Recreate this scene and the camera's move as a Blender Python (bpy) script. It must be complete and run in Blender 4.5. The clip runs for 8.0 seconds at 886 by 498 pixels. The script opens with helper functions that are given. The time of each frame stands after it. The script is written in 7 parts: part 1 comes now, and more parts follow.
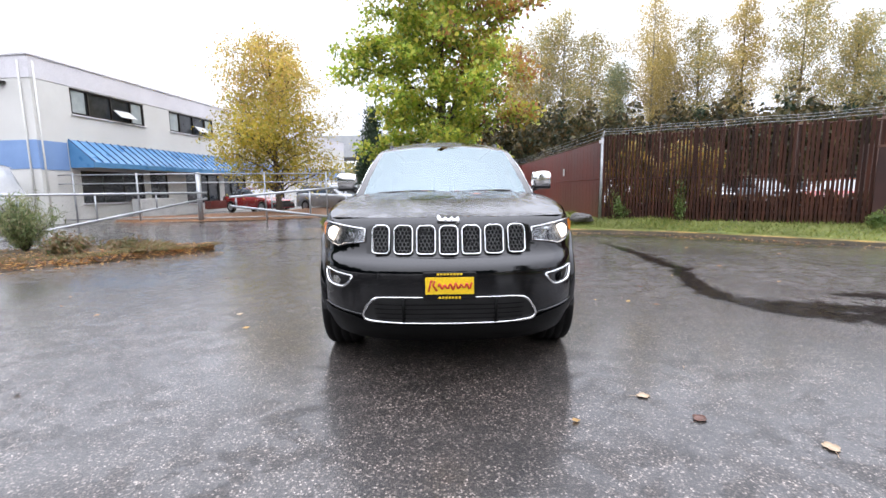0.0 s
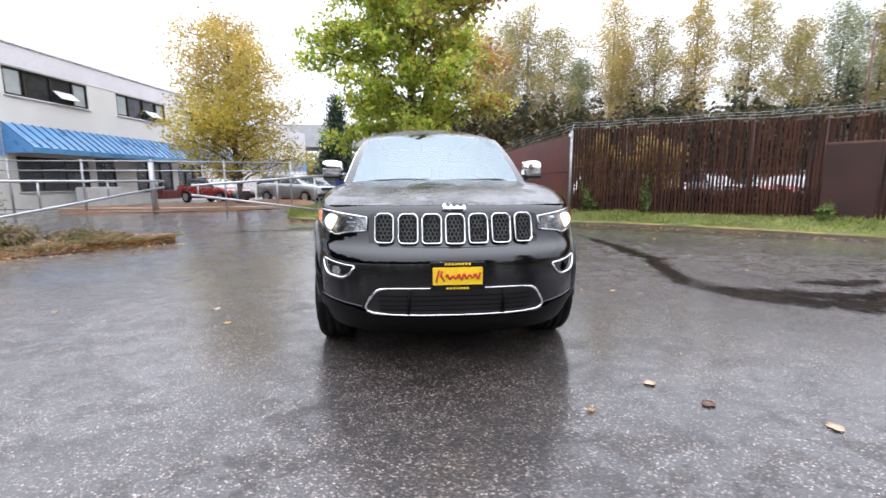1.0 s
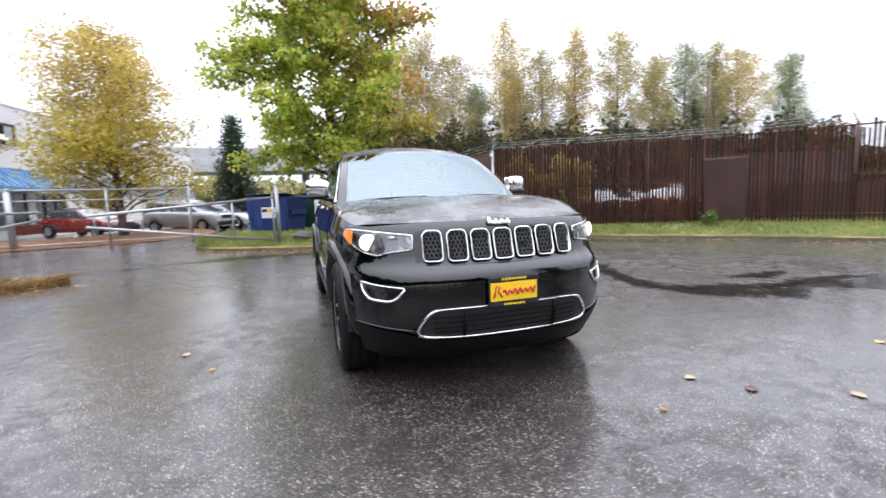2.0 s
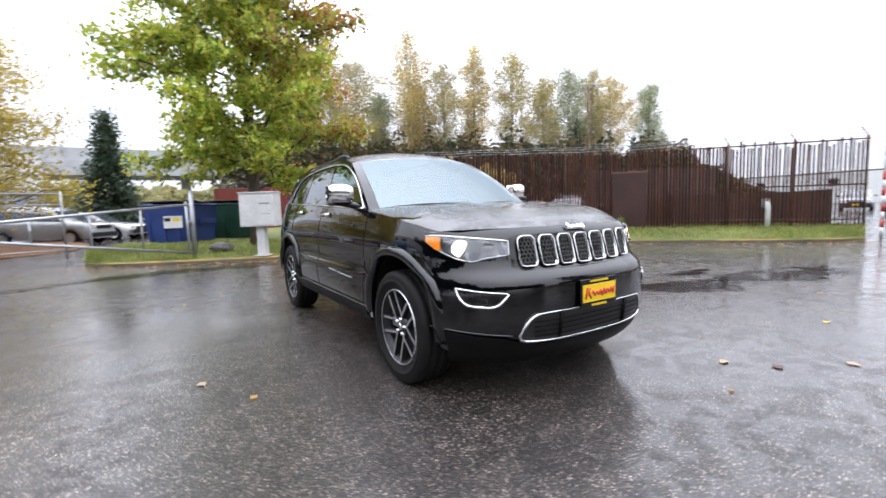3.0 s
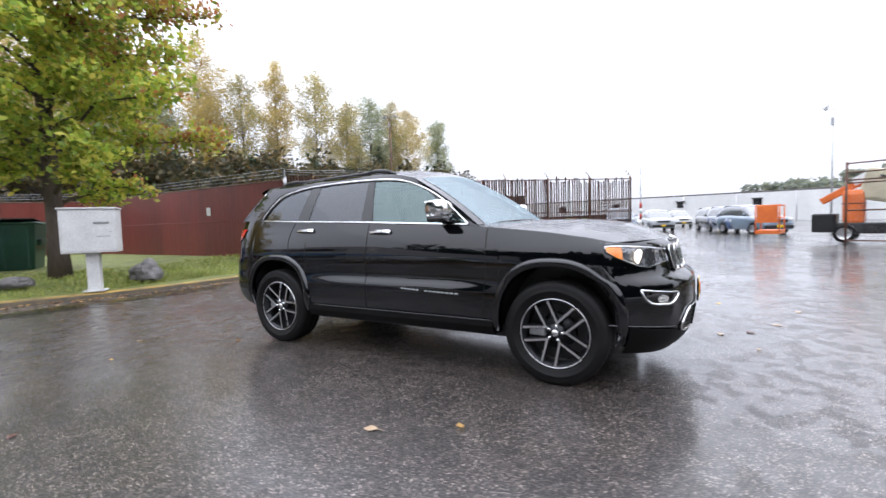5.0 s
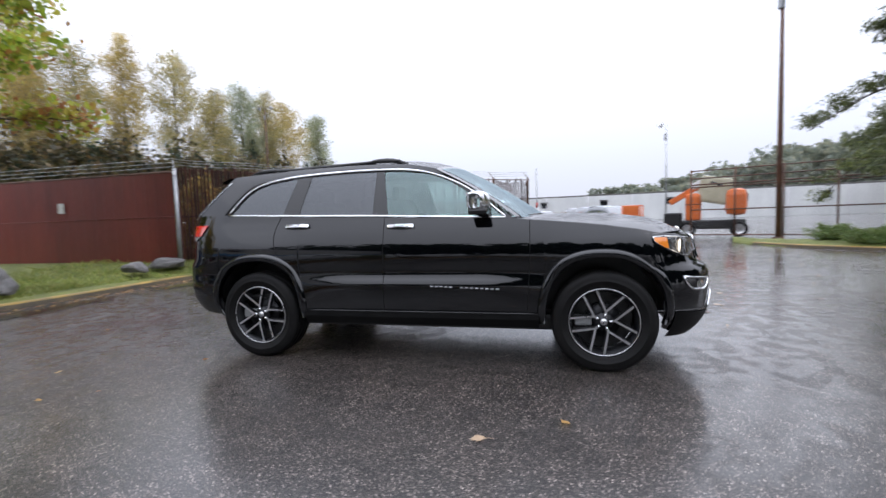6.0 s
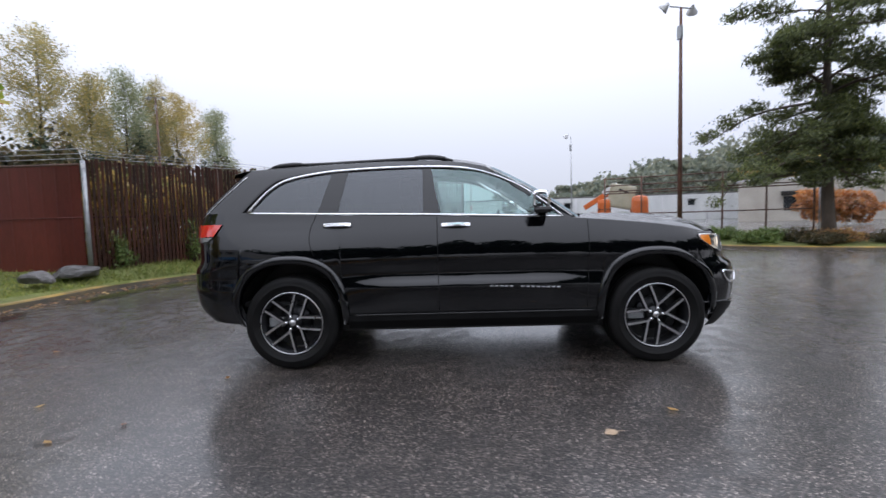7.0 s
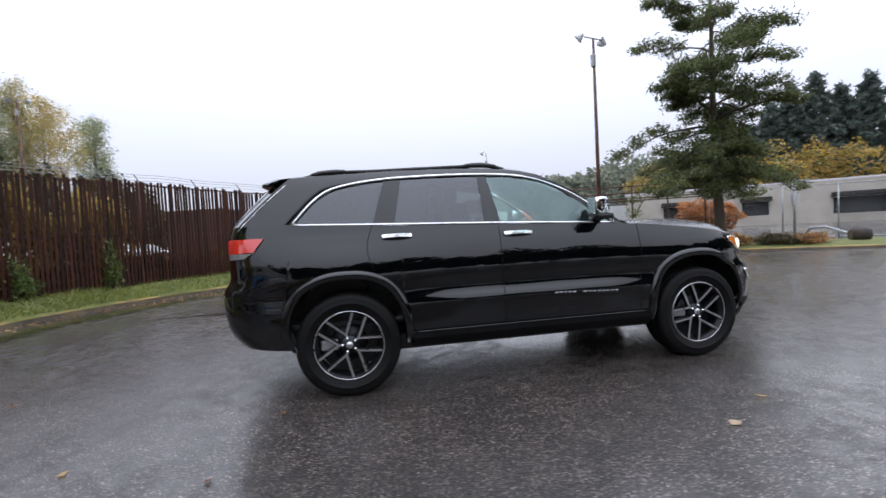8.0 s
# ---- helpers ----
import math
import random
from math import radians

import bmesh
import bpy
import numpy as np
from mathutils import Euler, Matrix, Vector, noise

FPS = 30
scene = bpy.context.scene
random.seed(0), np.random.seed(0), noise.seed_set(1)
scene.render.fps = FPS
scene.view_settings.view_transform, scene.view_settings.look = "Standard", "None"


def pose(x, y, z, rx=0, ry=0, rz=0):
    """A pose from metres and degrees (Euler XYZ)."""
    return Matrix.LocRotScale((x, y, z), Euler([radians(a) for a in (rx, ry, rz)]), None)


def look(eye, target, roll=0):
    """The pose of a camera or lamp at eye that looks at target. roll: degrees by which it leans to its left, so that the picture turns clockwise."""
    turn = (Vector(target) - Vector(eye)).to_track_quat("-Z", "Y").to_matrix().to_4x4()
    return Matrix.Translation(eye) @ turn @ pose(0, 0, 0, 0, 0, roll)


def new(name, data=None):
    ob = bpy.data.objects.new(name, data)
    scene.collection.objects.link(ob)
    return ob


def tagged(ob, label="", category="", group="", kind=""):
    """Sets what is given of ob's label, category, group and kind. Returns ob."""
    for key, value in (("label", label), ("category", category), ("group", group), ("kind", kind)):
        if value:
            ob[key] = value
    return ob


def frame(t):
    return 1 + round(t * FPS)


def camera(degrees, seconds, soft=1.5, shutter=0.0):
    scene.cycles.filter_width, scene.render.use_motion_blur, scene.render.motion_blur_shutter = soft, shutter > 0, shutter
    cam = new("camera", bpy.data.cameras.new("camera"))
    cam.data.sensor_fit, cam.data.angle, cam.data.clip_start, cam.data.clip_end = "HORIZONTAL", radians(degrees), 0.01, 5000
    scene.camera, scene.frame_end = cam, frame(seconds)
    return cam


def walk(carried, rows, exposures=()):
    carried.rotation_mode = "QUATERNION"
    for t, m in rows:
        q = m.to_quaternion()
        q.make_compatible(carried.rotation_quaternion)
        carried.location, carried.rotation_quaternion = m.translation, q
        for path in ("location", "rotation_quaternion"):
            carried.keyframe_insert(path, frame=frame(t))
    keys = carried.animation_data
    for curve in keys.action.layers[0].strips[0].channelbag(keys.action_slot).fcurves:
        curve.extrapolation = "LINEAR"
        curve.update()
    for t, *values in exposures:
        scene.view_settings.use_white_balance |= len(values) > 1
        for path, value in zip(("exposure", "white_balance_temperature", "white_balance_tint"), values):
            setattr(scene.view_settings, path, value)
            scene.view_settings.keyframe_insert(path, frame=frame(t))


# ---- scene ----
cam = camera(90.6, 8.0, shutter=0.5)

PATH = [
    (0, (-0.06, -4.963, 1.213), (-0.043, -2.981, 0.944), -0.7),
    (0.5, (-0.077, -4.941, 1.203), (-0.047, -2.962, 0.914), 0.5),
    (1, (-0.325, -4.862, 1.184), (-0.138, -2.894, 0.879), -0.1),
    (1.5, (-0.725, -4.735, 1.159), (-0.387, -2.778, 0.922), 1.3),
    (1.7, (-0.891, -4.676, 1.16), (-0.429, -2.743, 0.933), -0.2),
    (2.8, (-1.97, -4.206, 1.149), (-1.008, -2.463, 0.96), -1.9),
    (3, (-2.187, -4.074, 1.174), (-1.128, -2.389, 0.982), -1.8),
    (3.5, (-2.707, -3.767, 1.165), (-1.458, -2.214, 1.004), -4.9),
    (4, (-3.134, -3.344, 1.151), (-1.727, -1.935, 0.969), -2.8),
    (4.5, (-3.563, -2.832, 1.14), (-1.942, -1.674, 0.965), -4.6),
    (4.7, (-3.766, -2.657, 1.19), (-2.102, -1.556, 1.043), -2.9),
    (5.8, (-4.272, -1.324, 1.206), (-2.369, -0.722, 1.073), -2.5),
    (6, (-4.301, -1.081, 1.182), (-2.364, -0.605, 1.045), -1.9),
    (6.5, (-4.407, -0.471, 1.172), (-2.422, -0.269, 1.031), -3.6),
    (7, (-4.379, 0.131, 1.177), (-2.384, 0.182, 1.044), -1.7),
    (7.5, (-4.315, 0.749, 1.174), (-2.326, 0.563, 1.091), -2.4),
    (8, (-4.169, 1.335, 1.174), (-2.205, 0.968, 1.094), -3.0),
]
walk(cam, [(t, look(eye, target, roll)) for t, eye, target, roll in PATH], [(0, 0.52, 6450, 10), (3, 0.47, 6450, 10), (4.7, 0.47, 6400, 10), (5.8, 0.05, 6300, 10), (6.5, -0.15, 6280, 10), (7, -0.27, 6260, 10), (8, -0.22, 6250, 10)])

# ---- world, sun and exposure ----
world = bpy.data.worlds.new("overcast")
scene.world = world
world.use_nodes = True
wn, wl = world.node_tree.nodes, world.node_tree.links
sky = wn.new("ShaderNodeTexSky")
sky.sky_type, sky.sun_disc = "NISHITA", False
sky.sun_elevation, sky.sun_rotation = radians(38), radians(200)
veil = wn.new("ShaderNodeMixRGB")
veil.inputs[0].default_value = 0.9
veil.inputs[2].default_value = (14.5, 14.9, 16.9, 1)
wl.new(sky.outputs[0], veil.inputs[1])
# an overcast sky is brighter overhead than at the horizon
up_dir = wn.new("ShaderNodeSeparateXYZ")
wl.new(wn.new("ShaderNodeTexCoord").outputs["Generated"], up_dir.inputs[0])
lift_sky = wn.new("ShaderNodeMapRange")
lift_sky.inputs[3].default_value, lift_sky.inputs[4].default_value = 0.46, 1.9
steep = wn.new("ShaderNodeMath")
steep.operation, steep.use_clamp = "POWER", True
steep.inputs[1].default_value = 1.35
wl.new(up_dir.outputs[2], steep.inputs[0])
wl.new(steep.outputs[0], lift_sky.inputs[0])
shade_sky = wn.new("ShaderNodeVectorMath")
shade_sky.operation = "SCALE"
wl.new(veil.outputs[0], shade_sky.inputs[0])
wl.new(lift_sky.outputs[0], shade_sky.inputs["Scale"])
wl.new(shade_sky.outputs[0], wn["Background"].inputs[0])
wn["Background"].inputs[1].default_value = 0.13

sun_data = bpy.data.lights.new("sun", "SUN")
sun_data.energy, sun_data.angle, sun_data.color = 0.7, radians(160), (1.0, 0.97, 0.93)
sun = new("sun", sun_data)
sun.matrix_world = look((0, 0, 30), (6, 16, 0))
scene.view_settings.exposure = 0.0


# ---- materials ----
def material(name, rough=0.6, metallic=0.0, coat=0.0, spec=0.5):
    m = bpy.data.materials.new(name)
    m.use_nodes = True
    b = m.node_tree.nodes["Principled BSDF"]
    b.inputs["Roughness"].default_value = rough
    b.inputs["Metallic"].default_value = metallic
    b.inputs["Coat Weight"].default_value = coat
    b.inputs["Coat Roughness"].default_value = 0.03
    b.inputs["Specular IOR Level"].default_value = spec
    return m, m.node_tree.nodes, m.node_tree.links, b


def noise_node(n, l, co, scale, detail=4.0, rough=0.6):
    t = n.new("ShaderNodeTexNoise")
    t.inputs["Scale"].default_value, t.inputs["Detail"].default_value, t.inputs["Roughness"].default_value = scale, detail, rough
    if co:
        l.new(co, t.inputs["Vector"])
    return t


def ramp(n, l, fac, stops):
    r = n.new("ShaderNodeValToRGB")
    e = r.color_ramp.elements
    while len(e) < len(stops):
        e.new(0.5)
    for k, (p, c) in zip(e, stops):
        k.position, k.color = p, (*c, 1) if len(c) == 3 else c
    l.new(fac, r.inputs[0])
    return r


def coords(n, kind="Object"):
    return n.new("ShaderNodeTexCoord").outputs[kind]


def mixed(n, l, fac, a, b, mode="MIX"):
    x = n.new("ShaderNodeMixRGB")
    x.blend_type = mode
    for sock, v in zip(x.inputs, (fac, a, b)):
        if isinstance(v, (int, float)):
            sock.default_value = v
        elif isinstance(v, tuple):
            sock.default_value = (*v, 1)
        else:
            l.new(v, sock)
    return x.outputs[0]


def bumped(n, l, b, height, strength, distance=0.01):
    k = n.new("ShaderNodeBump")
    k.inputs["Strength"].default_value, k.inputs["Distance"].default_value = strength, distance
    l.new(height, k.inputs["Height"])
    l.new(k.outputs[0], b.inputs["Normal"])
    return k


def grained(name, dark, light, scale=3.0, fine=60.0, rough=0.6, relief=0.3, metallic=0.0, coat=0.0, spec=0.5, stretch=(1, 1, 1), vary=0.0, depth=0.005):
    """Two colours mixed at two scales, with fine relief; vary: brightness by object."""
    m, n, l, b = material(name, rough, metallic, coat, spec)
    mp = n.new("ShaderNodeMapping")
    mp.inputs["Scale"].default_value = stretch
    l.new(coords(n), mp.inputs[0])
    info = n.new("ShaderNodeObjectInfo")
    shift = n.new("ShaderNodeVectorMath")
    shift.operation = "MULTIPLY_ADD"
    l.new(info.outputs["Random"], shift.inputs[0])
    shift.inputs[1].default_value = (37, 51, 23)
    l.new(mp.outputs[0], shift.inputs[2])
    a, c = noise_node(n, l, shift.outputs[0], scale), noise_node(n, l, shift.outputs[0], fine, 3)
    col = ramp(n, l, a.outputs[0], [(0.3, dark), (0.7, light)]).outputs[0]
    g = ramp(n, l, c.outputs[0], [(0.25, (0.72,) * 3), (0.75, (1.0,) * 3)]).outputs[0]
    col = mixed(n, l, 1.0, col, g, "MULTIPLY")
    if vary:
        v = ramp(n, l, info.outputs["Random"], [(0, (1 - vary,) * 3), (1, (1.0,) * 3)]).outputs[0]
        col = mixed(n, l, 1.0, col, v, "MULTIPLY")
    l.new(col, b.inputs["Base Color"])
    r = n.new("ShaderNodeMapRange")
    r.inputs[3].default_value, r.inputs[4].default_value = max(rough - 0.12, 0.02), min(rough + 0.12, 1)
    l.new(a.outputs[0], r.inputs[0])
    l.new(r.outputs[0], b.inputs["Roughness"])
    if relief:
        bumped(n, l, b, c.outputs[0], relief, depth)
    return m


def leafy(name, tones, rough=0.55):
    """Leaf tones picked by island, with the light that comes through a leaf."""
    m, n, l, b = material(name, rough, spec=0.3)
    geo = n.new("ShaderNodeNewGeometry")
    r = ramp(n, l, geo.outputs["Random Per Island"], [(i / max(len(tones) - 1, 1), c) for i, c in enumerate(tones)])
    big = noise_node(n, l, coords(n), 0.5, 2)
    w = ramp(n, l, big.outputs[0], [(0.35, (0.7,) * 3), (0.65, (1.15,) * 3)])
    col = mixed(n, l, 1.0, r.outputs[0], w.outputs[0], "MULTIPLY")
    l.new(col, b.inputs["Base Color"])
    tr = n.new("ShaderNodeBsdfTranslucent")
    l.new(col, tr.inputs[0])
    mx = n.new("ShaderNodeAddShader")
    l.new(b.outputs[0], mx.inputs[0])
    l.new(tr.outputs[0], mx.inputs[1])
    l.new(mx.outputs[0], n["Material Output"].inputs[0])
    return m


def wet_asphalt():
    """Worn asphalt: pale and dark chippings in bitumen under an uneven film of rain."""
    m, n, l, b = material("wet_asphalt", 0.5, spec=0.35)
    co = coords(n)
    big = noise_node(n, l, co, 0.22, 5, 0.55)
    mid = noise_node(n, l, co, 1.6, 5, 0.65)
    stone = n.new("ShaderNodeTexVoronoi")
    stone.inputs["Scale"].default_value = 115
    l.new(co, stone.inputs["Vector"])
    grit = noise_node(n, l, co, 190, 3, 0.7)
    pick = n.new("ShaderNodeSeparateColor")
    l.new(stone.outputs["Color"], pick.inputs[0])
    tone = ramp(n, l, pick.outputs[0], [(0.0, (0.012, 0.0105, 0.0098)), (0.35, (0.026, 0.0225, 0.0205)), (0.65, (0.058, 0.05, 0.046)), (0.86, (0.125, 0.11, 0.1)), (0.94, (0.24, 0.213, 0.193)), (1.0, (0.39, 0.35, 0.32))]).outputs[0]
    # bitumen shows dark round each stone
    joint = ramp(n, l, stone.outputs["Distance"], [(0.3, (1, 1, 1)), (0.75, (0.3,) * 3)]).outputs[0]
    tone = mixed(n, l, 1.0, tone, joint, "MULTIPLY")
    blot = noise_node(n, l, co, 9, 6, 0.7)
    tone = mixed(n, l, 1.0, tone, ramp(n, l, blot.outputs[0], [(0.36, (0.55,) * 3), (0.6, (1.2,) * 3)]).outputs[0], "MULTIPLY")
    patch = ramp(n, l, mid.outputs[0], [(0.33, (0.62, 0.6, 0.58)), (0.67, (1.45, 1.38, 1.32))]).outputs[0]
    tone = mixed(n, l, 1.0, tone, patch, "MULTIPLY")
    # standing water lies where the broad undulation is low
    wet = n.new("ShaderNodeMath")
    wet.operation = "MULTIPLY_ADD"
    wet.inputs[1].default_value, wet.inputs[2].default_value = 0.25, 0
    l.new(mid.outputs[0], wet.inputs[0])
    add = n.new("ShaderNodeMath")
    add.operation = "ADD"
    l.new(wet.outputs[0], add.inputs[0])
    l.new(big.outputs[0], add.inputs[1])
    pool = ramp(n, l, add.outputs[0], [(0.56, (0, 0, 0)), (0.72, (1, 1, 1))]).outputs[0]
    l.new(mixed(n, l, pool, tone, mixed(n, l, 1.0, tone, (0.8, 0.79, 0.78), "MULTIPLY")), b.inputs["Base Color"])
    h = mixed(n, l, 0.45, mixed(n, l, 0.45, stone.outputs["Distance"], grit.outputs[0]), noise_node(n, l, co, 24, 5, 0.65).outputs[0])
    bumped(n, l, b, h, 1.0, 0.008)
    # the film follows the stones softly and lies flatter where water stands
    calm = mixed(n, l, pool, h, mixed(n, l, 0.65, h, (0.5, 0.5, 0.5)))
    film = n.new("ShaderNodeBump")
    film.inputs["Strength"].default_value, film.inputs["Distance"].default_value = 0.9, 0.0024
    l.new(calm, film.inputs["Height"])
    l.new(film.outputs[0], b.inputs["Coat Normal"])
    spot = noise_node(n, l, co, 5, 8, 0.7)
    clod = ramp(n, l, spot.outputs[0], [(0.455, (0, 0, 0)), (0.515, (1, 1, 1))]).outputs[0]
    zone = ramp(n, l, noise_node(n, l, co, 0.45, 3).outputs[0], [(0.42, (0, 0, 0)), (0.58, (1, 1, 1))]).outputs[0]
    soaked = mixed(n, l, 1.0, clod, zone, "LIGHTEN")
    l.new(ramp(n, l, soaked, [(0, (0.45,) * 3), (1, (1.0,) * 3)]).outputs[0], b.inputs["Coat Weight"])
    b.inputs["Coat IOR"].default_value = 1.45
    l.new(ramp(n, l, spot.outputs[0], [(0.38, (0.2,) * 3), (0.58, (0.07,) * 3)]).outputs[0], b.inputs["Coat Roughness"])
    return m


def paint_black(name, ior):
    m, n, l, b = material(name, 0.4, coat=1.0, spec=0.0)
    co = coords(n)
    drops = n.new("ShaderNodeTexVoronoi")
    drops.inputs["Scale"].default_value = 70
    l.new(co, drops.inputs["Vector"])
    where = noise_node(n, l, co, 2.6, 5)
    bead = ramp(n, l, drops.outputs["Distance"], [(0.1, (1, 1, 1)), (0.3, (0, 0, 0))]).outputs[0]
    mask = ramp(n, l, where.outputs[0], [(0.4, (0.08,) * 3), (0.56, (1, 1, 1))]).outputs[0]
    # beads of rain stay on faces that look up
    geo = n.new("ShaderNodeNewGeometry")
    sep = n.new("ShaderNodeSeparateXYZ")
    l.new(geo.outputs["Normal"], sep.inputs[0])
    up = ramp(n, l, sep.outputs[2], [(0.82, (0, 0, 0)), (0.96, (1, 1, 1))]).outputs[0]
    lift = n.new("ShaderNodeSeparateXYZ")
    l.new(co, lift.inputs[0])
    up = mixed(n, l, 1.0, up, ramp(n, l, lift.outputs[2], [(0.95, (0, 0, 0)), (0.99, (1, 1, 1))]).outputs[0], "MULTIPLY")
    runs = ramp(n, l, noise_node(n, l, co, 34, 4, 0.65).outputs[0], [(0.42, (0, 0, 0)), (0.6, (1, 1, 1))]).outputs[0]
    hgt = mixed(n, l, 1.0, mixed(n, l, 1.0, mixed(n, l, 0.6, bead, runs), mask, "MULTIPLY"), up, "MULTIPLY")
    l.new(ramp(n, l, where.outputs[0], [(0.3, (0.0008, 0.0009, 0.0013)), (0.7, (0.0014, 0.0016, 0.0024))]).outputs[0], b.inputs["Base Color"])
    k = bumped(n, l, b, hgt, 1.0, 0.018)
    l.new(k.outputs[0], b.inputs["Coat Normal"])
    b.inputs["Coat IOR"].default_value = ior
    b.inputs["Coat Tint"].default_value = (0.95, 0.97, 1.0, 1)
    l.new(ramp(n, l, mixed(n, l, 1.0, mask, up, "MULTIPLY"), [(0, (0.025,) * 3), (1, (0.13,) * 3)]).outputs[0], b.inputs["Coat Roughness"])
    return m


def glass(name, tint, rough=0.0, ior=1.5, sheen=(1, 1, 1)):
    """Thin sheet: clear transmission tinted by the pane, with a mirror on top that grows at glancing angles."""
    m = bpy.data.materials.new(name)
    m.use_nodes = True
    n, l = m.node_tree.nodes, m.node_tree.links
    n.remove(n["Principled BSDF"])
    t, g, x, f = n.new("ShaderNodeBsdfTransparent"), n.new("ShaderNodeBsdfGlossy"), n.new("ShaderNodeMixShader"), n.new("ShaderNodeFresnel")
    t.inputs[0].default_value = (*tint, 1)
    g.inputs[0].default_value = (*sheen, 1)
    g.inputs["Roughness"].default_value = rough
    f.inputs[0].default_value = ior
    l.new(f.outputs[0], x.inputs[0])
    l.new(t.outputs[0], x.inputs[1])
    l.new(g.outputs[0], x.inputs[2])
    l.new(x.outputs[0], n["Material Output"].inputs[0])
    return m


def glowing(name, colour, strength):
    m, n, l, b = material(name, 0.2)
    b.inputs["Base Color"].default_value = (*colour, 1)
    b.inputs["Emission Color"].default_value = (*colour, 1)
    b.inputs["Emission Strength"].default_value = strength
    return m


ASPHALT = wet_asphalt()
PAINT = paint_black("black_paint", 1.56)
PAINT_WET = paint_black("rain_beaded_black_paint", 2.1)
GLOSS_BLACK = grained("gloss_black_trim", (0.002,) * 3, (0.004,) * 3, 4, 80, 0.15, 0, coat=0.5, spec=0.3)
SILL_BLACK = grained("sill_plastic", (0.003,) * 3, (0.006,) * 3, 6, 200, 0.5, 0.1, spec=0.12)
PLASTIC = grained("black_plastic", (0.006,) * 3, (0.014,) * 3, 6, 220, 0.42, 0.15)
RUBBER = grained("tyre_rubber", (0.005,) * 3, (0.011, 0.0105, 0.01), 8, 150, 0.6, 0.2, spec=0.15)
CHROME = grained("chrome", (0.88,) * 3, (0.94, 0.95, 0.96), 6, 90, 0.12, 0, metallic=1.0)
ALLOY = grained("machined_alloy", (0.6, 0.6, 0.61), (0.74, 0.74, 0.75), 8, 160, 0.3, 0.05, metallic=1.0)
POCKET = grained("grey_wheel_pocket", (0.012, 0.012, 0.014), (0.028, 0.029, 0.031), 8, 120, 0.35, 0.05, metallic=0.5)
STEEL = grained("galvanised_steel", (0.32, 0.33, 0.34), (0.5, 0.51, 0.52), 4, 60, 0.45, 0.1, metallic=0.7)
CLEAR_GLASS = glass("tinted_clear_glass", (0.66, 0.8, 0.77), 0.0, 2.0, (0.8, 1.0, 0.98))
PRIVACY = glass("privacy_glass", (0.1, 0.105, 0.11), 0.0, 1.8, (0.92, 0.96, 1.0))
SHIELD = glass("windshield_glass", (0.5, 0.62, 0.62), 0.0, 3.0, (0.6, 0.71, 0.75))
LENS = glass("lamp_lens", (0.9, 0.92, 0.95), 0.0, 1.5)
BULB = glowing("headlamp_bulb", (1.0, 0.86, 0.7), 1.5)
AMBER = grained("amber_reflector", (0.75, 0.2, 0.02), (0.95, 0.33, 0.04), 20, 120, 0.15, 0, coat=1)
RED_LENS = grained("red_tail_lens", (0.5, 0.012, 0.01), (0.7, 0.03, 0.02), 12, 90, 0.1, 0, coat=1)
LAMP_CLEAR = grained("clear_lamp_plastic", (0.12,) * 3, (0.22,) * 3, 14, 80, 0.15, 0, coat=1)
CABIN = grained("cabin_trim", (0.02,) * 3, (0.045,) * 3, 5, 150, 0.6, 0.15)
YELLOW = grained("yellow_sheet", (0.84, 0.54, 0.01), (0.9, 0.61, 0.02), 6, 90, 0.4, 0)
RED_INK = grained("red_ink", (0.5, 0.03, 0.02), (0.6, 0.05, 0.03), 9, 90, 0.4, 0)
WHITE_PLASTIC = grained("white_plastic", (0.7,) * 3, (0.8,) * 3, 5, 90, 0.4, 0.05)


# ---- mesh helpers ----
def raw(name, verts, faces, smooth=True, mats=()):
    me = bpy.data.meshes.new(name)
    me.from_pydata([tuple(v) for v in verts], [], faces)
    if smooth:
        me.polygons.foreach_set("use_smooth", [True] * len(me.polygons))
    for k in mats:
        me.materials.append(k)
    me.update()
    return me


def part(name, data, mat, parent, label=""):
    """Links a mesh or a bmesh as one object under a thing or a part."""
    if isinstance(data, bmesh.types.BMesh):
        me = bpy.data.meshes.new(name)
        data.to_mesh(me)
        data.free()
    else:
        me = data
    if mat is not None and not len(me.materials):
        me.materials.append(mat)
    ob = new(name, me)
    ob.parent = parent
    return tagged(ob, label)


def thing(name, label, category, at=(0, 0, 0), turn=0.0, group="", kind=""):
    ob = new(name)
    ob.empty_display_size = 0.2
    ob.matrix_world = pose(*at, 0, 0, turn)
    return tagged(ob, label, category, group, kind)


def single(name, data, mat, label, category, at=None, group="", kind=""):
    ob = part(name, data, mat, None)
    if at is not None:
        ob.matrix_world = at
    return tagged(ob, label, category, group, kind)


def grid_mesh(name, rows, close_u=False, close_v=False, smooth=True, flip=False):
    """A sheet through rows of points, all rows of one length."""
    a, b = len(rows), len(rows[0])
    verts = [p for r in rows for p in r]
    faces = []
    for i in range(a if close_u else a - 1):
        for j in range(b if close_v else b - 1):
            q = (i * b + j, i * b + (j + 1) % b, ((i + 1) % a) * b + (j + 1) % b, ((i + 1) % a) * b + j)
            faces.append(q[::-1] if flip else q)
    return raw(name, verts, faces, smooth)


def merge_meshes(name, meshes):
    bm = bmesh.new()
    for m in meshes:
        bm.from_mesh(m)
        bpy.data.meshes.remove(m)
    me = bpy.data.meshes.new(name)
    bmesh.ops.remove_doubles(bm, verts=bm.verts, dist=0.0002)
    bm.to_mesh(me)
    bm.free()
    return me


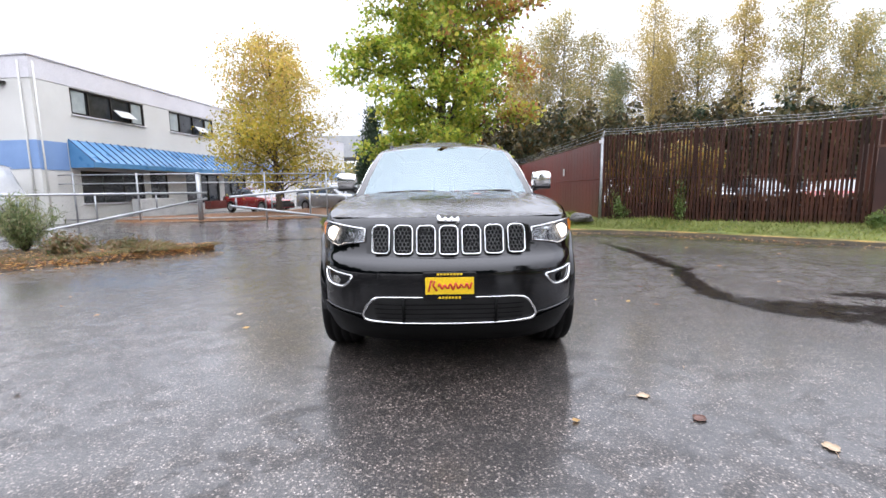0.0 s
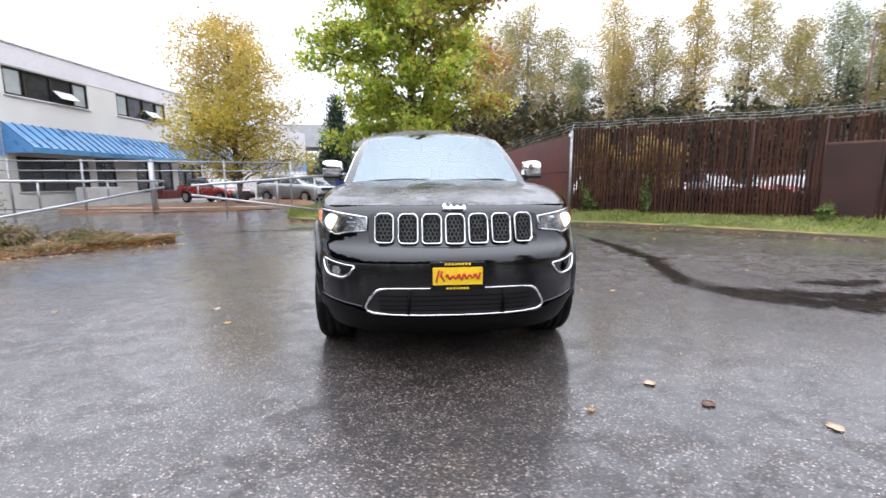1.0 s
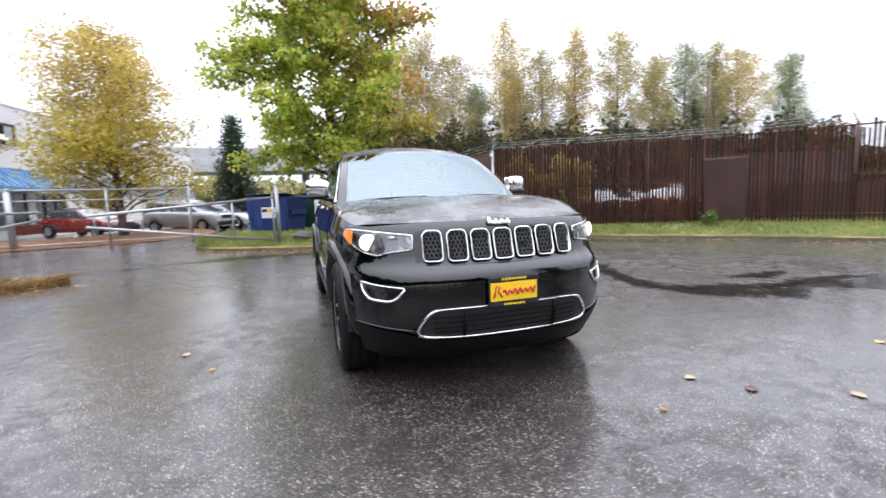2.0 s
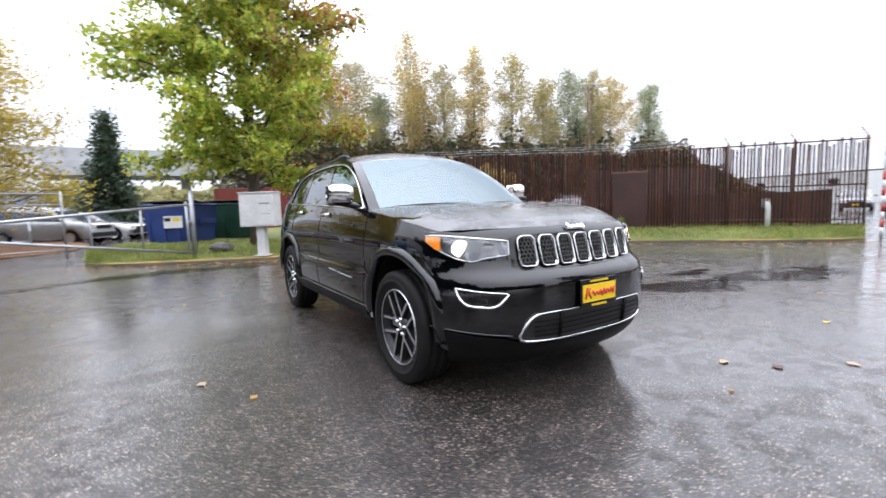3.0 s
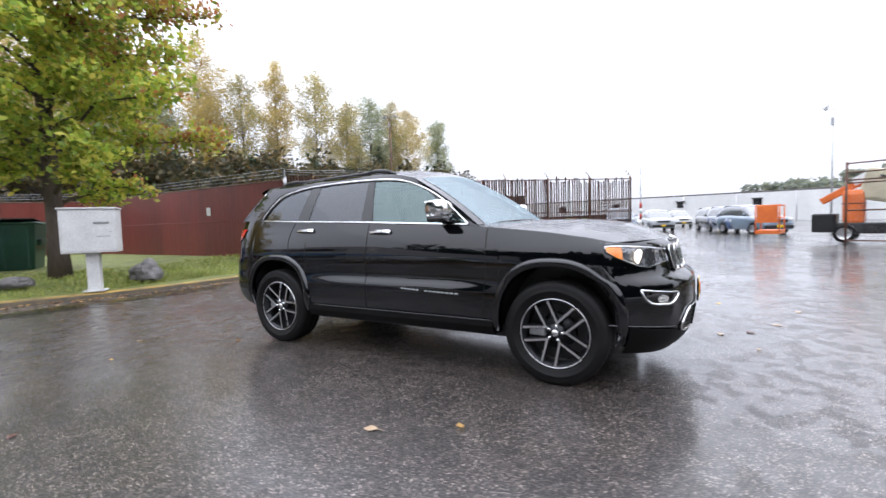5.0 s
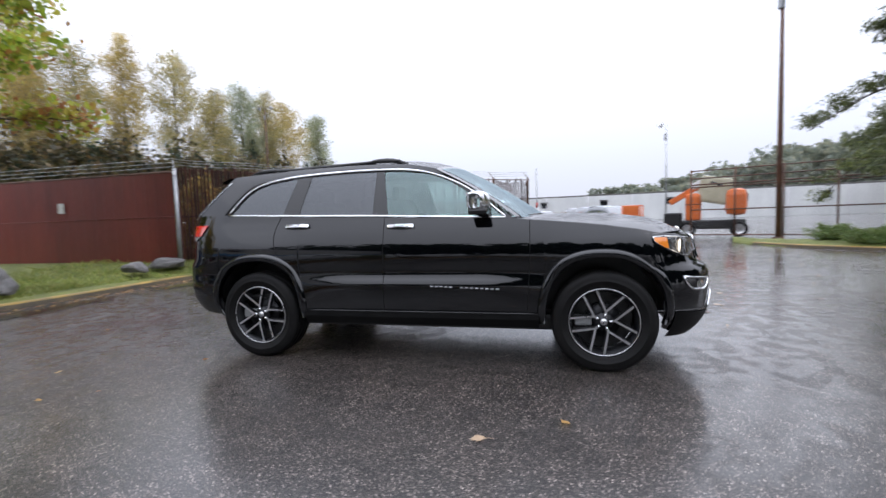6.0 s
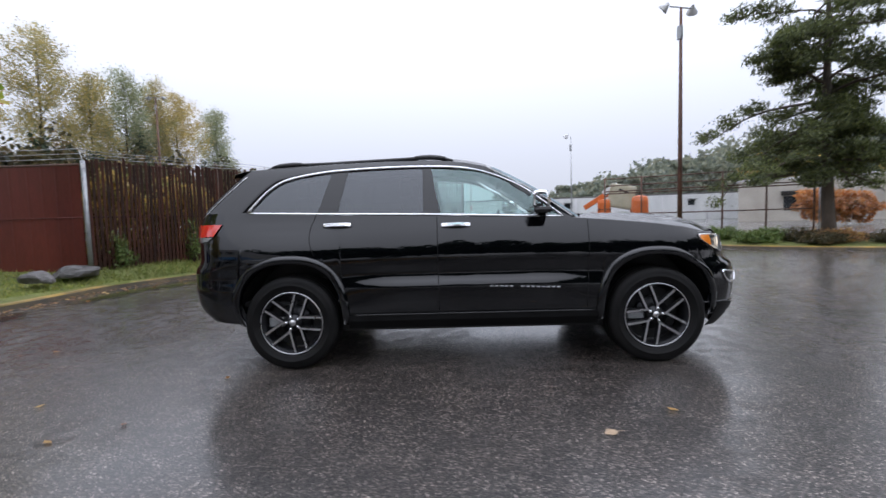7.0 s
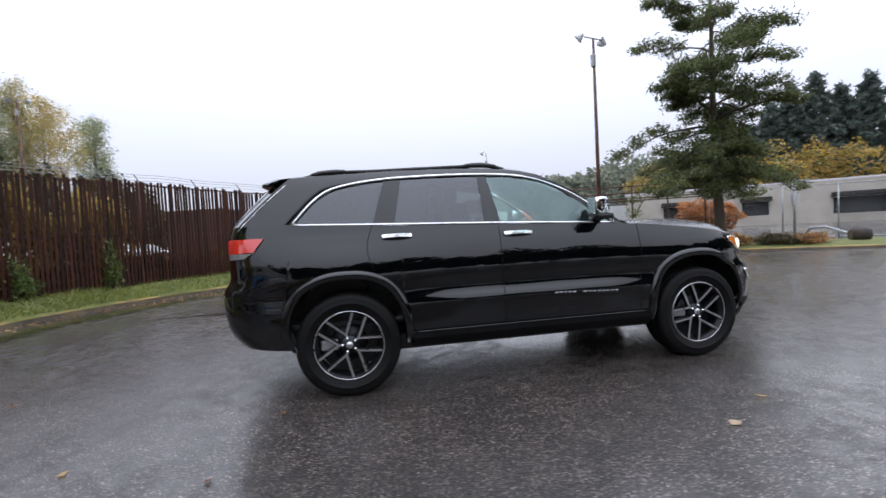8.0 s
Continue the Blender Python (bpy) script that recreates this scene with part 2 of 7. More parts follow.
def tube(path, radius, sides=8, closed=False, cap=True):
    """Vertices and faces of a round bar along a path; radius may be a list."""
    pts = [Vector(p) for p in path]
    k = len(pts)
    verts, faces = [], []
    ref = None
    for i, p in enumerate(pts):
        if closed:
            d = pts[(i + 1) % k] - pts[i - 1]
        else:
            d = pts[min(i + 1, k - 1)] - pts[max(i - 1, 0)]
        d = d.normalized() if d.length > 1e-9 else Vector((0, 0, 1))
        if ref is None:
            ref = Vector((0, 0, 1)) if abs(d.z) < 0.9 else Vector((1, 0, 0))
        u = (ref - d * ref.dot(d))
        u = u.normalized() if u.length > 1e-6 else d.orthogonal().normalized()
        ref = u
        v = d.cross(u)
        r = radius[i] if isinstance(radius, (list, tuple)) else radius
        for s in range(sides):
            a = 2 * math.pi * s / sides
            verts.append(p + (u * math.cos(a) + v * math.sin(a)) * r)
    for i in range(k if closed else k - 1):
        j = (i + 1) % k
        for s in range(sides):
            e = (s + 1) % sides
            faces.append((i * sides + s, i * sides + e, j * sides + e, j * sides + s))
    if cap and not closed:
        faces.append(tuple(range(sides))[::-1])
        faces.append(tuple((k - 1) * sides + s for s in range(sides)))
    return verts, faces


def tubes_mesh(name, bars, smooth=True):
    """bars: (path, radius, sides, closed) joined into one mesh."""
    verts, faces = [], []
    for path, r, sides, closed in bars:
        v, f = tube(path, r, sides, closed)
        o = len(verts)
        verts += v
        faces += [tuple(i + o for i in q) for q in f]
    return raw(name, verts, faces, smooth)


def block(bm, size, at=(0, 0, 0), bevel=0.0, turn=None):
    m = Matrix.Translation(at) @ (turn or Matrix()) @ Matrix.Diagonal((*size, 1))
    r = bmesh.ops.create_cube(bm, size=1, matrix=m)
    if bevel:
        edges = list({e for v in r["verts"] for e in v.link_edges})
        bmesh.ops.bevel(bm, geom=edges, offset=bevel, segments=2, profile=0.6, affect="EDGES")
    return bm


def box(size, at=(0, 0, 0), bevel=0.01, turn=None):
    return block(bmesh.new(), size, at, bevel, turn)


def lathe(profile, steps=48, axis="x"):
    """Turns (distance along the axis, radius) pairs round the axis."""
    rows = []
    for k in range(steps):
        a = 2 * math.pi * k / steps
        c, s = math.cos(a), math.sin(a)
        rows.append([(d, r * c, r * s) if axis == "x" else (r * c, r * s, d) for d, r in profile])
    return grid_mesh("turned", rows, close_u=True)


def lerp_table(table, x):
    return float(np.interp(x, [t[0] for t in table], [t[1] for t in table]))


def smooth_table(table, x):
    """Cubic (Catmull-Rom) through the table's points."""
    xs = [t[0] for t in table]
    if x <= xs[0]:
        return table[0][1]
    if x >= xs[-1]:
        return table[-1][1]
    i = int(np.searchsorted(xs, x)) - 1
    x0, x1 = xs[i], xs[i + 1]
    y0, y1 = table[i][1], table[i + 1][1]
    m0 = (y1 - table[i - 1][1]) / (x1 - xs[i - 1]) if i > 0 else (y1 - y0) / (x1 - x0)
    m1 = (table[i + 2][1] - y0) / (xs[i + 2] - x0) if i + 2 < len(xs) else (y1 - y0) / (x1 - x0)
    h = x1 - x0
    u = (x - x0) / h
    return (2 * u**3 - 3 * u**2 + 1) * y0 + (u**3 - 2 * u**2 + u) * h * m0 + (-2 * u**3 + 3 * u**2) * y1 + (u**3 - u**2) * h * m1


def leaf_cloud(name, centres, sizes, rng, flat=0.35, long=1.6):
    """Many small folded leaves, two triangles each."""
    c = np.asarray(centres, dtype=float)
    k = len(c)
    d = rng.normal(size=(k, 3))
    d /= np.linalg.norm(d, axis=1)[:, None]
    w = rng.normal(size=(k, 3))
    w[:, 2] *= flat
    w -= d * (w * d).sum(1)[:, None]
    w /= np.linalg.norm(w, axis=1)[:, None] + 1e-9
    nrm = np.cross(d, w)
    s = np.asarray(sizes)[:, None] if np.ndim(sizes) else np.full((k, 1), sizes)
    v = np.empty((k, 4, 3))
    v[:, 0] = c - d * s * long / 2
    v[:, 1] = c + w * s * 0.5 + nrm * s * 0.12
    v[:, 2] = c + d * s * long / 2
    v[:, 3] = c - w * s * 0.5 + nrm * s * 0.12
    me = bpy.data.meshes.new(name)
    me.vertices.add(4 * k)
    me.vertices.foreach_set("co", v.ravel())
    base = np.arange(k)[:, None] * 4
    tri = np.concatenate([base + np.array([[0, 1, 2]]), base + np.array([[0, 2, 3]])], axis=1).ravel()
    me.loops.add(6 * k)
    me.loops.foreach_set("vertex_index", tri)
    me.polygons.add(2 * k)
    me.polygons.foreach_set("loop_start", np.arange(2 * k) * 3)
    me.polygons.foreach_set("loop_total", np.full(2 * k, 3))
    me.update()
    me.validate()
    return me

# ---- ground and setting ----
def along(line, step):
    """Evenly spaced points along a polyline."""
    pts = [Vector(p) for p in line]
    out = []
    for a, b in zip(pts, pts[1:]):
        k = max(1, round((b - a).length / step))
        out += [a.lerp(b, i / k) for i in range(k)]
    return out + [pts[-1]]


def ease_line(line, step):
    """Evenly eased points along a bending line."""
    s = [0.0]
    for a, b in zip(line, line[1:]):
        s.append(s[-1] + math.dist(a, b))
    k = max(2, round(s[-1] / step))
    cols = [[(u, p[j]) for u, p in zip(s, line)] for j in range(len(line[0]))]
    return [Vector([smooth_table(c, s[-1] * i / k) for c in cols]) for i in range(k + 1)]


ground_rows = []
ticks = [-900, -400, -200, -120, -80, -50, -30, -20, -14, -10, -7, -5, -3, -1, 1, 3, 5, 7, 10, 14, 20, 30, 50, 80, 120, 200, 400, 900]
for y in ticks:
    ground_rows.append([(x, y, 0.0) for x in ticks])
single("ground", grid_mesh("ground", ground_rows), ASPHALT, "wet dark grey asphalt lot with damp patches", "ground", kind="structure")

KERB = [(-3.9, 9.4), (-3.3, 8.7), (-2.0, 7.95), (-0.3, 7.25), (1.2, 6.95), (2.6, 6.9), (4.1, 6.85), (5.6, 6.15), (6.9, 5.1), (8.3, 3.75), (10.0, 1.6), (11.3, 0.2), (12.4, -0.5)]
BACK = [(-3.8, 9.7), (-3.3, 11.0), (-2.6, 13.2), (-1.2, 17.0), (1.5, 20.0), (4.7, 20.5), (5.4, 9.0), (7.2, 7.6), (8.6, 6.6), (10.2, 5.4), (11.8, 3.2), (12.9, 1.5), (13.5, -0.2)]
LAWN = grained("wet_grass_soil", (0.08, 0.1, 0.02), (0.2, 0.22, 0.05), 2.5, 40, 0.8, 0.8, depth=0.03)
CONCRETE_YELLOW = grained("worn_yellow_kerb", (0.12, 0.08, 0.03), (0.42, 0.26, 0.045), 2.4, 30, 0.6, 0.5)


def lawn_height(u):
    return 0.078 + 0.26 * (1 - (1 - min(u * 1.6, 1)) ** 2)


kerb_line, back_line = ease_line(KERB, 0.4), ease_line(BACK, 0.4)
k = len(kerb_line)
back_even = [Vector([smooth_table([(i, p[j]) for i, p in enumerate(BACK)], 12 * i / (k - 1)) for j in range(2)]) for i in range(k)]
kerb_even = [Vector([smooth_table([(i, p[j]) for i, p in enumerate(KERB)], 12 * i / (k - 1)) for j in range(2)]) for i in range(k)]
rows = []
for u in [0, 0.03, 0.08, 0.15, 0.25, 0.4, 0.6, 0.8, 1.0]:
    rows.append([(*p.lerp(q, u), lawn_height(u) + 0.03 * noise.noise((p.x * 1.3, p.y * 1.3, u * 6))) for p, q in zip(kerb_even, back_even)])
single("lawn", grid_mesh("lawn", rows), LAWN, "strip of wet green grass on a low bank behind the kerb", "lawn", kind="structure")


def ribbon(line, profile):
    """Sweeps (offset to the left, height) pairs along a flat line."""
    rows = []
    for i, p in enumerate(line):
        d = (line[min(i + 1, len(line) - 1)] - line[max(i - 1, 0)]).normalized()
        nrm = Vector((-d.y, d.x))
        rows.append([(p.x + nrm.x * o, p.y + nrm.y * o, h) for o, h in profile])
    return rows


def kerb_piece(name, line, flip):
    """A low kerb: paint left on top, mossy front coloured darker for its shade."""
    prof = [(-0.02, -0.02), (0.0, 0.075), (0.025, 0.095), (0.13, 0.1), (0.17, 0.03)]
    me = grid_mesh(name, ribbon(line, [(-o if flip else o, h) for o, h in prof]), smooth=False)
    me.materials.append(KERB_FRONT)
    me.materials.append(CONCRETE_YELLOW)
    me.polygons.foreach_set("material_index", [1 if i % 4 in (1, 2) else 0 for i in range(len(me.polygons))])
    single(name, me, None, "low concrete kerb with worn yellow paint on its top", "kerb", kind="structure")


# shade on the upright face is mixed into this mossy colour
KERB_FRONT = grained("shaded_mossy_concrete", (0.03, 0.026, 0.018), (0.13, 0.095, 0.045), 3, 40, 0.6, 0.6)
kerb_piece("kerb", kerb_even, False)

# ---- the car: origin on the ground midway between the axles, nose towards -y ----
AXLE = 1.4575
HALF = [(0.24, 0.86), (0.36, 0.9), (0.42, 0.925), (0.47, 0.934), (0.56, 0.936), (0.66, 0.93), (0.75, 0.918), (0.86, 0.926), (0.95, 0.92), (1.0, 0.91), (1.05, 0.898), (1.1, 0.884), (1.15, 0.867), (1.2, 0.848), (1.3, 0.818)]
NOSE = [(0.22, -2.16), (0.3, -2.25), (0.38, -2.3), (0.5, -2.325), (0.6, -2.335), (0.7, -2.334), (0.74, -2.328), (0.762, -2.31), (0.782, -2.272), (0.8, -2.24), (0.85, -2.222), (0.95, -2.194), (0.98, -2.187), (1.0, -2.173), (1.02, -2.152), (1.04, -2.126), (1.09, -2.06)]
TAIL = [(0.36, 2.24), (0.42, 2.3), (0.5, 2.365), (0.6, 2.39), (0.72, 2.405), (0.8, 2.4), (0.84, 2.375), (0.88, 2.345), (1.0, 2.35), (1.1, 2.36), (1.19, 2.36), (1.28, 2.33), (1.34, 2.3)]
YA, YB = -1.35, 1.35


def half_width(y, z):
    w = smooth_table(HALF, z)
    # the pressed ledge along the doors
    a = min(max((y + 0.95) / 0.35, 0), 1) * min(max((1.0 - y) / 0.35, 0), 1)
    band = lerp_table([(0.42, 0.0), (0.52, 0.006), (0.64, 0.02), (0.665, 0.021), (0.735, -0.004), (0.9, 0.0)], z)
    # fenders swell over the wheels
    swell = 0.018 * (math.exp(-((y + AXLE) / 0.42) ** 2) + math.exp(-((y - AXLE) / 0.45) ** 2)) * lerp_table([(0.3, 0.6), (0.8, 1), (1.0, 0.7), (1.12, 0)], z)
    return w + a * band + swell


def shell(side, s, z):
    """A point of the body's skin. s: 0..1 nose centre to front flank, 1..2 along the flank, 2..3 rear flank to tail centre."""
    if s <= 1:
        a = s * math.pi / 2
        fx, t = math.sin(a) ** (2 / 3) if a > 0 else 0.0, max(math.cos(a), 0) ** (2 / 3)
        y = YA + t * (smooth_table(NOSE, z) - YA)
        return Vector((side * fx * half_width(y, z), y, z))
    if s <= 2:
        y = YA + (s - 1) * (YB - YA)
        return Vector((side * half_width(y, z), y, z))
    a = (s - 2) * math.pi / 2
    fx, t = max(math.cos(a), 0) ** 0.4, math.sin(a) ** 0.4 if a > 0 else 0.0
    y = YB + t * (smooth_table(TAIL, z) - YB)
    return Vector((side * fx * half_width(y, z), y, z))


def skin(side, s, z, out):
    """The skin moved outwards."""
    p = shell(side, s, z)
    e = 0.004
    du = shell(side, min(s + e, 3), z) - shell(side, max(s - e, 0), z)
    dv = shell(side, s, z + e) - shell(side, s, z - e)
    nrm = du.cross(dv) * side
    nrm = -nrm if nrm.dot(p - Vector((0, max(min(p.y, 1.2), -1.2), 0.7))) < 0 else nrm
    return p + nrm.normalized() * out


def s_of_y(y):
    """The skin's parameter at a place along the flank."""
    if y < YA:
        t = (y - YA) / (-2.3 - YA)
        return math.acos(min(t ** 1.5, 1)) / (math.pi / 2)
    if y <= YB:
        return 1 + (y - YA) / (YB - YA)
    t = (y - YB) / (2.38 - YB)
    return 2 + math.asin(min(t ** 2.5, 1)) / (math.pi / 2)


def s_of_x(x):
    return math.asin(min((abs(x) / 0.925) ** 1.5, 1)) / (math.pi / 2)


ARCH_W, ARCH_H, ARCH_Z = 0.425, 0.49, 0.378


def arch(y, grow=0.0):
    """Height of the wheel opening's edge at y, or None."""
    for c in (-AXLE, AXLE):
        d = abs(y - c) / (ARCH_W + grow)
        if d < 1:
            return ARCH_Z + (ARCH_H + grow) * (1 - d ** 2.5) ** (1 / 2.5)
    return None


BELT = [(-2.2, 1.035), (-2.1, 1.035), (-1.95, 1.02), (-1.85, 1.03), (-1.72, 1.065), (-1.49, 1.1), (-1.26, 1.125), (-1.03, 1.148), (-0.74, 1.172), (0.3, 1.215), (1.24, 1.245), (1.83, 1.27), (2.1, 1.28), (2.4, 1.28)]


def body_columns():
    ys = []
    for c in (-AXLE, AXLE):
        ys += [c + (ARCH_W + 0.0015) * math.sin(radians(a)) for a in range(-90, 91, 6)]
    ys += list(np.linspace(-0.98, 0.98, 16)) + [-1.95, -2.0, 1.93, 1.98, 2.04]
    ss = [s_of_y(y) for y in ys] + list(np.linspace(0, 0.62, 16)) + list(np.linspace(2.3, 3, 14))
    return sorted(set(round(v, 5) for v in ss))


def build_body():
    meshes = []
    cols = body_columns()
    for side in (-1, 1):
        rows = []
        for s in cols:
            y = shell(side, s, 0.7).y
            lo = lerp_table([(-2.4, 0.235), (-2.1, 0.25), (-1.9, 0.33), (-0.9, 0.35), (0.9, 0.37), (1.9, 0.37), (2.1, 0.38), (2.4, 0.4)], y)
            a = arch(y)
            lo = max(lo, a) if a else lo
            hi = lerp_table(BELT, shell(side, s, 1.03).y)
            key = [v for v in (0.36, 0.42, 0.47, 0.53, 0.6, 0.645, 0.665, 0.7, 0.735, 0.765, 0.785, 0.82, 0.86, 0.9, 0.95, 1.0, 1.03, 1.07, 1.12, 1.17)]
            u = [(v - 0.24) / (1.2 - 0.24) for v in key]
            zs = [lo] + [lo + (hi - lo) * min(max((v - 0.24) / (1.2 - 0.24), 0.02), 0.98) if a and a > 0.5 else min(max(v, lo + 0.002 * i), hi - 0.002 * (len(key) - i)) for i, v in enumerate(key)] + [hi]
            rows.append([shell(side, s, z) for z in zs])
        meshes.append(grid_mesh("half", rows, flip=side > 0))
    return merge_meshes("body", meshes)


def patch(side, s0, s1, lower, upper, out, nu=24, nv=8):
    """A sheet on the skin between two heights given along s."""
    rows = []
    for i in range(nu + 1):
        u = i / nu
        s = s0 + (s1 - s0) * u
        lo, hi = lerp_table(lower, u), lerp_table(upper, u)
        rows.append([skin(side, s, lo + (hi - lo) * j / nv, out) for j in range(nv + 1)])
    return grid_mesh("patch", rows, flip=side > 0)


def coons(left, right, front, back, bulge):
    """A sheet between four edge curves of callables on 0..1, raised by bulge(u, v)."""
    def at(u, v):
        a = front(u) * (1 - v) + back(u) * v + left(v) * (1 - u) + right(v) * u
        b = front(0) * (1 - u) * (1 - v) + front(1) * u * (1 - v) + back(0) * (1 - u) * v + back(1) * u * v
        return a - b + Vector((0, 0, bulge(u, v)))
    return at


def sheet(at, nu, nv, name="sheet", flip=False):
    return grid_mesh(name, [[at(i / nu, j / nv) for j in range(nv + 1)] for i in range(nu + 1)], flip=flip)


car = thing("car", "black four-door sport utility vehicle with chrome trim, wet with rain", "car")
body = part("body", build_body(), PAINT, car, "glossy black painted body sides, nose and tail")

# hood between the fender edges, the nose and the cowl
S_EDGE = s_of_x(0.80)


def fender_edge(side):
    def f(v):
        y = -1.93 + v * (-0.86 + 1.93)
        s = s_of_y(y)
        p = shell(side, s, lerp_table(BELT, y) - 0.003)
        return Vector((p.x, p.y, p.z))
    return f


left_edge, right_edge = fender_edge(-1), fender_edge(1)


def nose_edge(u):
    x = -1 + 2 * u
    a = left_edge(0)
    s = abs(x) ** 0.9 * s_of_y(-1.93)
    p = shell(-1 if x < 0 else 1, s, 1.035)
    end = left_edge(0) if x < 0 else right_edge(0)
    w = abs(x) ** 6
    return p * (1 - w) + end * w


def cowl_edge(u):
    x = -1 + 2 * u
    end = left_edge(1)
    return Vector((x * abs(end.x), -1.04 + 0.18 * x * x, 1.165 + (end.z - 1.165) * x ** 4))


def hood_bulge(u, v):
    x = abs(-1 + 2 * u)
    rise = (1 - x ** 5) * (0.012 + 0.05 * min(v / 0.25, 1) ** 0.7 * (1 - 0.55 * max(v - 0.6, 0) / 0.4))
    dome = -0.012 * math.exp(-((x - 0.52) / 0.08) ** 2) * min(v * 4, 1)
    return rise * min(v * 9 + 0.1, 1) + dome


hood_at = coons(left_edge, right_edge, nose_edge, cowl_edge, hood_bulge)
part("hood", sheet(hood_at, 44, 28, "hood", True), PAINT_WET, car, "black hood beaded with rain")

# greenhouse
SIDE_IN = [(1.15, 0.867), (1.2, 0.848), (1.3, 0.812), (1.4, 0.776), (1.5, 0.737), (1.6, 0.694), (1.65, 0.665), (1.7, 0.62)]


def cabin_side(side, y, z, out=0.0):
    w = smooth_table(SIDE_IN, z) + out
    w -= 0.045 * max((y - 1.0) / 1.0, 0) ** 2 + 0.03 * max((-y - 0.0) / 0.8, 0) ** 2
    return Vector((side * w, y, z))


DLO_TOP = [(-0.745, 1.183), (-0.52, 1.37), (-0.34, 1.48), (-0.1, 1.575), (0.13, 1.612), (0.39, 1.624), (0.69, 1.624), (1.07, 1.61), (1.26, 1.592), (1.45, 1.56), (1.57, 1.52), (1.68, 1.44), (1.79, 1.32), (1.825, 1.278)]
DLO_LOW = [(-0.745, 1.178), (0.3, 1.222), (1.24, 1.252), (1.825, 1.274)]


def dlo_top(y):
    return smooth_table(DLO_TOP, y)


def dlo_low(y):
    return lerp_table(DLO_LOW, y)


N = 40


def frame_loops():
    """Matching outer and inner loops (y, z) of the side frame: sill, rear edge, roof line, front pillar."""
    outer, inner = [], []
    for i in range(N):
        u = i / N
        outer.append((-0.86 + u * (2.2 + 0.86), lerp_table(BELT, -0.86 + u * 3.06)))
        y = -0.745 + u * (1.825 + 0.745)
        inner.append((y, dlo_low(y)))
    for i in range(12):
        u = i / 12
        outer.append((2.2 - 0.36 * u ** 1.1, 1.28 + 0.36 * u))
        y = 1.825 - 0.255 * u ** 1.6
        inner.append((y, dlo_top(y)))
    for i in range(N):
        u = i / N
        y = 1.84 - u * (1.84 + 0.14)
        outer.append((y, lerp_table([(-0.14, 1.612), (0.0, 1.645), (0.13, 1.664), (0.4, 1.678), (0.7, 1.68), (1.1, 1.67), (1.5, 1.652), (1.84, 1.64)], y)))
        yi = 1.57 - u * (1.57 + 0.1)
        inner.append((yi, dlo_top(yi)))
    for i in range(16):
        u = i / 16
        outer.append((-0.14 - 0.72 * u, 1.612 - 0.46 * u - 0.03 * math.sin(math.pi * u)))
        y = -0.1 - u * 0.645
        inner.append((y, dlo_top(y)))
    return outer, inner


def build_frame(side):
    outer, inner = frame_loops()
    rows = []
    for (yo, zo), (yi, zi) in zip(outer, inner):
        r = [cabin_side(side, yo + (yi - yo) * w, zo + (zi - zo) * w) for w in (0, 0.2, 0.5, 0.8, 1.0)]
        r.append(cabin_side(side, yi, zi, -0.03))
        rows.append(r)
    return grid_mesh("side_frame", rows, close_u=True, flip=side > 0)


def pane(side, f0, f1, k=18, out=-0.008):
    """Columns of glass between two slanting uprights given as y at the sill and y at the top."""
    rows = []
    for i in range(k + 1):
        u = i / k
        yl, yt = f0[0] + (f1[0] - f0[0]) * u, f0[1] + (f1[1] - f0[1]) * u
        lo, hi = dlo_low(yl), dlo_top(yt)
        rows.append([cabin_side(side, yl + (yt - yl) * j / 8, lo + (hi - lo) * j / 8, out) for j in range(9)])
    return grid_mesh("pane", rows, flip=side > 0)


def roof_edge(side):
    def f(v):
        y = -0.14 + v * (1.84 + 0.14)
        z = lerp_table([(-0.14, 1.612), (0.0, 1.645), (0.13, 1.664), (0.4, 1.678), (0.7, 1.68), (1.1, 1.67), (1.5, 1.652), (1.84, 1.64)], y)
        return cabin_side(side, y, z)
    return f


re_l, re_r = roof_edge(-1), roof_edge(1)


def shield_top(u):
    x = -1 + 2 * u
    e = re_r(0)
    return Vector((x * e.x, e.y - 0.1 * (1 - x * x), e.z + 0.055 * (1 - x * x)))


def tail_top(u):
    x = -1 + 2 * u
    e = re_r(1)
    return Vector((x * e.x, e.y + 0.12 * (1 - x ** 4), e.z + 0.035 * (1 - x * x)))


def shield_base(u):
    x = -1 + 2 * u
    e = cabin_side(1, -0.86, 1.152)
    return Vector((x * e.x, e.y - 0.2 * (1 - x * x), e.z + 0.012 * (1 - x * x)))


def shield_side(side):
    def f(v):
        return cabin_side(side, -0.86 + 0.72 * v, 1.152 + 0.46 * v + 0.03 * math.sin(math.pi * v))
    return f


def tail_base(u):
    x = -1 + 2 * u
    e = cabin_side(1, 2.2, 1.28)
    return Vector((x * e.x, e.y + 0.13 * (1 - x ** 4), e.z))


def tail_side(side):
    def f(v):
        return cabin_side(side, 2.2 - 0.36 * v ** 1.1, 1.28 + 0.36 * v)
    return f


roof_at = coons(re_l, re_r, shield_top, tail_top, lambda u, v: 0.035 * (1 - (2 * u - 1) ** 4) * math.sin(math.pi * v) ** 0.6)
part("roof", sheet(roof_at, 30, 30, "roof", True), PAINT_WET, car, "black roof panel")
shield_at = coons(shield_side(-1), shield_side(1), shield_base, shield_top, lambda u, v: 0.0)


def inset(at, u0, u1, v0, v1, out):
    def g(u, v):
        p = at(u0 + (u1 - u0) * u, v0 + (v1 - v0) * v)
        return p + out
    return g


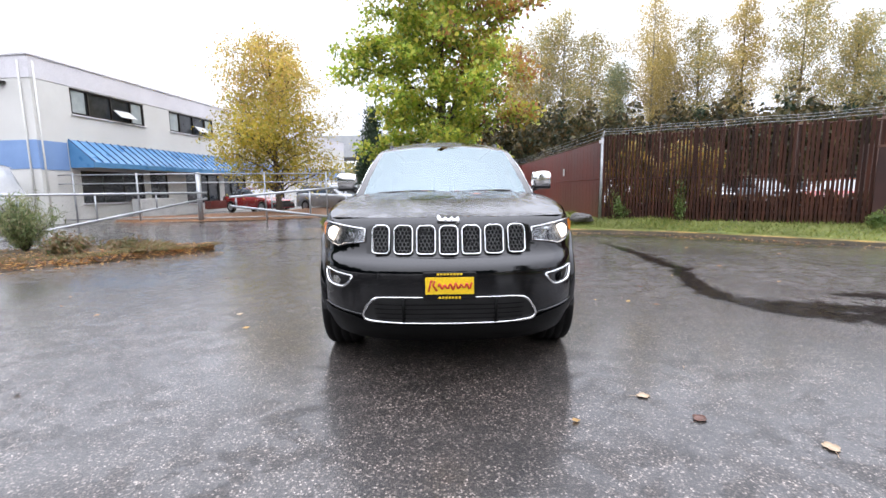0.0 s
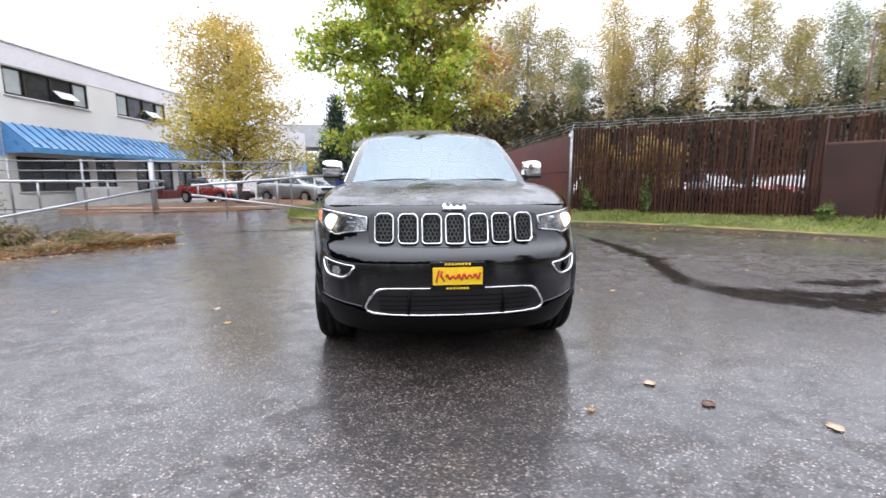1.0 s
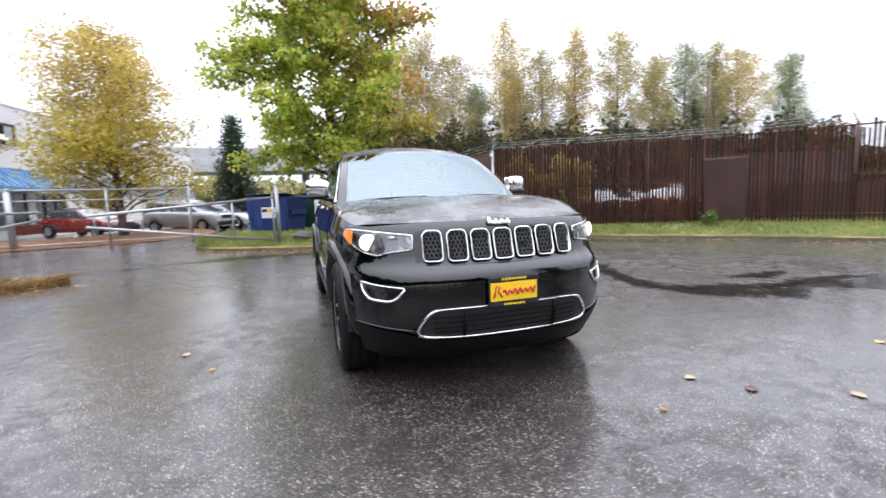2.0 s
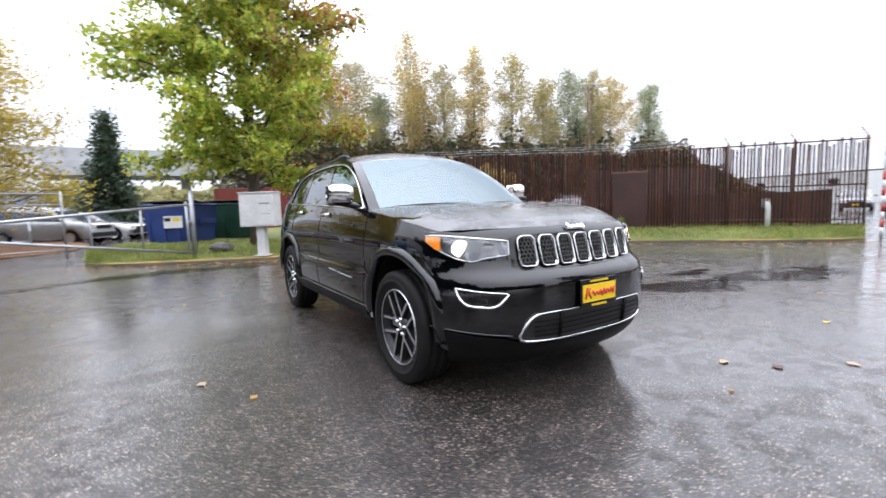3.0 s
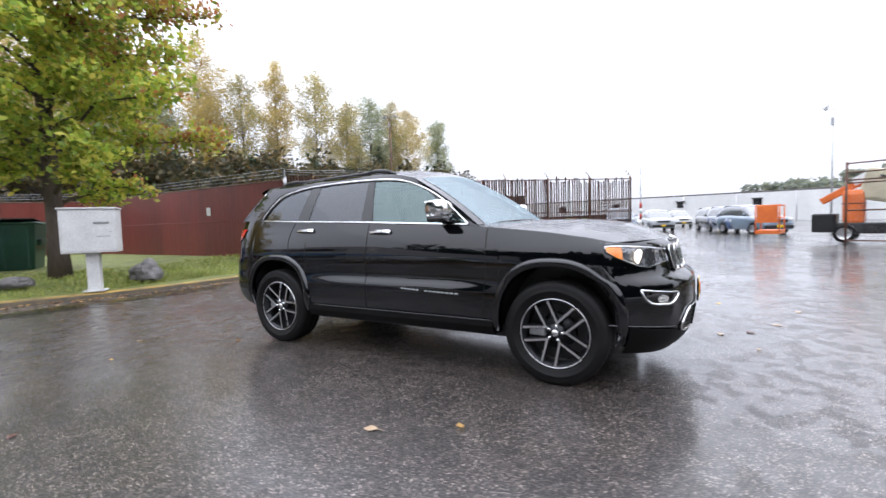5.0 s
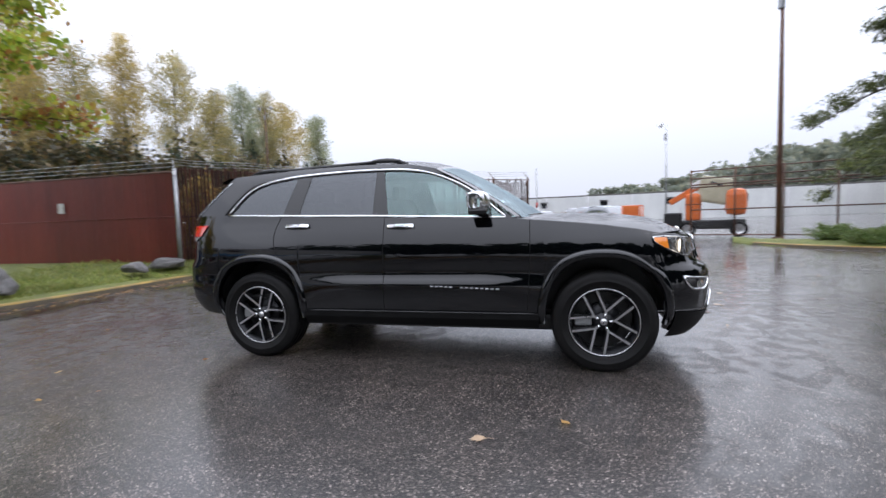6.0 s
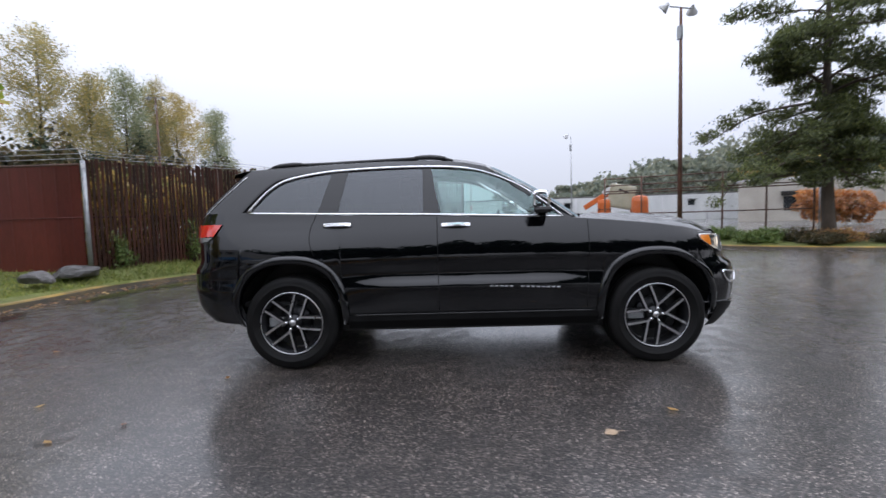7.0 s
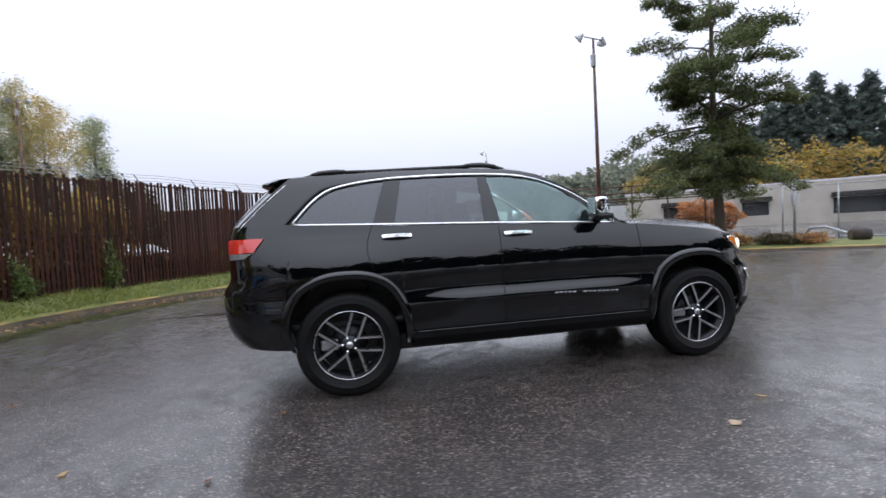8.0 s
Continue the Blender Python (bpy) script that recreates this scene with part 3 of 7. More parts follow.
glass_ob = part("windshield", sheet(inset(shield_at, 0.045, 0.955, 0.03, 0.955, Vector((0, -0.002, 0.002))), 26, 16, "windshield", True), SHIELD, car, "rain-wet raked windshield")
glass_ob.visible_shadow = False
border = []
for i in range(27):
    u = i / 26
    border.append(u)
ring = []
for u in border:
    ring.append([shield_at(u, v) for v in (0, 0.03)])
brow = [[shield_at(u, v) for v in (0.955, 1.0)] for u in border]
cheek = [[shield_at(u, i / 16) for u in (0, 0.045)] for i in range(17)]
cheek2 = [[shield_at(u, i / 16) for u in (0.955, 1.0)] for i in range(17)]
part("windshield_surround", merge_meshes("windshield_surround", [grid_mesh("a", ring), grid_mesh("a", brow), grid_mesh("a", cheek), grid_mesh("a", cheek2)]), GLOSS_BLACK, car, "gloss black windshield border")
tail_at = coons(tail_side(-1), tail_side(1), tail_base, tail_top, lambda u, v: 0.0)
tailgate_glass = part("rear_window", sheet(inset(tail_at, 0.06, 0.94, 0.06, 0.92, Vector((0, 0.004, 0.002))), 20, 10, "rear_window"), PRIVACY, car, "dark tinted tailgate glass")
part("tailgate_frame", sheet(tail_at, 20, 10, "tailgate_frame"), GLOSS_BLACK, car)

for side in (-1, 1):
    part("side_frame", build_frame(side), PAINT, car, "black roof pillars round the side windows")
    for name, f0, f1, mat, label in (
        ("front_door_window", (-0.74, -0.735), (0.235, 0.305), CLEAR_GLASS, "lightly tinted front door glass"),
        ("rear_door_window", (0.375, 0.375), (1.075, 0.995), PRIVACY, "dark tinted rear door glass"),
        ("quarter_window", (1.24, 1.13), (1.822, 1.82), PRIVACY, "dark tinted rear quarter glass"),
    ):
        ob = part(name, pane(side, f0, f1), mat, car, label)
        ob.visible_shadow = False
    for f0, f1 in (((0.235, 0.305), (0.375, 0.375)), ((1.075, 0.995), (1.24, 1.13))):
        part("window_pillar", pane(side, f0, f1, 3, -0.004), GLOSS_BLACK, car)
    trim = [cabin_side(side, y, dlo_low(y), 0.004) for y in np.linspace(-0.745, 1.825, 40)]
    trim += [cabin_side(side, y, dlo_top(y), 0.004) for y in list(np.linspace(1.823, 1.57, 14)) + list(np.linspace(1.53, -0.1, 30)) + list(np.linspace(-0.15, -0.74, 14))]
    slim = [0.0065 if q.y < -0.02 and q.z > dlo_low(q.y) + 0.02 else 0.0105 for q in trim]
    part("window_trim", tubes_mesh("window_trim", [(trim, slim, 6, True)]), CHROME, car, "bright chrome window surround")
    rail = [Vector((side * lerp_table([(0.1, 0.6), (1.0, 0.6), (1.75, 0.57)], y), y, lerp_table([(0.12, 1.672), (0.2, 1.698), (0.34, 1.71), (0.5, 1.702), (1.2, 1.684), (1.5, 1.684), (1.62, 1.676), (1.75, 1.642)], y))) for y in np.linspace(0.12, 1.75, 26)]
    part("roof_rail", tubes_mesh("roof_rail", [(rail, 0.015, 8, False)] + [([rail[i] + Vector((0, 0, 0.004)) for i in range(a, a + 5)], [0.016, 0.021, 0.022, 0.021, 0.016], 8, False) for a in (1, 20)]), PLASTIC, car, "black roof rail")
    # wheel arch flares
    for c in (-AXLE, AXLE):
        rows = []
        for k in range(41):
            a = radians(-6 + 192 * k / 40)
            ca, sa = math.cos(a), math.sin(a)
            def ring_at(grow):
                px = (abs(ca) ** 0.8) * (1 if ca > 0 else -1) * (ARCH_W + grow)
                pz = ARCH_Z + (abs(sa) ** 0.8) * (1 if sa > 0 else -1) * (ARCH_H + grow)
                return c + px, max(pz, 0.36)
            row = []
            for grow, out in ((-0.005, -0.05), (-0.005, 0.014), (0.004, 0.023), (0.03, 0.026), (0.048, 0.02), (0.058, 0.004), (0.062, -0.012)):
                y, z = ring_at(grow)
                p = shell(side, s_of_y(y), z)
                row.append(Vector((p.x + side * out, p.y, p.z)))
            rows.append(row)
        part("wheel_arch_flare", grid_mesh("wheel_arch_flare", rows, flip=side < 0), PAINT, car, "black wheel arch moulding")
        well = []
        for k in range(25):
            a = radians(180 * k / 24)
            y, z = c + math.cos(a) * 0.45, ARCH_Z + math.sin(a) * 0.5
            well.append([(side * 0.9, y, z), (side * 0.55, y, z)])
        part("wheel_well", grid_mesh("wheel_well", well), PLASTIC, car)
        disc_pts = [(side * 0.56, c + 0.5 * math.cos(a), ARCH_Z + 0.52 * math.sin(a)) for a in np.linspace(0, math.pi, 24)]
        part("well_back", raw("well_back", disc_pts, [tuple(range(24))], False), PLASTIC, car)
    # sill cladding with a thin bright line
    rows = []
    for y in np.linspace(-0.99, 0.99, 20):
        w = half_width(y, 0.44)
        rows.append([(side * (w - 0.01), y, 0.45), (side * (w + 0.014), y, 0.43), (side * (w + 0.016), y, 0.39), (side * (w - 0.02), y, 0.325), (side * (w - 0.2), y, 0.31)])
    part("sill", grid_mesh("sill", rows, smooth=False), SILL_BLACK, car, "black plastic sill cladding")
    part("sill_trim", tubes_mesh("sill_trim", [([(side * (half_width(y, 0.44) + 0.012), y, 0.437) for y in np.linspace(-0.97, 0.97, 20)], 0.006, 6, False)]), GLOSS_BLACK, car)
    # doors: seams
    for line in ([(0.262, z) for z in np.linspace(0.46, 1.2, 18)], [(-0.93 + 0.06 * max(0, (0.9 - z)) , z) for z in np.linspace(0.46, 1.15, 18)],
                 [(1.24 + 0.05 * math.sin((z - 0.9) * 9), z) for z in np.linspace(0.915, 1.245, 12)]):
        path = [skin(side, s_of_y(y), z, 0.0005) for y, z in line]
        part("door_seam", tubes_mesh("door_seam", [(path, 0.0032, 5, False)]), RUBBER, car)
    # handles
    for y0, y1 in ((-0.0, 0.225), (0.955, 1.175)):
        ym = (y0 + y1) / 2
        z = lerp_table([(0.1, 1.128), (1.06, 1.152)], ym)
        path, rad = [], []
        for i in range(13):
            u = i / 12
            y = y0 + (y1 - y0) * u
            path.append(skin(side, s_of_y(y), z, 0.008 + 0.03 * math.sin(math.pi * u) ** 0.5))
            rad.append(0.011 + 0.005 * math.sin(math.pi * u))
        rows = []
        for i in range(13):
            u = i / 12
            g = math.sin(math.pi * min(max(u, 0.03), 0.97)) ** 0.3
            rows.append([skin(side, s_of_y(y0 + (y1 - y0) * u), z + dz * (0.75 + 0.25 * g), o * g) for o, dz in ((0.002, 0.02), (0.024, 0.017), (0.042, -0.002), (0.04, -0.013), (0.002, -0.018))])
        h = part("door_handle", grid_mesh("door_handle", rows, close_v=True, smooth=False), CHROME, car, "chrome door pull handle")
        cup = [skin(side, s_of_y(ym + 0.07 * math.cos(a)), z - 0.012 + 0.026 * math.sin(a), 0.001) for a in np.linspace(0, 2 * math.pi, 20, endpoint=False)]
        part("handle_recess", raw("handle_recess", cup, [tuple(range(20))]), GLOSS_BLACK, h)
    # door badge as plain chrome bars
    badge = []
    for y0, y1 in ((-0.14, -0.33), (-0.38, -0.7)):
        k = 5 if y0 > -0.2 else 8
        for i in range(k):
            ya = y0 + (y1 - y0) * (i + 0.1) / k
            yb = y0 + (y1 - y0) * (i + 0.8) / k
            zz = 0.648 - 0.04 * (-0.14 - ya)
            badge.append(([skin(side, s_of_y(ya), zz, 0.004), skin(side, s_of_y(yb), zz, 0.004)], 0.0065, 4, False))
    strip = part("door_badge", tubes_mesh("door_badge", badge[:1]), STEEL, car, "small grey metal lettering bars on the lower door")
    for bar in badge[1:]:
        part("letter_bar", tubes_mesh("letter_bar", [bar]), STEEL, strip)
    # mirror
    rows = []
    for i in range(13):
        u = i / 12
        x = side * (0.87 + 0.185 * u)
        rr = math.sin(math.pi * min(max(0.03 + 0.94 * u, 0), 1)) ** 0.14
        yc = -0.56 + 0.03 * u
        row = []
        for j in range(16):
            a = 2 * math.pi * j / 16
            ca, sa = math.cos(a), math.sin(a)
            py = 0.075 * rr * (abs(ca) ** 0.6) * (1 if ca > 0 else -0.9)
            pz = 0.08 * rr * (abs(sa) ** 0.6) * (1 if sa > 0 else -1)
            row.append((x, yc + py - 0.02 * (1 - u), 1.3 + pz + 0.01 * u))
        rows.append(row)
    m = part("door_mirror", grid_mesh("door_mirror", rows, close_v=True, flip=side > 0), CHROME, car, "chrome-capped door mirror")
    arm = [[(side * (0.8 + 0.13 * u), -0.6 + 0.04 * u + dy * 0.8, 1.19 + 0.03 * u + dz) for dy, dz in ((-0.06, 0), (-0.03, 0.03), (0.03, 0.035), (0.07, 0.0), (0.03, -0.02), (-0.03, -0.02))] for u in (0, 0.3, 0.6, 1.0)]
    part("mirror_arm", grid_mesh("mirror_arm", arm, close_v=True), GLOSS_BLACK, m, "gloss black mirror foot")
    part("mirror_base", box((0.168, 0.145, 0.05), (side * 0.965, -0.552, 1.232), 0.022), GLOSS_BLACK, m, "gloss black lower mirror shell")
    mg = [[(side * (0.89 + 0.15 * i / 4), -0.483 + 0.012 * (i / 4), 1.262 + 0.115 * j / 4) for j in range(5)] for i in range(5)]
    part("mirror_glass", grid_mesh("mirror_glass", mg), CHROME, m)
    # headlamp
    s_in, s_out = s_of_x(0.535), s_of_y(-1.865)
    low = [(0, 0.885), (0.3, 0.868), (0.42, 0.852), (0.6, 0.868), (0.78, 0.905), (1, 0.965)]
    top = [(0, 0.965), (0.35, 0.982), (0.7, 0.996), (0.9, 1.0), (1, 0.998)]
    hl = part("headlamp", patch(side, s_in, s_out, low, top, 0.002), grained("lamp_housing", (0.06,) * 3, (0.34,) * 3, 22, 60, 0.25, 0, metallic=0.7) if side < 0 else bpy.data.materials["lamp_housing"], car, "lit headlamp with amber side reflector")
    lens = part("lens", patch(side, s_in, s_out, low, top, 0.016), LENS, hl, "clear lens")
    lens.visible_shadow = False
    part("amber_reflector", patch(side, s_in + (s_out - s_in) * 0.8, s_out, [(0, 0.912), (0.3, 0.92), (1, 0.967)], [(0, 0.99), (1, 0.993)], 0.018, 10, 4), AMBER, hl, "amber side marker")
    eye = skin(side, s_in + (s_out - s_in) * 0.5, 0.925, 0.0)
    nose_dir = (skin(side, s_in + (s_out - s_in) * 0.5, 0.925, 0.1) - eye).normalized()
    for w, r, mat, name in ((0.55, 0.05, BULB, "lit_bulb"), (0.22, 0.036, CHROME, "reflector_bowl")):
        q = skin(side, s_in + (s_out - s_in) * w, 0.928, 0.006)
        rows = []
        for i in range(6):
            rr = r * (i + 0.02) / 5
            rows.append([skin(side, s_in + (s_out - s_in) * w, 0.928, 0.012 - 0.004 * (i / 5) ** 2) + Vector((side * rr * math.cos(a) * 0.95, rr * math.cos(a) * 0.45, rr * math.sin(a))) for a in np.linspace(0, 2 * math.pi, 20, endpoint=False)])
        part(name, grid_mesh(name, rows, close_v=True), mat, hl)
    rim_path = [skin(side, s_in + (s_out - s_in) * u, lerp_table(top, u), 0.012) for u in np.linspace(0, 1, 20)] + [skin(side, s_in + (s_out - s_in) * u, lerp_table(low, u), 0.012) for u in np.linspace(1, 0, 20)]
    part("lamp_edge", tubes_mesh("lamp_edge", [(rim_path, 0.005, 5, True)]), CHROME, hl, "bright lamp surround")
    # fog lamp
    fog = [(0.815, 0.705), (0.76, 0.696), (0.68, 0.686), (0.605, 0.676), (0.622, 0.65), (0.645, 0.622), (0.675, 0.605), (0.73, 0.606), (0.775, 0.614), (0.797, 0.642), (0.81, 0.675)]
    fog_pts = ease_line([Vector((a, b)) for a, b in fog + fog[:1]], 0.02)[:-1]
    inner = [skin(side, s_of_x(x), z, 0.002) for x, z in fog_pts]
    cen = skin(side, s_of_x(0.71), 0.64, -0.004)
    bz = part("fog_lamp", raw("fog_lamp", inner + [cen], [(i, (i + 1) % len(inner), len(inner)) for i in range(len(inner))]), PLASTIC, car, "fog lamp in a chrome-edged opening")
    part("fog_bezel", tubes_mesh("fog_bezel", [([skin(side, s_of_x(x), z, 0.006) for x, z in fog_pts], [0.0085 if z < 0.655 or x > 0.79 else 0.005 for x, z in fog_pts], 6, True)]), CHROME, bz, "chrome bezel")
    disc = [skin(side, s_of_x(0.72 + 0.03 * math.cos(a)), 0.64 + 0.03 * math.sin(a), 0.008) for a in np.linspace(0, 2 * math.pi, 16, endpoint=False)]
    part("fog_bulb", raw("fog_bulb", disc, [tuple(range(16))]), LENS, bz)
    part("bumper_crease", tubes_mesh("bumper_crease", [([skin(side, s_of_x(x), lerp_table([(0.56, 0.43), (0.7, 0.445), (0.93, 0.47)], x), 0.0) for x in np.linspace(0.56, 0.9, 10)], 0.008, 6, False)]), PAINT, car)
    part("lower_valance", patch(side, 0, s_of_y(-1.94), [(0, 0.236), (1, 0.262)], [(0, 0.372), (0.35, 0.376), (0.55, 0.425), (1, 0.46)], 0.011, 30, 8), SILL_BLACK, car, "matt black lower valance")
    # tail lamp
    def lamp_sheet(z_low, z_top, front_low, front_top, out):
        rows = []
        for i in range(13):
            u = i / 12
            row = []
            for j in range(6):
                w = j / 5
                s0 = s_of_y(front_low + (front_top - front_low) * w)
                row.append(skin(side, s0 + (2.62 - s0) * u, z_low + (z_top - z_low) * w - 0.012 * u * (1 - w), out))
            rows.append(row)
        return grid_mesh("lamp_sheet", rows, flip=side > 0)
    tl = part("tail_lamp", lamp_sheet(1.092, 1.186, 2.1, 2.03, 0.009), RED_LENS, car, "red tail lamp with a clear lower strip")
    part("clear_strip", lamp_sheet(1.05, 1.084, 2.17, 2.11, 0.009), LAMP_CLEAR, tl, "pale clear strip")
    # bright line drawn in chrome for the highlight along the tail edge
    part("tail_trim", tubes_mesh("tail_trim", [([cabin_side(side, 2.2 - 0.36 * v ** 1.1, 1.25 + 0.36 * v, 0.003) for v in np.linspace(0, 0.93, 12)], 0.004, 5, False)]), CHROME, car)

# spoiler over the tailgate
rows = []
for u in np.linspace(0, 1, 17):
    p = tail_top(u)
    rows.append([p + Vector((0, a, b)) for a, b in ((-0.1, 0.006), (0.06, -0.004), (0.15, -0.035), (0.15, -0.06), (0.03, -0.05), (-0.06, -0.03))])
part("spoiler", grid_mesh("spoiler", rows, close_v=True), PAINT, car, "black roof spoiler")

# grille
grille = part("grille", merge_meshes("grille", [patch(sd, 0, s_of_x(0.525), [(0, 0.787), (0.85, 0.792), (1, 0.81)], [(0, 0.998), (0.85, 0.994), (1, 0.98)], 0.004, 20, 8) for sd in (-1, 1)]), GLOSS_BLACK, car, "black grille panel with seven chrome-framed slots")


def rounded(cx, cz, w, h, r, k=5):
    pts = []
    for qx, qz, a0 in ((1, 1, 0), (-1, 1, 90), (-1, -1, 180), (1, -1, 270)):
        for i in range(k + 1):
            a = radians(a0 + 90 * i / k)
            pts.append((cx + qx * (w / 2 - r) + r * math.cos(a), cz + qz * (h / 2 - r) + r * math.sin(a)))
    return pts


def on_nose(x, z, out):
    return skin(-1 if x < 0 else 1, s_of_x(x), z, out)


for i in range(7):
    cx = (i - 3) * 0.1425
    w = 0.115 if abs(i - 3) < 3 else 0.108
    cz = 0.886 + 0.003 * abs(i - 3)
    ring_pts = rounded(cx, cz, w, 0.185 - 0.004 * abs(i - 3), 0.03)
    slot = part("grille_slot", tubes_mesh("grille_slot", [([on_nose(x, z, 0.02) for x, z in ring_pts], 0.0054, 6, True)]), CHROME, grille, "chrome grille slot frame")
    bevel = [[on_nose(x, z, 0.02) for x, z in ring_pts], [on_nose(cx + (x - cx) * 0.88, cz + (z - cz) * 0.93, 0.0085) for x, z in ring_pts]]
    part("slot_bevel", grid_mesh("slot_bevel", bevel, close_v=True), CHROME, slot)
    part("slot_backing", raw("slot_backing", [on_nose(x, z, 0.0065) for x, z in ring_pts] , [tuple(range(len(ring_pts)))]), SILL_BLACK, slot)
    bars = []
    for r_ in range(7):
        for c_ in range(4):
            hx = cx + (c_ - 1.5 + 0.5 * (r_ % 2) - 0.25) * 0.025
            hz = cz + (r_ - 3) * 0.0235
            if abs(hx - cx) < w / 2 - 0.018 and abs(hz - cz) < 0.074:
                bars.append(([on_nose(hx + 0.0125 * math.sin(q), hz + 0.0145 * math.cos(q), 0.013) for q in np.linspace(0, 2 * math.pi, 6, endpoint=False)], 0.0024, 4, True))
    part("slot_mesh", tubes_mesh("slot_mesh", bars), grained("grille_mesh_grey", (0.05,) * 3, (0.09,) * 3, 10, 90, 0.3, 0, metallic=0.3) if i == 0 else bpy.data.materials["grille_mesh_grey"], slot, "dark honeycomb mesh")

# lower intake
low_half = [(0.0, 0.558), (0.2, 0.558), (0.4, 0.556), (0.46, 0.546), (0.495, 0.515), (0.53, 0.462), (0.545, 0.428), (0.535, 0.407), (0.49, 0.396), (0.3, 0.389), (0.15, 0.387), (0.0, 0.386)]
low_pts = low_half + [(-x, z) for x, z in low_half[-2:0:-1]]
loop = [Vector(p) for p in low_pts]
loop = ease_line(loop + loop[:1], 0.03)[:-1]
edge = [on_nose(p.x, p.y, 0.004) for p in loop]
mid = [on_nose(p.x * 0.97, 0.47 + (p.y - 0.47) * 0.8, 0.003) for p in loop]
k = len(edge)
rows = [[on_nose(p.x * w, 0.475 + (p.y - 0.475) * w, 0.003) for p in loop] for w in (1.0, 0.85, 0.6, 0.3, 0.02)]
intake = part("lower_intake", grid_mesh("lower_intake", rows, close_v=True), PLASTIC, car, "black lower intake with a chrome surround")
part("intake_trim", tubes_mesh("intake_trim", [([on_nose(p.x, p.y, 0.009) for p in loop], [0.009 if abs(p.x) > 0.44 else 0.0065 if p.y < 0.45 else 0.004 for p in loop], 6, True)]), CHROME, intake, "chrome surround")
for z in (0.42, 0.45, 0.48, 0.51):
    part("intake_bar", tubes_mesh("intake_bar", [([on_nose(x, z, 0.008) for x in np.linspace(-0.46, 0.46, 24)], 0.004, 5, False)]), SILL_BLACK, intake)
for x in (-0.29, 0.29):
    part("intake_upright", tubes_mesh("intake_upright", [([on_nose(x, 0.4, 0.01), on_nose(x * 0.97, 0.55, 0.01)], 0.012, 5, False)]), SILL_BLACK, intake)

# dealer plate: plain sheet with bars instead of writing
plate_y = -2.352
plate = part("dealer_plate", box((0.325, 0.012, 0.172), (0, plate_y, 0.633), 0.006), GLOSS_BLACK, car, "yellow dealer plate with red script bars in a black holder")
part("plate_face", box((0.295, 0.004, 0.105), (0, plate_y - 0.008, 0.634), 0.001), YELLOW, plate, "yellow plate face")
for z, half in ((0.7055, 0.07), (0.5605, 0.06)):
    for x in np.arange(-half, half + 0.001, 0.02):
        part("letter_bar", box((0.013, 0.003, 0.012), (x, plate_y - 0.0075, z), 0), YELLOW, plate)
ink = [([(-0.128, plate_y - 0.0115, 0.602), (-0.112, plate_y - 0.0115, 0.668), (-0.09, plate_y - 0.0115, 0.664), (-0.1, plate_y - 0.0115, 0.638), (-0.078, plate_y - 0.0115, 0.604)], 0.0065, 5, False)]
ink.append(([(x, plate_y - 0.0115, 0.629 + 0.06 * (x + 0.07) * 0.5 + 0.015 * math.sin((x + 0.07) * 190) * (1 + 0.35 * math.sin(x * 60))) for x in np.linspace(-0.07, 0.135, 64)], 0.0062, 5, False))
part("script_bars", tubes_mesh("script_bars", ink), RED_INK, plate, "red script drawn as plain strokes")

# nose badge as plain raised bars
mark = [([on_nose(x, 1.006, 0.016) for x in np.linspace(-0.074, 0.074, 9)], [0.006] + [0.013] * 7 + [0.006], 8, False)]
for x0, z0, z1 in ((-0.062, 1.0, 1.03), (-0.02, 1.0, 1.02), (0.02, 1.0, 1.02), (0.06, 0.99, 1.02)):
    mark.append(([on_nose(x0, z0, 0.016), on_nose(x0, (z0 + z1) / 2, 0.02), on_nose(x0, z1, 0.02)], [0.01, 0.014, 0.011], 8, False))
nb = part("nose_badge", tubes_mesh("nose_badge", mark[:1]), CHROME, car, "small chrome nose badge")
for bar in mark[1:]:
    part("badge_bar", tubes_mesh("badge_bar", [bar]), CHROME, nb)

# wipers, cowl
part("cowl", box((1.4, 0.16, 0.02), (0, -0.98, 1.152), 0.006), PLASTIC, car)
for x0, x1 in ((-0.62, -0.08), (0.05, 0.6)):
    path = [Vector((x, -1.06 + 0.2 * (x / 0.8) ** 2 + 0.04, 1.186 + 0.014 * math.sin((x - x0) * 4))) for x in np.linspace(x0, x1, 10)]
    part("wiper", tubes_mesh("wiper", [(path, 0.009, 6, False)]), PLASTIC, car, "black wiper blade")

# underside and cabin
part("underbody", box((1.5, 3.7, 0.14), (0, 0, 0.33), 0.04), PLASTIC, car)
for y in (-AXLE, AXLE):
    part("axle", tubes_mesh("axle", [([(-0.7, y, 0.36), (0.7, y, 0.36)], 0.045, 10, False)]), PLASTIC, car)
part("cabin_floor", box((1.6, 2.9, 0.04), (0, 0.5, 0.52), 0.01), CABIN, car)
part("dashboard", box((1.44, 0.5, 0.34), (0, -0.66, 0.98), 0.08), CABIN, car, "dark dashboard")
for x in (-0.38, 0.38):
    for y, w in ((0.25, 0.52), (1.15, 0.6)):
        seat = part("seat", box((w, 0.5, 0.16), (x, y - 0.1, 0.78), 0.05), CABIN, car, "dark seat")
        part("seat_back", box((w - 0.02, 0.16, 0.62), (x, y + 0.2, 1.1), 0.06, Matrix.Rotation(radians(-14), 4, "X")), CABIN, seat)
        part("head_rest", box((0.27, 0.1, 0.17), (x, y + 0.3, 1.47), 0.045), CABIN, seat)
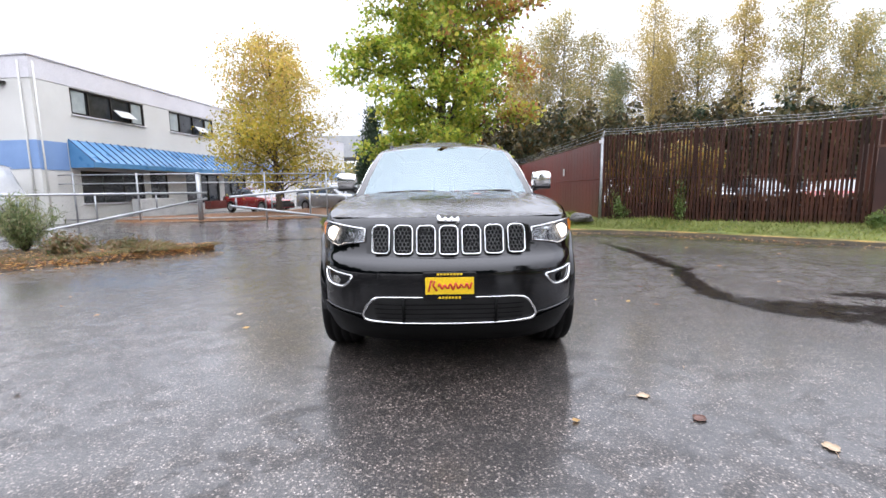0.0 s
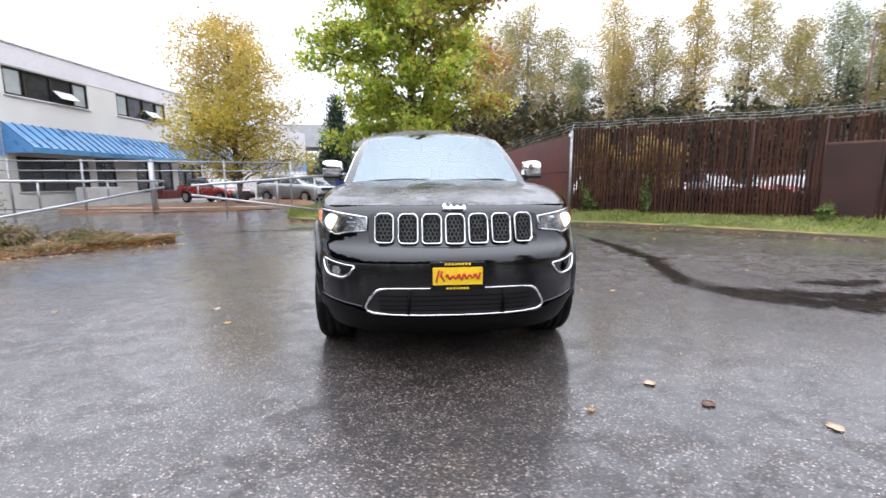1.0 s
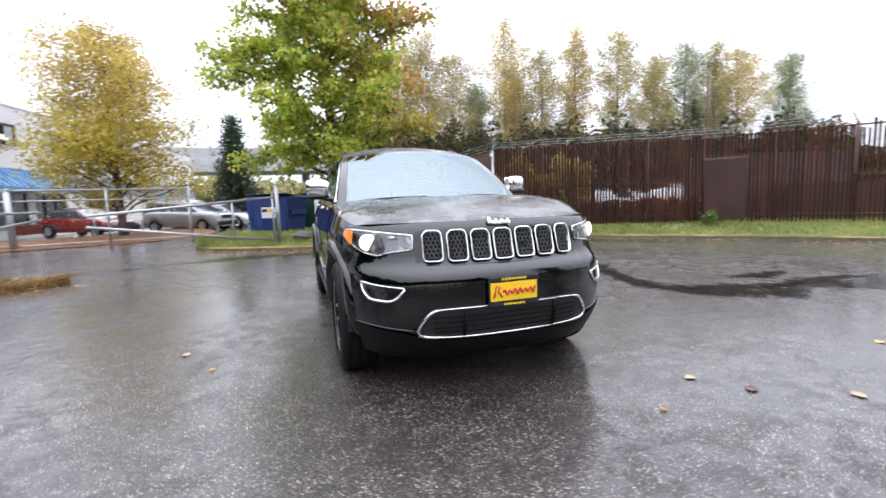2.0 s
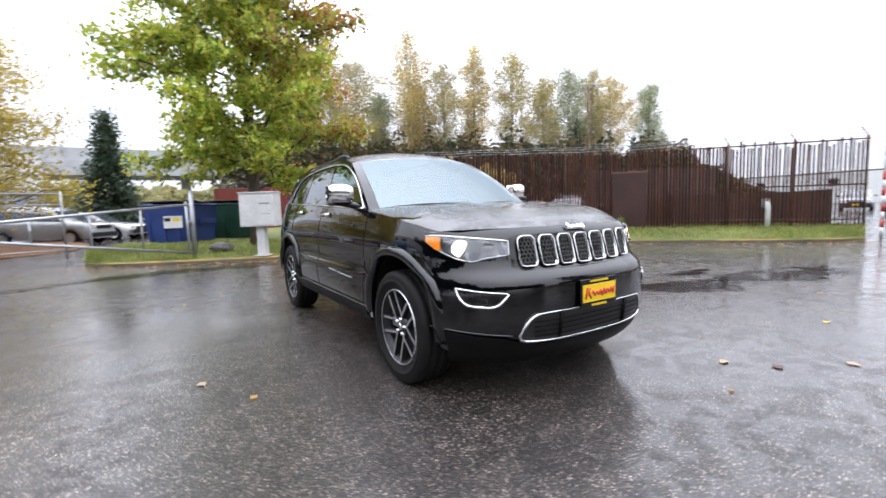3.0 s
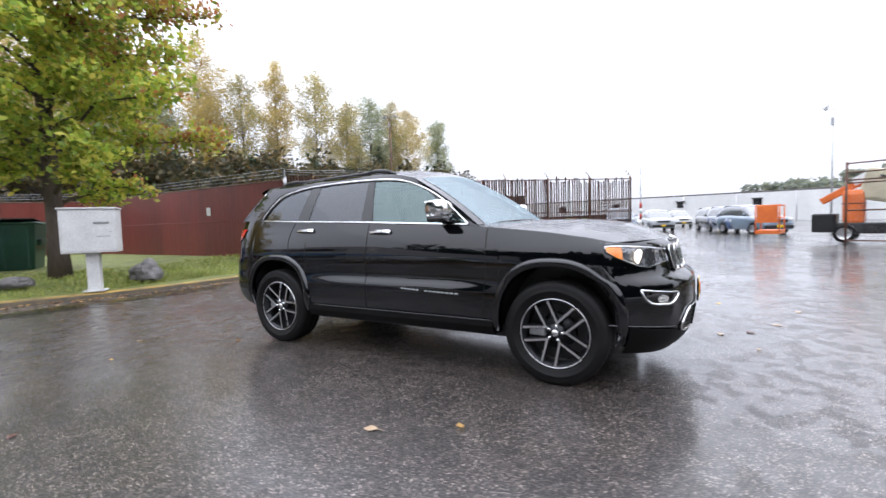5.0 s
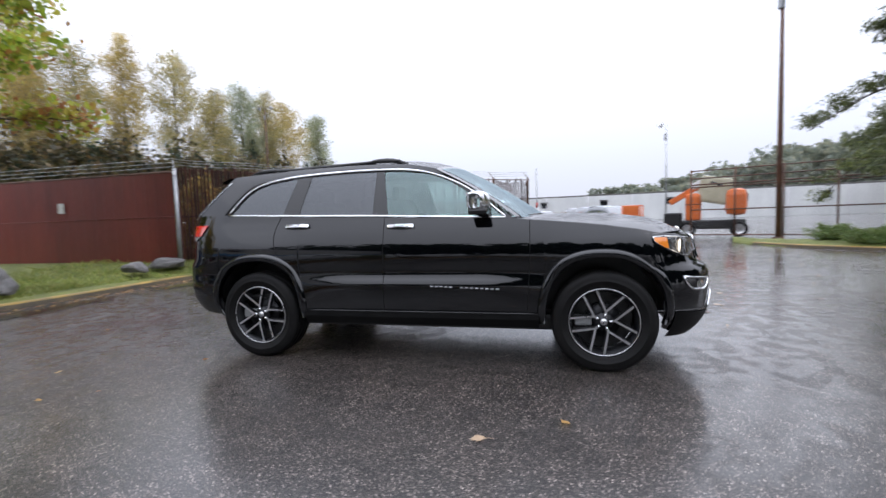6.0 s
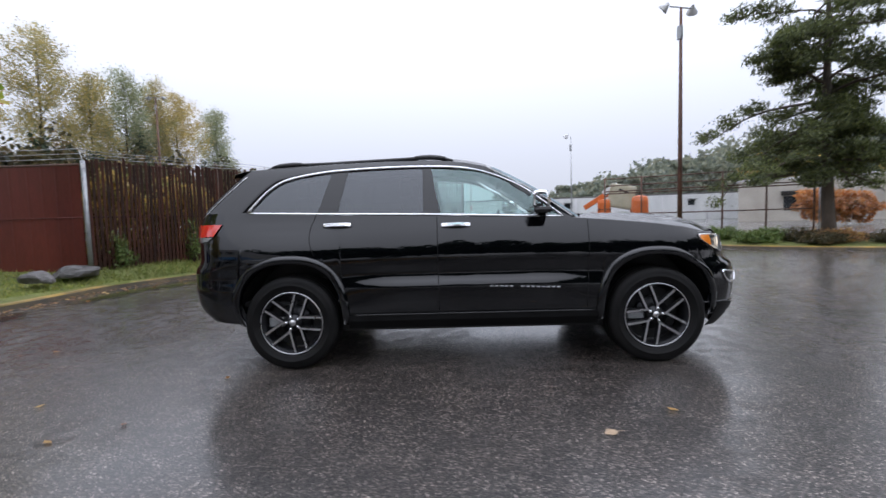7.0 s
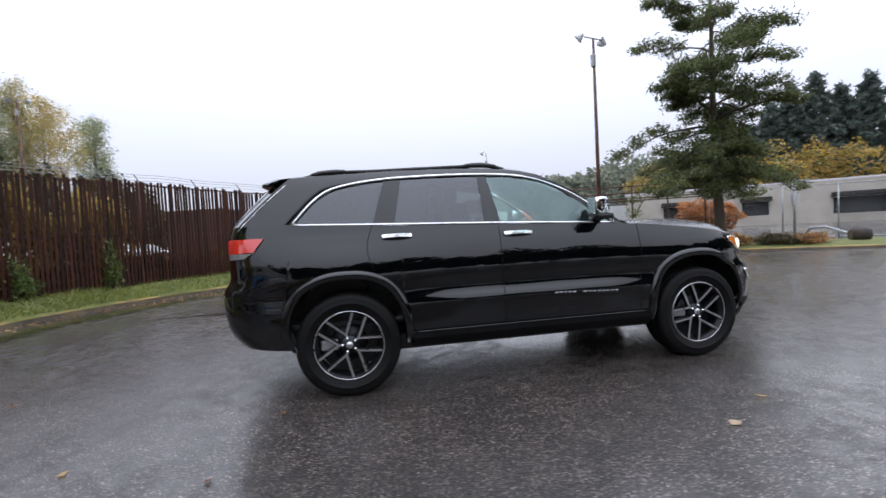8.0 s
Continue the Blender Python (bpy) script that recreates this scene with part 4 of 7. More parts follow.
wheel_ring = [Vector((0.38 + 0.185 * math.cos(a), -0.3 - 0.06 * math.sin(a), 1.08 + 0.175 * math.sin(a))) for a in np.linspace(0, 2 * math.pi, 28, endpoint=False)]
part("steering_wheel", tubes_mesh("steering_wheel", [(wheel_ring, 0.016, 8, True), ([wheel_ring[0], wheel_ring[14]], 0.022, 6, False), ([(0.38, -0.3, 1.08), wheel_ring[21]], 0.02, 6, False)]), CABIN, car, "black steering wheel")
part("rear_mirror", box((0.24, 0.05, 0.07), (0, -0.33, 1.5), 0.02), CABIN, car)

# wheels
TYRE_R, RIM_R = 0.382, 0.252
tyre_me = lathe([(0.1, 0.25), (0.115, 0.27), (0.128, 0.31), (0.128, 0.335), (0.118, 0.362), (0.1, 0.378), (0.07, 0.382), (0.062, 0.374), (0.054, 0.374), (0.047, 0.383), (0.012, 0.383), (0.007, 0.374), (-0.007, 0.374), (-0.012, 0.383), (-0.047, 0.383), (-0.054, 0.374), (-0.062, 0.374), (-0.07, 0.382), (-0.1, 0.378), (-0.118, 0.362), (-0.127, 0.335), (-0.127, 0.318), (-0.131, 0.314), (-0.131, 0.306), (-0.126, 0.302), (-0.118, 0.275), (-0.106, 0.256), (-0.09, 0.25)], 64)
tyre_me.materials.append(RUBBER)
barrel_me = lathe([(0.1, 0.246), (0.0, 0.222), (-0.05, 0.22), (-0.085, 0.236), (-0.098, 0.248), (-0.106, 0.256), (-0.113, 0.253), (-0.112, 0.243), (-0.098, 0.238)], 64)
barrel_me.materials.append(POCKET)
lip_me = lathe([(-0.106, 0.256), (-0.114, 0.2545), (-0.115, 0.2485), (-0.108, 0.2455)], 64)
lip_me.materials.append(ALLOY)
caliper_me = bpy.data.meshes.new("caliper")
cb = box((0.05, 0.08, 0.13), (-0.03, 0.0, 0.145), 0.015)
cb.to_mesh(caliper_me)
cb.free()
caliper_me.materials.append(STEEL)
# disc and back plate coloured dark for the shade behind the spokes
disc_me = lathe([(-0.01, 0.02), (-0.012, 0.13), (0.012, 0.135), (0.012, 0.02)], 40)
disc_me.materials.append(POCKET)
dark_me = lathe([(0.03, 0.0), (0.028, 0.222)], 40)
dark_me.materials.append(PLASTIC)


SPOKE_OFF = 0.046


def spoke_mesh(side_of_pair, top):
    """One spoke of a pair: parallel to the pair's middle line from the rim inwards, then bent to the hub beside the next pair's spoke."""
    inner = SPOKE_OFF / math.tan(radians(36))
    line = [(0.02, 0.03), (0.036, 0.045)] + [(SPOKE_OFF * (1 + 0.1 * u), inner + (0.25 - inner) * u) for u in (0, 0.12, 0.35, 0.6, 0.85, 1.0)]
    rows = []
    for i, (off, r) in enumerate(line):
        a, b = line[max(i - 1, 0)], line[min(i + 1, len(line) - 1)]
        d = math.hypot(b[0] - a[0], b[1] - a[1])
        nx, nr = (b[1] - a[1]) / d, -(b[0] - a[0]) / d
        u = math.hypot(off, r) / 0.25
        w = (0.0145 if top else 0.02) + 0.004 * max(u - 0.45, 0)
        x = -0.092 + 0.014 * (1 - u) ** 2 - 0.012 * u + (0 if top else 0.003)
        row = []
        for k, depth in ((-0.5, 0), (0.5, 0), (0.75, 0.03), (-0.75, 0.03)):
            row.append((x + depth, side_of_pair * (off + nx * w * k), r + nr * w * k))
        rows.append(row)
    return grid_mesh("spoke", rows, close_v=True, smooth=False)


spoke_set = []
for side_of_pair in (-1, 1):
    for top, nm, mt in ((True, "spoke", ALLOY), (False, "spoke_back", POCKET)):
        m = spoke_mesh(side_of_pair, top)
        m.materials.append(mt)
        spoke_set.append((nm, m))
hub_me = lathe([(-0.06, 0.07), (-0.078, 0.062), (-0.084, 0.04), (-0.094, 0.034), (-0.098, 0.0)], 32)
hub_me.materials.append(POCKET)
lug_me = merge_meshes("lug_nuts", [lathe([(-0.075, 0.012), (-0.1, 0.011), (-0.104, 0.0)], 8) for _ in range(1)])
lug_me.materials.append(CHROME)
cap_me = lathe([(-0.095, 0.026), (-0.1, 0.024), (-0.102, 0.0)], 20)
cap_me.materials.append(ALLOY)
for side in (-1, 1):
    for y in (-AXLE, AXLE):
        w = part("wheel", barrel_me, None, car, "alloy wheel with five pairs of thin machined spokes")
        spin = 40 if y < 0 else 12
        w.matrix_basis = pose(side * 0.81, y, TYRE_R - 0.004, spin, 0, 0) if side < 0 else pose(side * 0.81, y, TYRE_R - 0.004, 30, 0, 180)
        part("tyre", tyre_me, None, w, "wet black road tyre")
        for nm, me in (("rim_lip", lip_me), ("hub", hub_me), ("centre_cap", cap_me), ("wheel_back", dark_me), ("brake_disc", disc_me)):
            part(nm, me, None, w)
        part("caliper", caliper_me, None, w).matrix_basis = pose(0, 0, 0, -90 - spin)
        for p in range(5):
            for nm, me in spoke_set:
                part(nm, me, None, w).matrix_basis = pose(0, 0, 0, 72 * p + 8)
        for k in range(5):
            lg = part("lug_nut", lug_me, None, w)
            a = radians(72 * k + 44)
            lg.matrix_basis = pose(0, -0.052 * math.sin(a), 0.052 * math.cos(a))

# ---- trees ----
BARK = grained("dark_bark", (0.045, 0.034, 0.026), (0.12, 0.09, 0.065), 3, 24, 0.8, 1.0, stretch=(1, 1, 0.25), depth=0.02)
PALE_BARK = grained("pale_bark", (0.16, 0.15, 0.13), (0.4, 0.38, 0.34), 2, 20, 0.75, 0.6, stretch=(1, 1, 0.3))
MAPLE = leafy("maple_leaves", [(0.07, 0.105, 0.02), (0.14, 0.2, 0.025), (0.2, 0.26, 0.03), (0.26, 0.275, 0.036), (0.34, 0.29, 0.05), (0.18, 0.22, 0.03)])
BLUSH = leafy("turning_maple_leaves", [(0.2, 0.19, 0.035), (0.28, 0.14, 0.035), (0.22, 0.085, 0.04), (0.27, 0.2, 0.035), (0.14, 0.05, 0.035)])
GOLD = leafy("yellow_leaves", [(0.17, 0.16, 0.02), (0.25, 0.2, 0.024), (0.29, 0.2, 0.028), (0.14, 0.155, 0.022)])
POPLAR = leafy("poplar_leaves", [(0.115, 0.125, 0.06), (0.165, 0.165, 0.075), (0.22, 0.185, 0.078), (0.14, 0.145, 0.08)])
POPLAR_GREEN = leafy("grey_green_poplar_leaves", [(0.11, 0.135, 0.08), (0.16, 0.175, 0.1), (0.21, 0.2, 0.105)])
OCHRE = leafy("ochre_poplar_leaves", [(0.25, 0.2, 0.068), (0.31, 0.235, 0.08), (0.19, 0.172, 0.078)])
TAN_LEAF = leafy("tan_thinning_leaves", [(0.26, 0.2, 0.05), (0.32, 0.235, 0.066), (0.2, 0.18, 0.04), (0.28, 0.165, 0.05)])
NEEDLES = leafy("pine_needles", [(0.018, 0.025, 0.01), (0.036, 0.046, 0.016), (0.064, 0.075, 0.022), (0.09, 0.1, 0.03)])
DARK_NEEDLES = leafy("dark_conifer_needles", [(0.0122, 0.0224, 0.0122), (0.0204, 0.0357, 0.0184), (0.0306, 0.0459, 0.0224)])
UNDERGROWTH = leafy("undergrowth_leaves", [(0.014, 0.02, 0.01), (0.03, 0.026, 0.012), (0.055, 0.05, 0.018), (0.085, 0.055, 0.022), (0.02, 0.03, 0.013)])
GROVE = leafy("autumn_grove_leaves", [(0.19, 0.14, 0.035), (0.27, 0.18, 0.035), (0.09, 0.1, 0.035), (0.22, 0.12, 0.03), (0.14, 0.15, 0.05)])
RUSSET = leafy("russet_leaves", [(0.2, 0.08, 0.03), (0.28, 0.12, 0.035), (0.15, 0.08, 0.03)])
BRAMBLE = leafy("bramble_leaves", [(0.05, 0.018, 0.01), (0.08, 0.03, 0.014), (0.03, 0.03, 0.012), (0.11, 0.05, 0.02)])
# distance haze is mixed into the next two leaf colours
HAZE_DARK = leafy("haze_tinted_needles", [(0.032, 0.046, 0.042), (0.05, 0.066, 0.057), (0.075, 0.09, 0.066)])
HAZE_GREEN = leafy("haze_tinted_leaves", [(0.085, 0.1, 0.082), (0.115, 0.128, 0.094), (0.15, 0.145, 0.096)])


def tree(name, label, category, at, height, trunk_r, envelope, first, limbs, leaves, leaf, mats, rise=0.5, seed=1, group="", bark=None,
         twigs=7, spread=0.16, pick=None, long=1.5, flat=0.35, lean=(0, 0), sag=0.0, clump=None, wild=0.28):
    """A tapered trunk with limbs and twigs and a crown of separate leaves that hang on the twigs. envelope: (share of height, reach)."""
    rng = np.random.default_rng(seed)
    top = thing(name, label, category, at, 0, group)
    bars, pts = [], []
    def trunk_at(h):
        w = h / height
        return Vector((lean[0] * w * w + 0.05 * math.sin(3 * w + seed), lean[1] * w * w + 0.05 * math.cos(4 * w + seed), h))
    hs = np.linspace(-0.1, height * 0.97, 14)
    bars.append(([trunk_at(h) for h in hs], [trunk_r * (1.35 if i == 0 else 1) * (1 - max(h, 0) / height) ** 0.8 + 0.012 for i, h in enumerate(hs)], 10, False))
    for i in range(limbs):
        h = first + (height * 0.96 - first) * ((i + rng.uniform(0.1, 0.9)) / limbs)
        reach = lerp_table(envelope, h / height) * rng.uniform(1.0 - wild, 1.1)
        az = i * 2.39996 + rng.uniform(-0.4, 0.4)
        out = Vector((math.cos(az), math.sin(az), 0))
        p0 = trunk_at(h - min(0.35, first * 0.2) * rise)
        limb = []
        for j in range(7):
            u = j / 6
            limb.append(p0 + out * reach * u + Vector((rng.normal() * 0.05 * reach * u, rng.normal() * 0.05 * reach * u, reach * (rise * u - sag * u * u) + rng.normal() * 0.02 * reach)))
        r0 = max(trunk_r * 0.32 * (1 - h / height) ** 0.6, 0.01)
        bars.append((limb, [r0 * (1 - 0.85 * j / 6) for j in range(7)], 5, False))
        share = max(1, int(leaves * (reach + 0.15) / (limbs * (np.mean([e[1] for e in envelope]) + 0.15))))
        per = max(1, share // twigs)
        for k in range(twigs):
            u = 0.22 + 0.78 * (k + rng.uniform(0, 1)) / twigs
            j = min(int(u * 6), 5)
            q0 = limb[j].lerp(limb[j + 1], u * 6 - j)
            dirn = Vector(rng.normal(size=3)) * 0.75 + out * 0.7 + Vector((0, 0, rise * 0.5))
            dirn.normalize()
            ln = (0.22 + 0.2 * rng.uniform()) * (reach * 0.6 + 0.35) * (1.15 - 0.5 * u)
            q1 = q0 + dirn * ln
            bars.append(([q0, q0.lerp(q1, 0.5) + Vector((0, 0, 0.03 * ln)), q1], [r0 * 0.25 + 0.003, r0 * 0.16 + 0.003, 0.003], 3, False))
            w = rng.uniform(0.15, 1.12, size=(per, 1))
            if clump:
                c = np.array(q0)[None] + (np.array(q1) - np.array(q0))[None] * w + rng.normal(size=(per, 3)) * np.array(clump)[None] * (0.5 + reach * 0.25)
            else:
                c = np.array(q0)[None] + (np.array(q1) - np.array(q0))[None] * w + rng.normal(size=(per, 3)) * spread * (0.45 + 0.25 * ln)
            pts.append(c)
    part("trunk", tubes_mesh("trunk", bars), bark or BARK, top)
    c = np.concatenate(pts)
    c = c[c[:, 2] > 0.3]
    crown = leaf_cloud("crown", c, leaf * rng.uniform(0.6, 1.3, len(c)), rng, flat, long)
    for m in mats:
        crown.materials.append(m)
    if len(mats) > 1:
        idx = pick(c, rng) if pick else rng.integers(0, len(mats), len(c))
        crown.polygons.foreach_set("material_index", np.repeat(idx, 2).astype(np.int32))
    part("crown", crown, None, top)
    return top


def blush_pick(c, rng):
    return ((c[:, 0] * 0.5 + (c[:, 2] - 4.5) * 0.24 + 0.5 * np.sin(c[:, 0] * 1.9 + 1) * np.sin(c[:, 2] * 1.6) + rng.normal(size=len(c)) * 0.6) > 1.15).astype(int)


def tan_pick(c, rng):
    return (c[:, 2] + rng.normal(size=len(c)) * 1.2 > 5.2).astype(int)


tree("maple_tree", "green maple turning red towards one side, on the grass bank", "tree", (0.1, 9.9, 0.3), 13.0, 0.17,
     [(0.0, 2.4), (0.12, 2.9), (0.3, 3.2), (0.5, 3.0), (0.65, 2.5), (0.8, 1.7), (1, 0.4)], 1.7, 84, 66000, 0.098, [MAPLE, BLUSH], 0.7, 3, pick=blush_pick, twigs=12, sag=0.42, clump=(0.15, 0.15, 0.1), flat=0.6, wild=0.5)
tree("yellow_tree", "young broad tree in bright yellow autumn leaf", "tree", (-8.2, 17.5, 0.15), 8.6, 0.15,
     [(0.0, 2.8), (0.15, 3.3), (0.4, 3.3), (0.65, 2.8), (0.85, 1.8), (1, 0.7)], 0.9, 66, 36000, 0.085, [GOLD, TAN_LEAF], 0.85, 8, twigs=11, sag=0.5, spread=0.5, pick=tan_pick, wild=0.55)

POPLARS = [(7.2, 36.8, 14.7, 2, PALE_BARK), (9.4, 36.3, 16.1, 0, PALE_BARK), (11.3, 35.8, 17.2, 0, PALE_BARK), (13.6, 35.3, 14.9, 0, PALE_BARK), (16.0, 35.6, 12.5, 1, PALE_BARK), (18.4, 34.2, 18.2, 2, PALE_BARK), (19.9, 35.2, 14.5, 2, PALE_BARK), (22.0, 33.4, 15.4, 0, BARK),
           (25.2, 32.6, 17.4, 2, BARK), (29.4, 31.7, 17.4, 0, BARK), (32.9, 30.8, 14.9, 0, BARK), (36.0, 30.1, 16.1, 1, BARK), (39.0, 29.4, 16.3, 0, BARK), (41.6, 28.9, 15.7, 2, BARK), (47.1, 27.6, 15.1, 1, BARK)]
for i, (x, y, h, tone, bark) in enumerate(POPLARS):
    tree("poplar_tree", "tall slender poplar with thin yellowing autumn leaf", "tree", (x, y, 0), h, 0.14, [(v, w * (0.8, 1.2, 0.95, 1.1)[i % 4]) for v, w in ((0.0, 0.7), (0.2, 1.7), (0.45, 2.5), (0.7, 2.1), (0.88, 1.2), (1, 0.3))],
         3.4 if i < 8 else 2.0, 38, 19000 if i < 8 else 25000, 0.095, [(POPLAR, POPLAR_GREEN, OCHRE)[tone], POPLAR_GREEN if tone == 1 else OCHRE], 1.0, 20 + i, "row of poplars behind the fence", bark, twigs=8, spread=0.7, wild=0.6)


def conifer(at, h, r, seed, label, group="", leaves=9000, mat=None, leaf=0.1, full=0.0):
    return tree("conifer_tree", label, "tree", at, h, 0.02 * h, [(0.0, r), (0.15, r), (0.5, r * (0.62 + 0.3 * full)), (0.8, r * (0.26 + 0.3 * full)), (1, 0.08)], 0.35, 64, leaves, leaf, [mat or DARK_NEEDLES], 0.12, seed, group, BARK, twigs=9, spread=0.5, long=2.6, sag=0.35)


conifer((-4.6, 26.5, 0), 7.2, 1.5, 60, "narrow dark green cypress beside the parked cars", leaves=12000)
for i, (x, y, h) in enumerate([(10.4, 33.5, 6.5), (15.2, 32.5, 6.0), (17.0, 31.0, 5.0), (21.0, 31.0, 6.2), (24.0, 30.4, 5.4), (27.2, 30.0, 6.8), (31.0, 29.0, 6.2), (35.6, 28.6, 8.2), (37.6, 28.0, 6.0), (44.0, 27.5, 7.0)]):
    conifer((x, y, 0), h * 1.25, 1.9, 70 + i, "dark young conifer among the poplars", "conifers among the poplars", 3200, leaf=0.17)

def pine(at, height, seed, label):
    """A pine: bare limbs in whorls that carry flat pads of needles towards their ends, with gaps between the layers."""
    rng = np.random.default_rng(seed)
    top = thing("pine_tree", label, "tree", at)
    bars, pts, sizes = [], [], []
    def trunk_at(h):
        w = h / height
        return Vector((0.1 * math.sin(2.2 * w), 0.22 * w + 0.06 * math.sin(5 * w), h))
    hs = np.linspace(-0.1, height, 16)
    bars.append(([trunk_at(h) for h in hs], [0.2 * (1 - 0.93 * max(h, 0) / height) * (1.3 if i == 0 else 1) for i, h in enumerate(hs)], 10, False))
    reach_at = [(0.16, 3.1), (0.25, 3.3), (0.36, 2.6), (0.44, 2.4), (0.55, 3.0), (0.66, 2.7), (0.78, 2.5), (0.88, 1.9), (0.96, 1.1), (1.0, 0.5)]
    heights = [2.0 + 2.5 * (k + rng.uniform(0, 1)) / 24 for k in range(24)] + [4.3 + 1.5 * (k + rng.uniform(0, 1)) / 7 for k in range(7)] + [4.8 + 6.0 * (k + rng.uniform(0, 1)) / 35 for k in range(35)]
    for i, h in enumerate(heights):
        az = i * 2.39996 + rng.uniform(-0.5, 0.5)
        lop = 1 + (0.36 if h < 4.5 else -0.12) * math.sin(az + 0.7)
        reach = lerp_table(reach_at, h / height) * rng.uniform(0.45, 1.1) * lop
        out, across = Vector((math.cos(az), math.sin(az), 0)), Vector((-math.sin(az), math.cos(az), 0))
        rise, sag = (0.12, 0.42) if h < 4.5 else (0.3, 0.34) if h < 8 else (0.6, 0.3)
        rise += rng.normal() * 0.2
        p0 = trunk_at(h)
        bend = rng.normal() * 0.15
        limb = [p0 + out * reach * u + across * reach * bend * u * u + Vector((0, 0, reach * (rise * u - sag * u * u) + rng.normal() * 0.03)) for u in np.linspace(0, 1, 8)]
        r0 = 0.055 * (1 - h / height) + 0.018
        bars.append((limb, [r0 * (1 - 0.8 * u) for u in np.linspace(0, 1, 8)], 6, False))
        inner = 0.1 if h < 4.4 else rng.uniform(0.25, 0.5)
        for k in range(12):
            u = inner + (1 - inner) * (k + rng.uniform(0, 1)) / 12
            j = min(int(u * 7), 6)
            q0 = limb[j].lerp(limb[j + 1], u * 7 - j)
            ln = (0.2 + 0.24 * reach * (1.15 - u)) * rng.uniform(0.7, 1.2)
            q1 = q0 + (out * rng.uniform(0.2, 0.7) + across * (1 if k % 2 else -1) * rng.uniform(0.5, 1.0)).normalized() * ln + Vector((0, 0, rng.uniform(-0.25, 0.5) * ln))
            bars.append(([q0, q1], [0.012, 0.005], 4, False))
            per = 120
            w = rng.uniform(0.25, 1.15, (per, 1))
            c = np.array(q0)[None] + np.array(q1 - q0)[None] * w
            puff = rng.normal(size=(per, 3)) * np.array((0.13, 0.13, 0.12))[None]
            puff[:, 2] = np.abs(puff[:, 2]) * 1.3 - 0.05
            pts.append(c + puff)
    part("trunk", tubes_mesh("trunk", bars), BARK, top, "dark ridged trunk with bare limbs")
    c = np.concatenate(pts)
    part("crown", leaf_cloud("crown", c, 0.037 * rng.uniform(0.6, 1.4, len(c)), rng, 0.6, 3.8), NEEDLES, top, "flat pads of dark green needles")
    return top


pine((10.2, -12.1, 0.12), 10.9, 31, "large dark pine with layered limbs in a planting bed")


def woods(name, label, spots, mat, leaf, seed, dens=1.0):
    """Far woods as one mass of leaf clumps: spots of (x, y, ground height, height, radius)."""
    rng = np.random.default_rng(seed)
    pts, sz = [], []
    for x, y, z0, h, r in spots:
        k = int(260 * dens)
        d = rng.normal(size=(k, 3))
        d /= np.linalg.norm(d, axis=1)[:, None]
        lump = 0.75 + 0.35 * np.sin(d[:, 0] * 5 + x) * np.cos(d[:, 2] * 4 + y)
        rad = rng.uniform(0.55, 1.0, k) ** 0.5 * lump
        pts.append(np.stack([x + d[:, 0] * r * rad, y + d[:, 1] * r * rad, z0 + h * 0.55 + d[:, 2] * h * 0.5 * rad], 1))
        sz.append(np.full(k, leaf) * rng.uniform(0.6, 1.4, k))
    me = leaf_cloud(name, np.concatenate(pts), np.concatenate(sz), rng, 0.8, 1.3)
    return single(name, me, mat, label, "woods", kind="stuff")


rng = random.Random(5)
spots = [(x, 37 - 0.23 * (x - 7) - rng.uniform(1.5, 5.0), 0, rng.uniform(5.5, 8.5), rng.uniform(1.6, 2.6)) for x in np.linspace(3, 47, 90)]
spots += [(47 + 11 * u, 27.0 - 5 * u - rng.uniform(0, 2.5), 0, lerp_table([(0, 8.0), (0.35, 6.0), (0.7, 3.6), (1, 1.8)], u) * rng.uniform(0.85, 1.1), rng.uniform(1.2, 2.0)) for u in np.linspace(0, 1, 26)]
woods("undergrowth", "tangled brown and green undergrowth below the poplars", spots, UNDERGROWTH, 0.28, 1, 2.6)
FENCE_DIR = Vector((9.5 - 4.63, 4.6 - 7.78)).normalized()
behind = lambda u, d: (4.63 + FENCE_DIR.x * u - FENCE_DIR.y * d, 7.78 + FENCE_DIR.y * u + FENCE_DIR.x * d)
woods("fence_thicket", "thicket of yellowing brush behind the slatted fence", [(*behind(u, rng.uniform(0.5, 0.8)), 0.1, rng.uniform(1.9, 2.8), rng.uniform(0.35, 0.5)) for u in np.linspace(0.2, 2.6, 9)], GROVE, 0.09, 2, 2.6)
woods("fence_brambles", "low dark brambles growing behind the slatted fence", [(*behind(u, rng.uniform(0.4, 0.75)), 0.0, lerp_table([(0, 0.7), (2.2, 0.9), (2.8, 0.98), (5.5, 1.02)], u) * rng.uniform(0.9, 1.08), rng.uniform(0.3, 0.45)) for u in np.linspace(0.1, 5.6, 30)], BRAMBLE, 0.085, 12, 3.2)
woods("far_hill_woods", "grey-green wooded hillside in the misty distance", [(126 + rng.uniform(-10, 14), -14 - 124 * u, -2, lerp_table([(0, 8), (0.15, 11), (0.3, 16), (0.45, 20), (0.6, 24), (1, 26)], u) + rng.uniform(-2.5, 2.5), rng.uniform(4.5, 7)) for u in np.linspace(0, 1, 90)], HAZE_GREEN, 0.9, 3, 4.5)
woods("yellow_grove", "grove of yellow and orange autumn trees", [(61 - 37 * u + rng.uniform(-3, 3), -44 - 47 * u + rng.uniform(-3, 3), 0, rng.uniform(8, 12.5), rng.uniform(3, 4.6)) for u in np.linspace(0, 1, 18)], GROVE, 0.3, 4, 7.0)
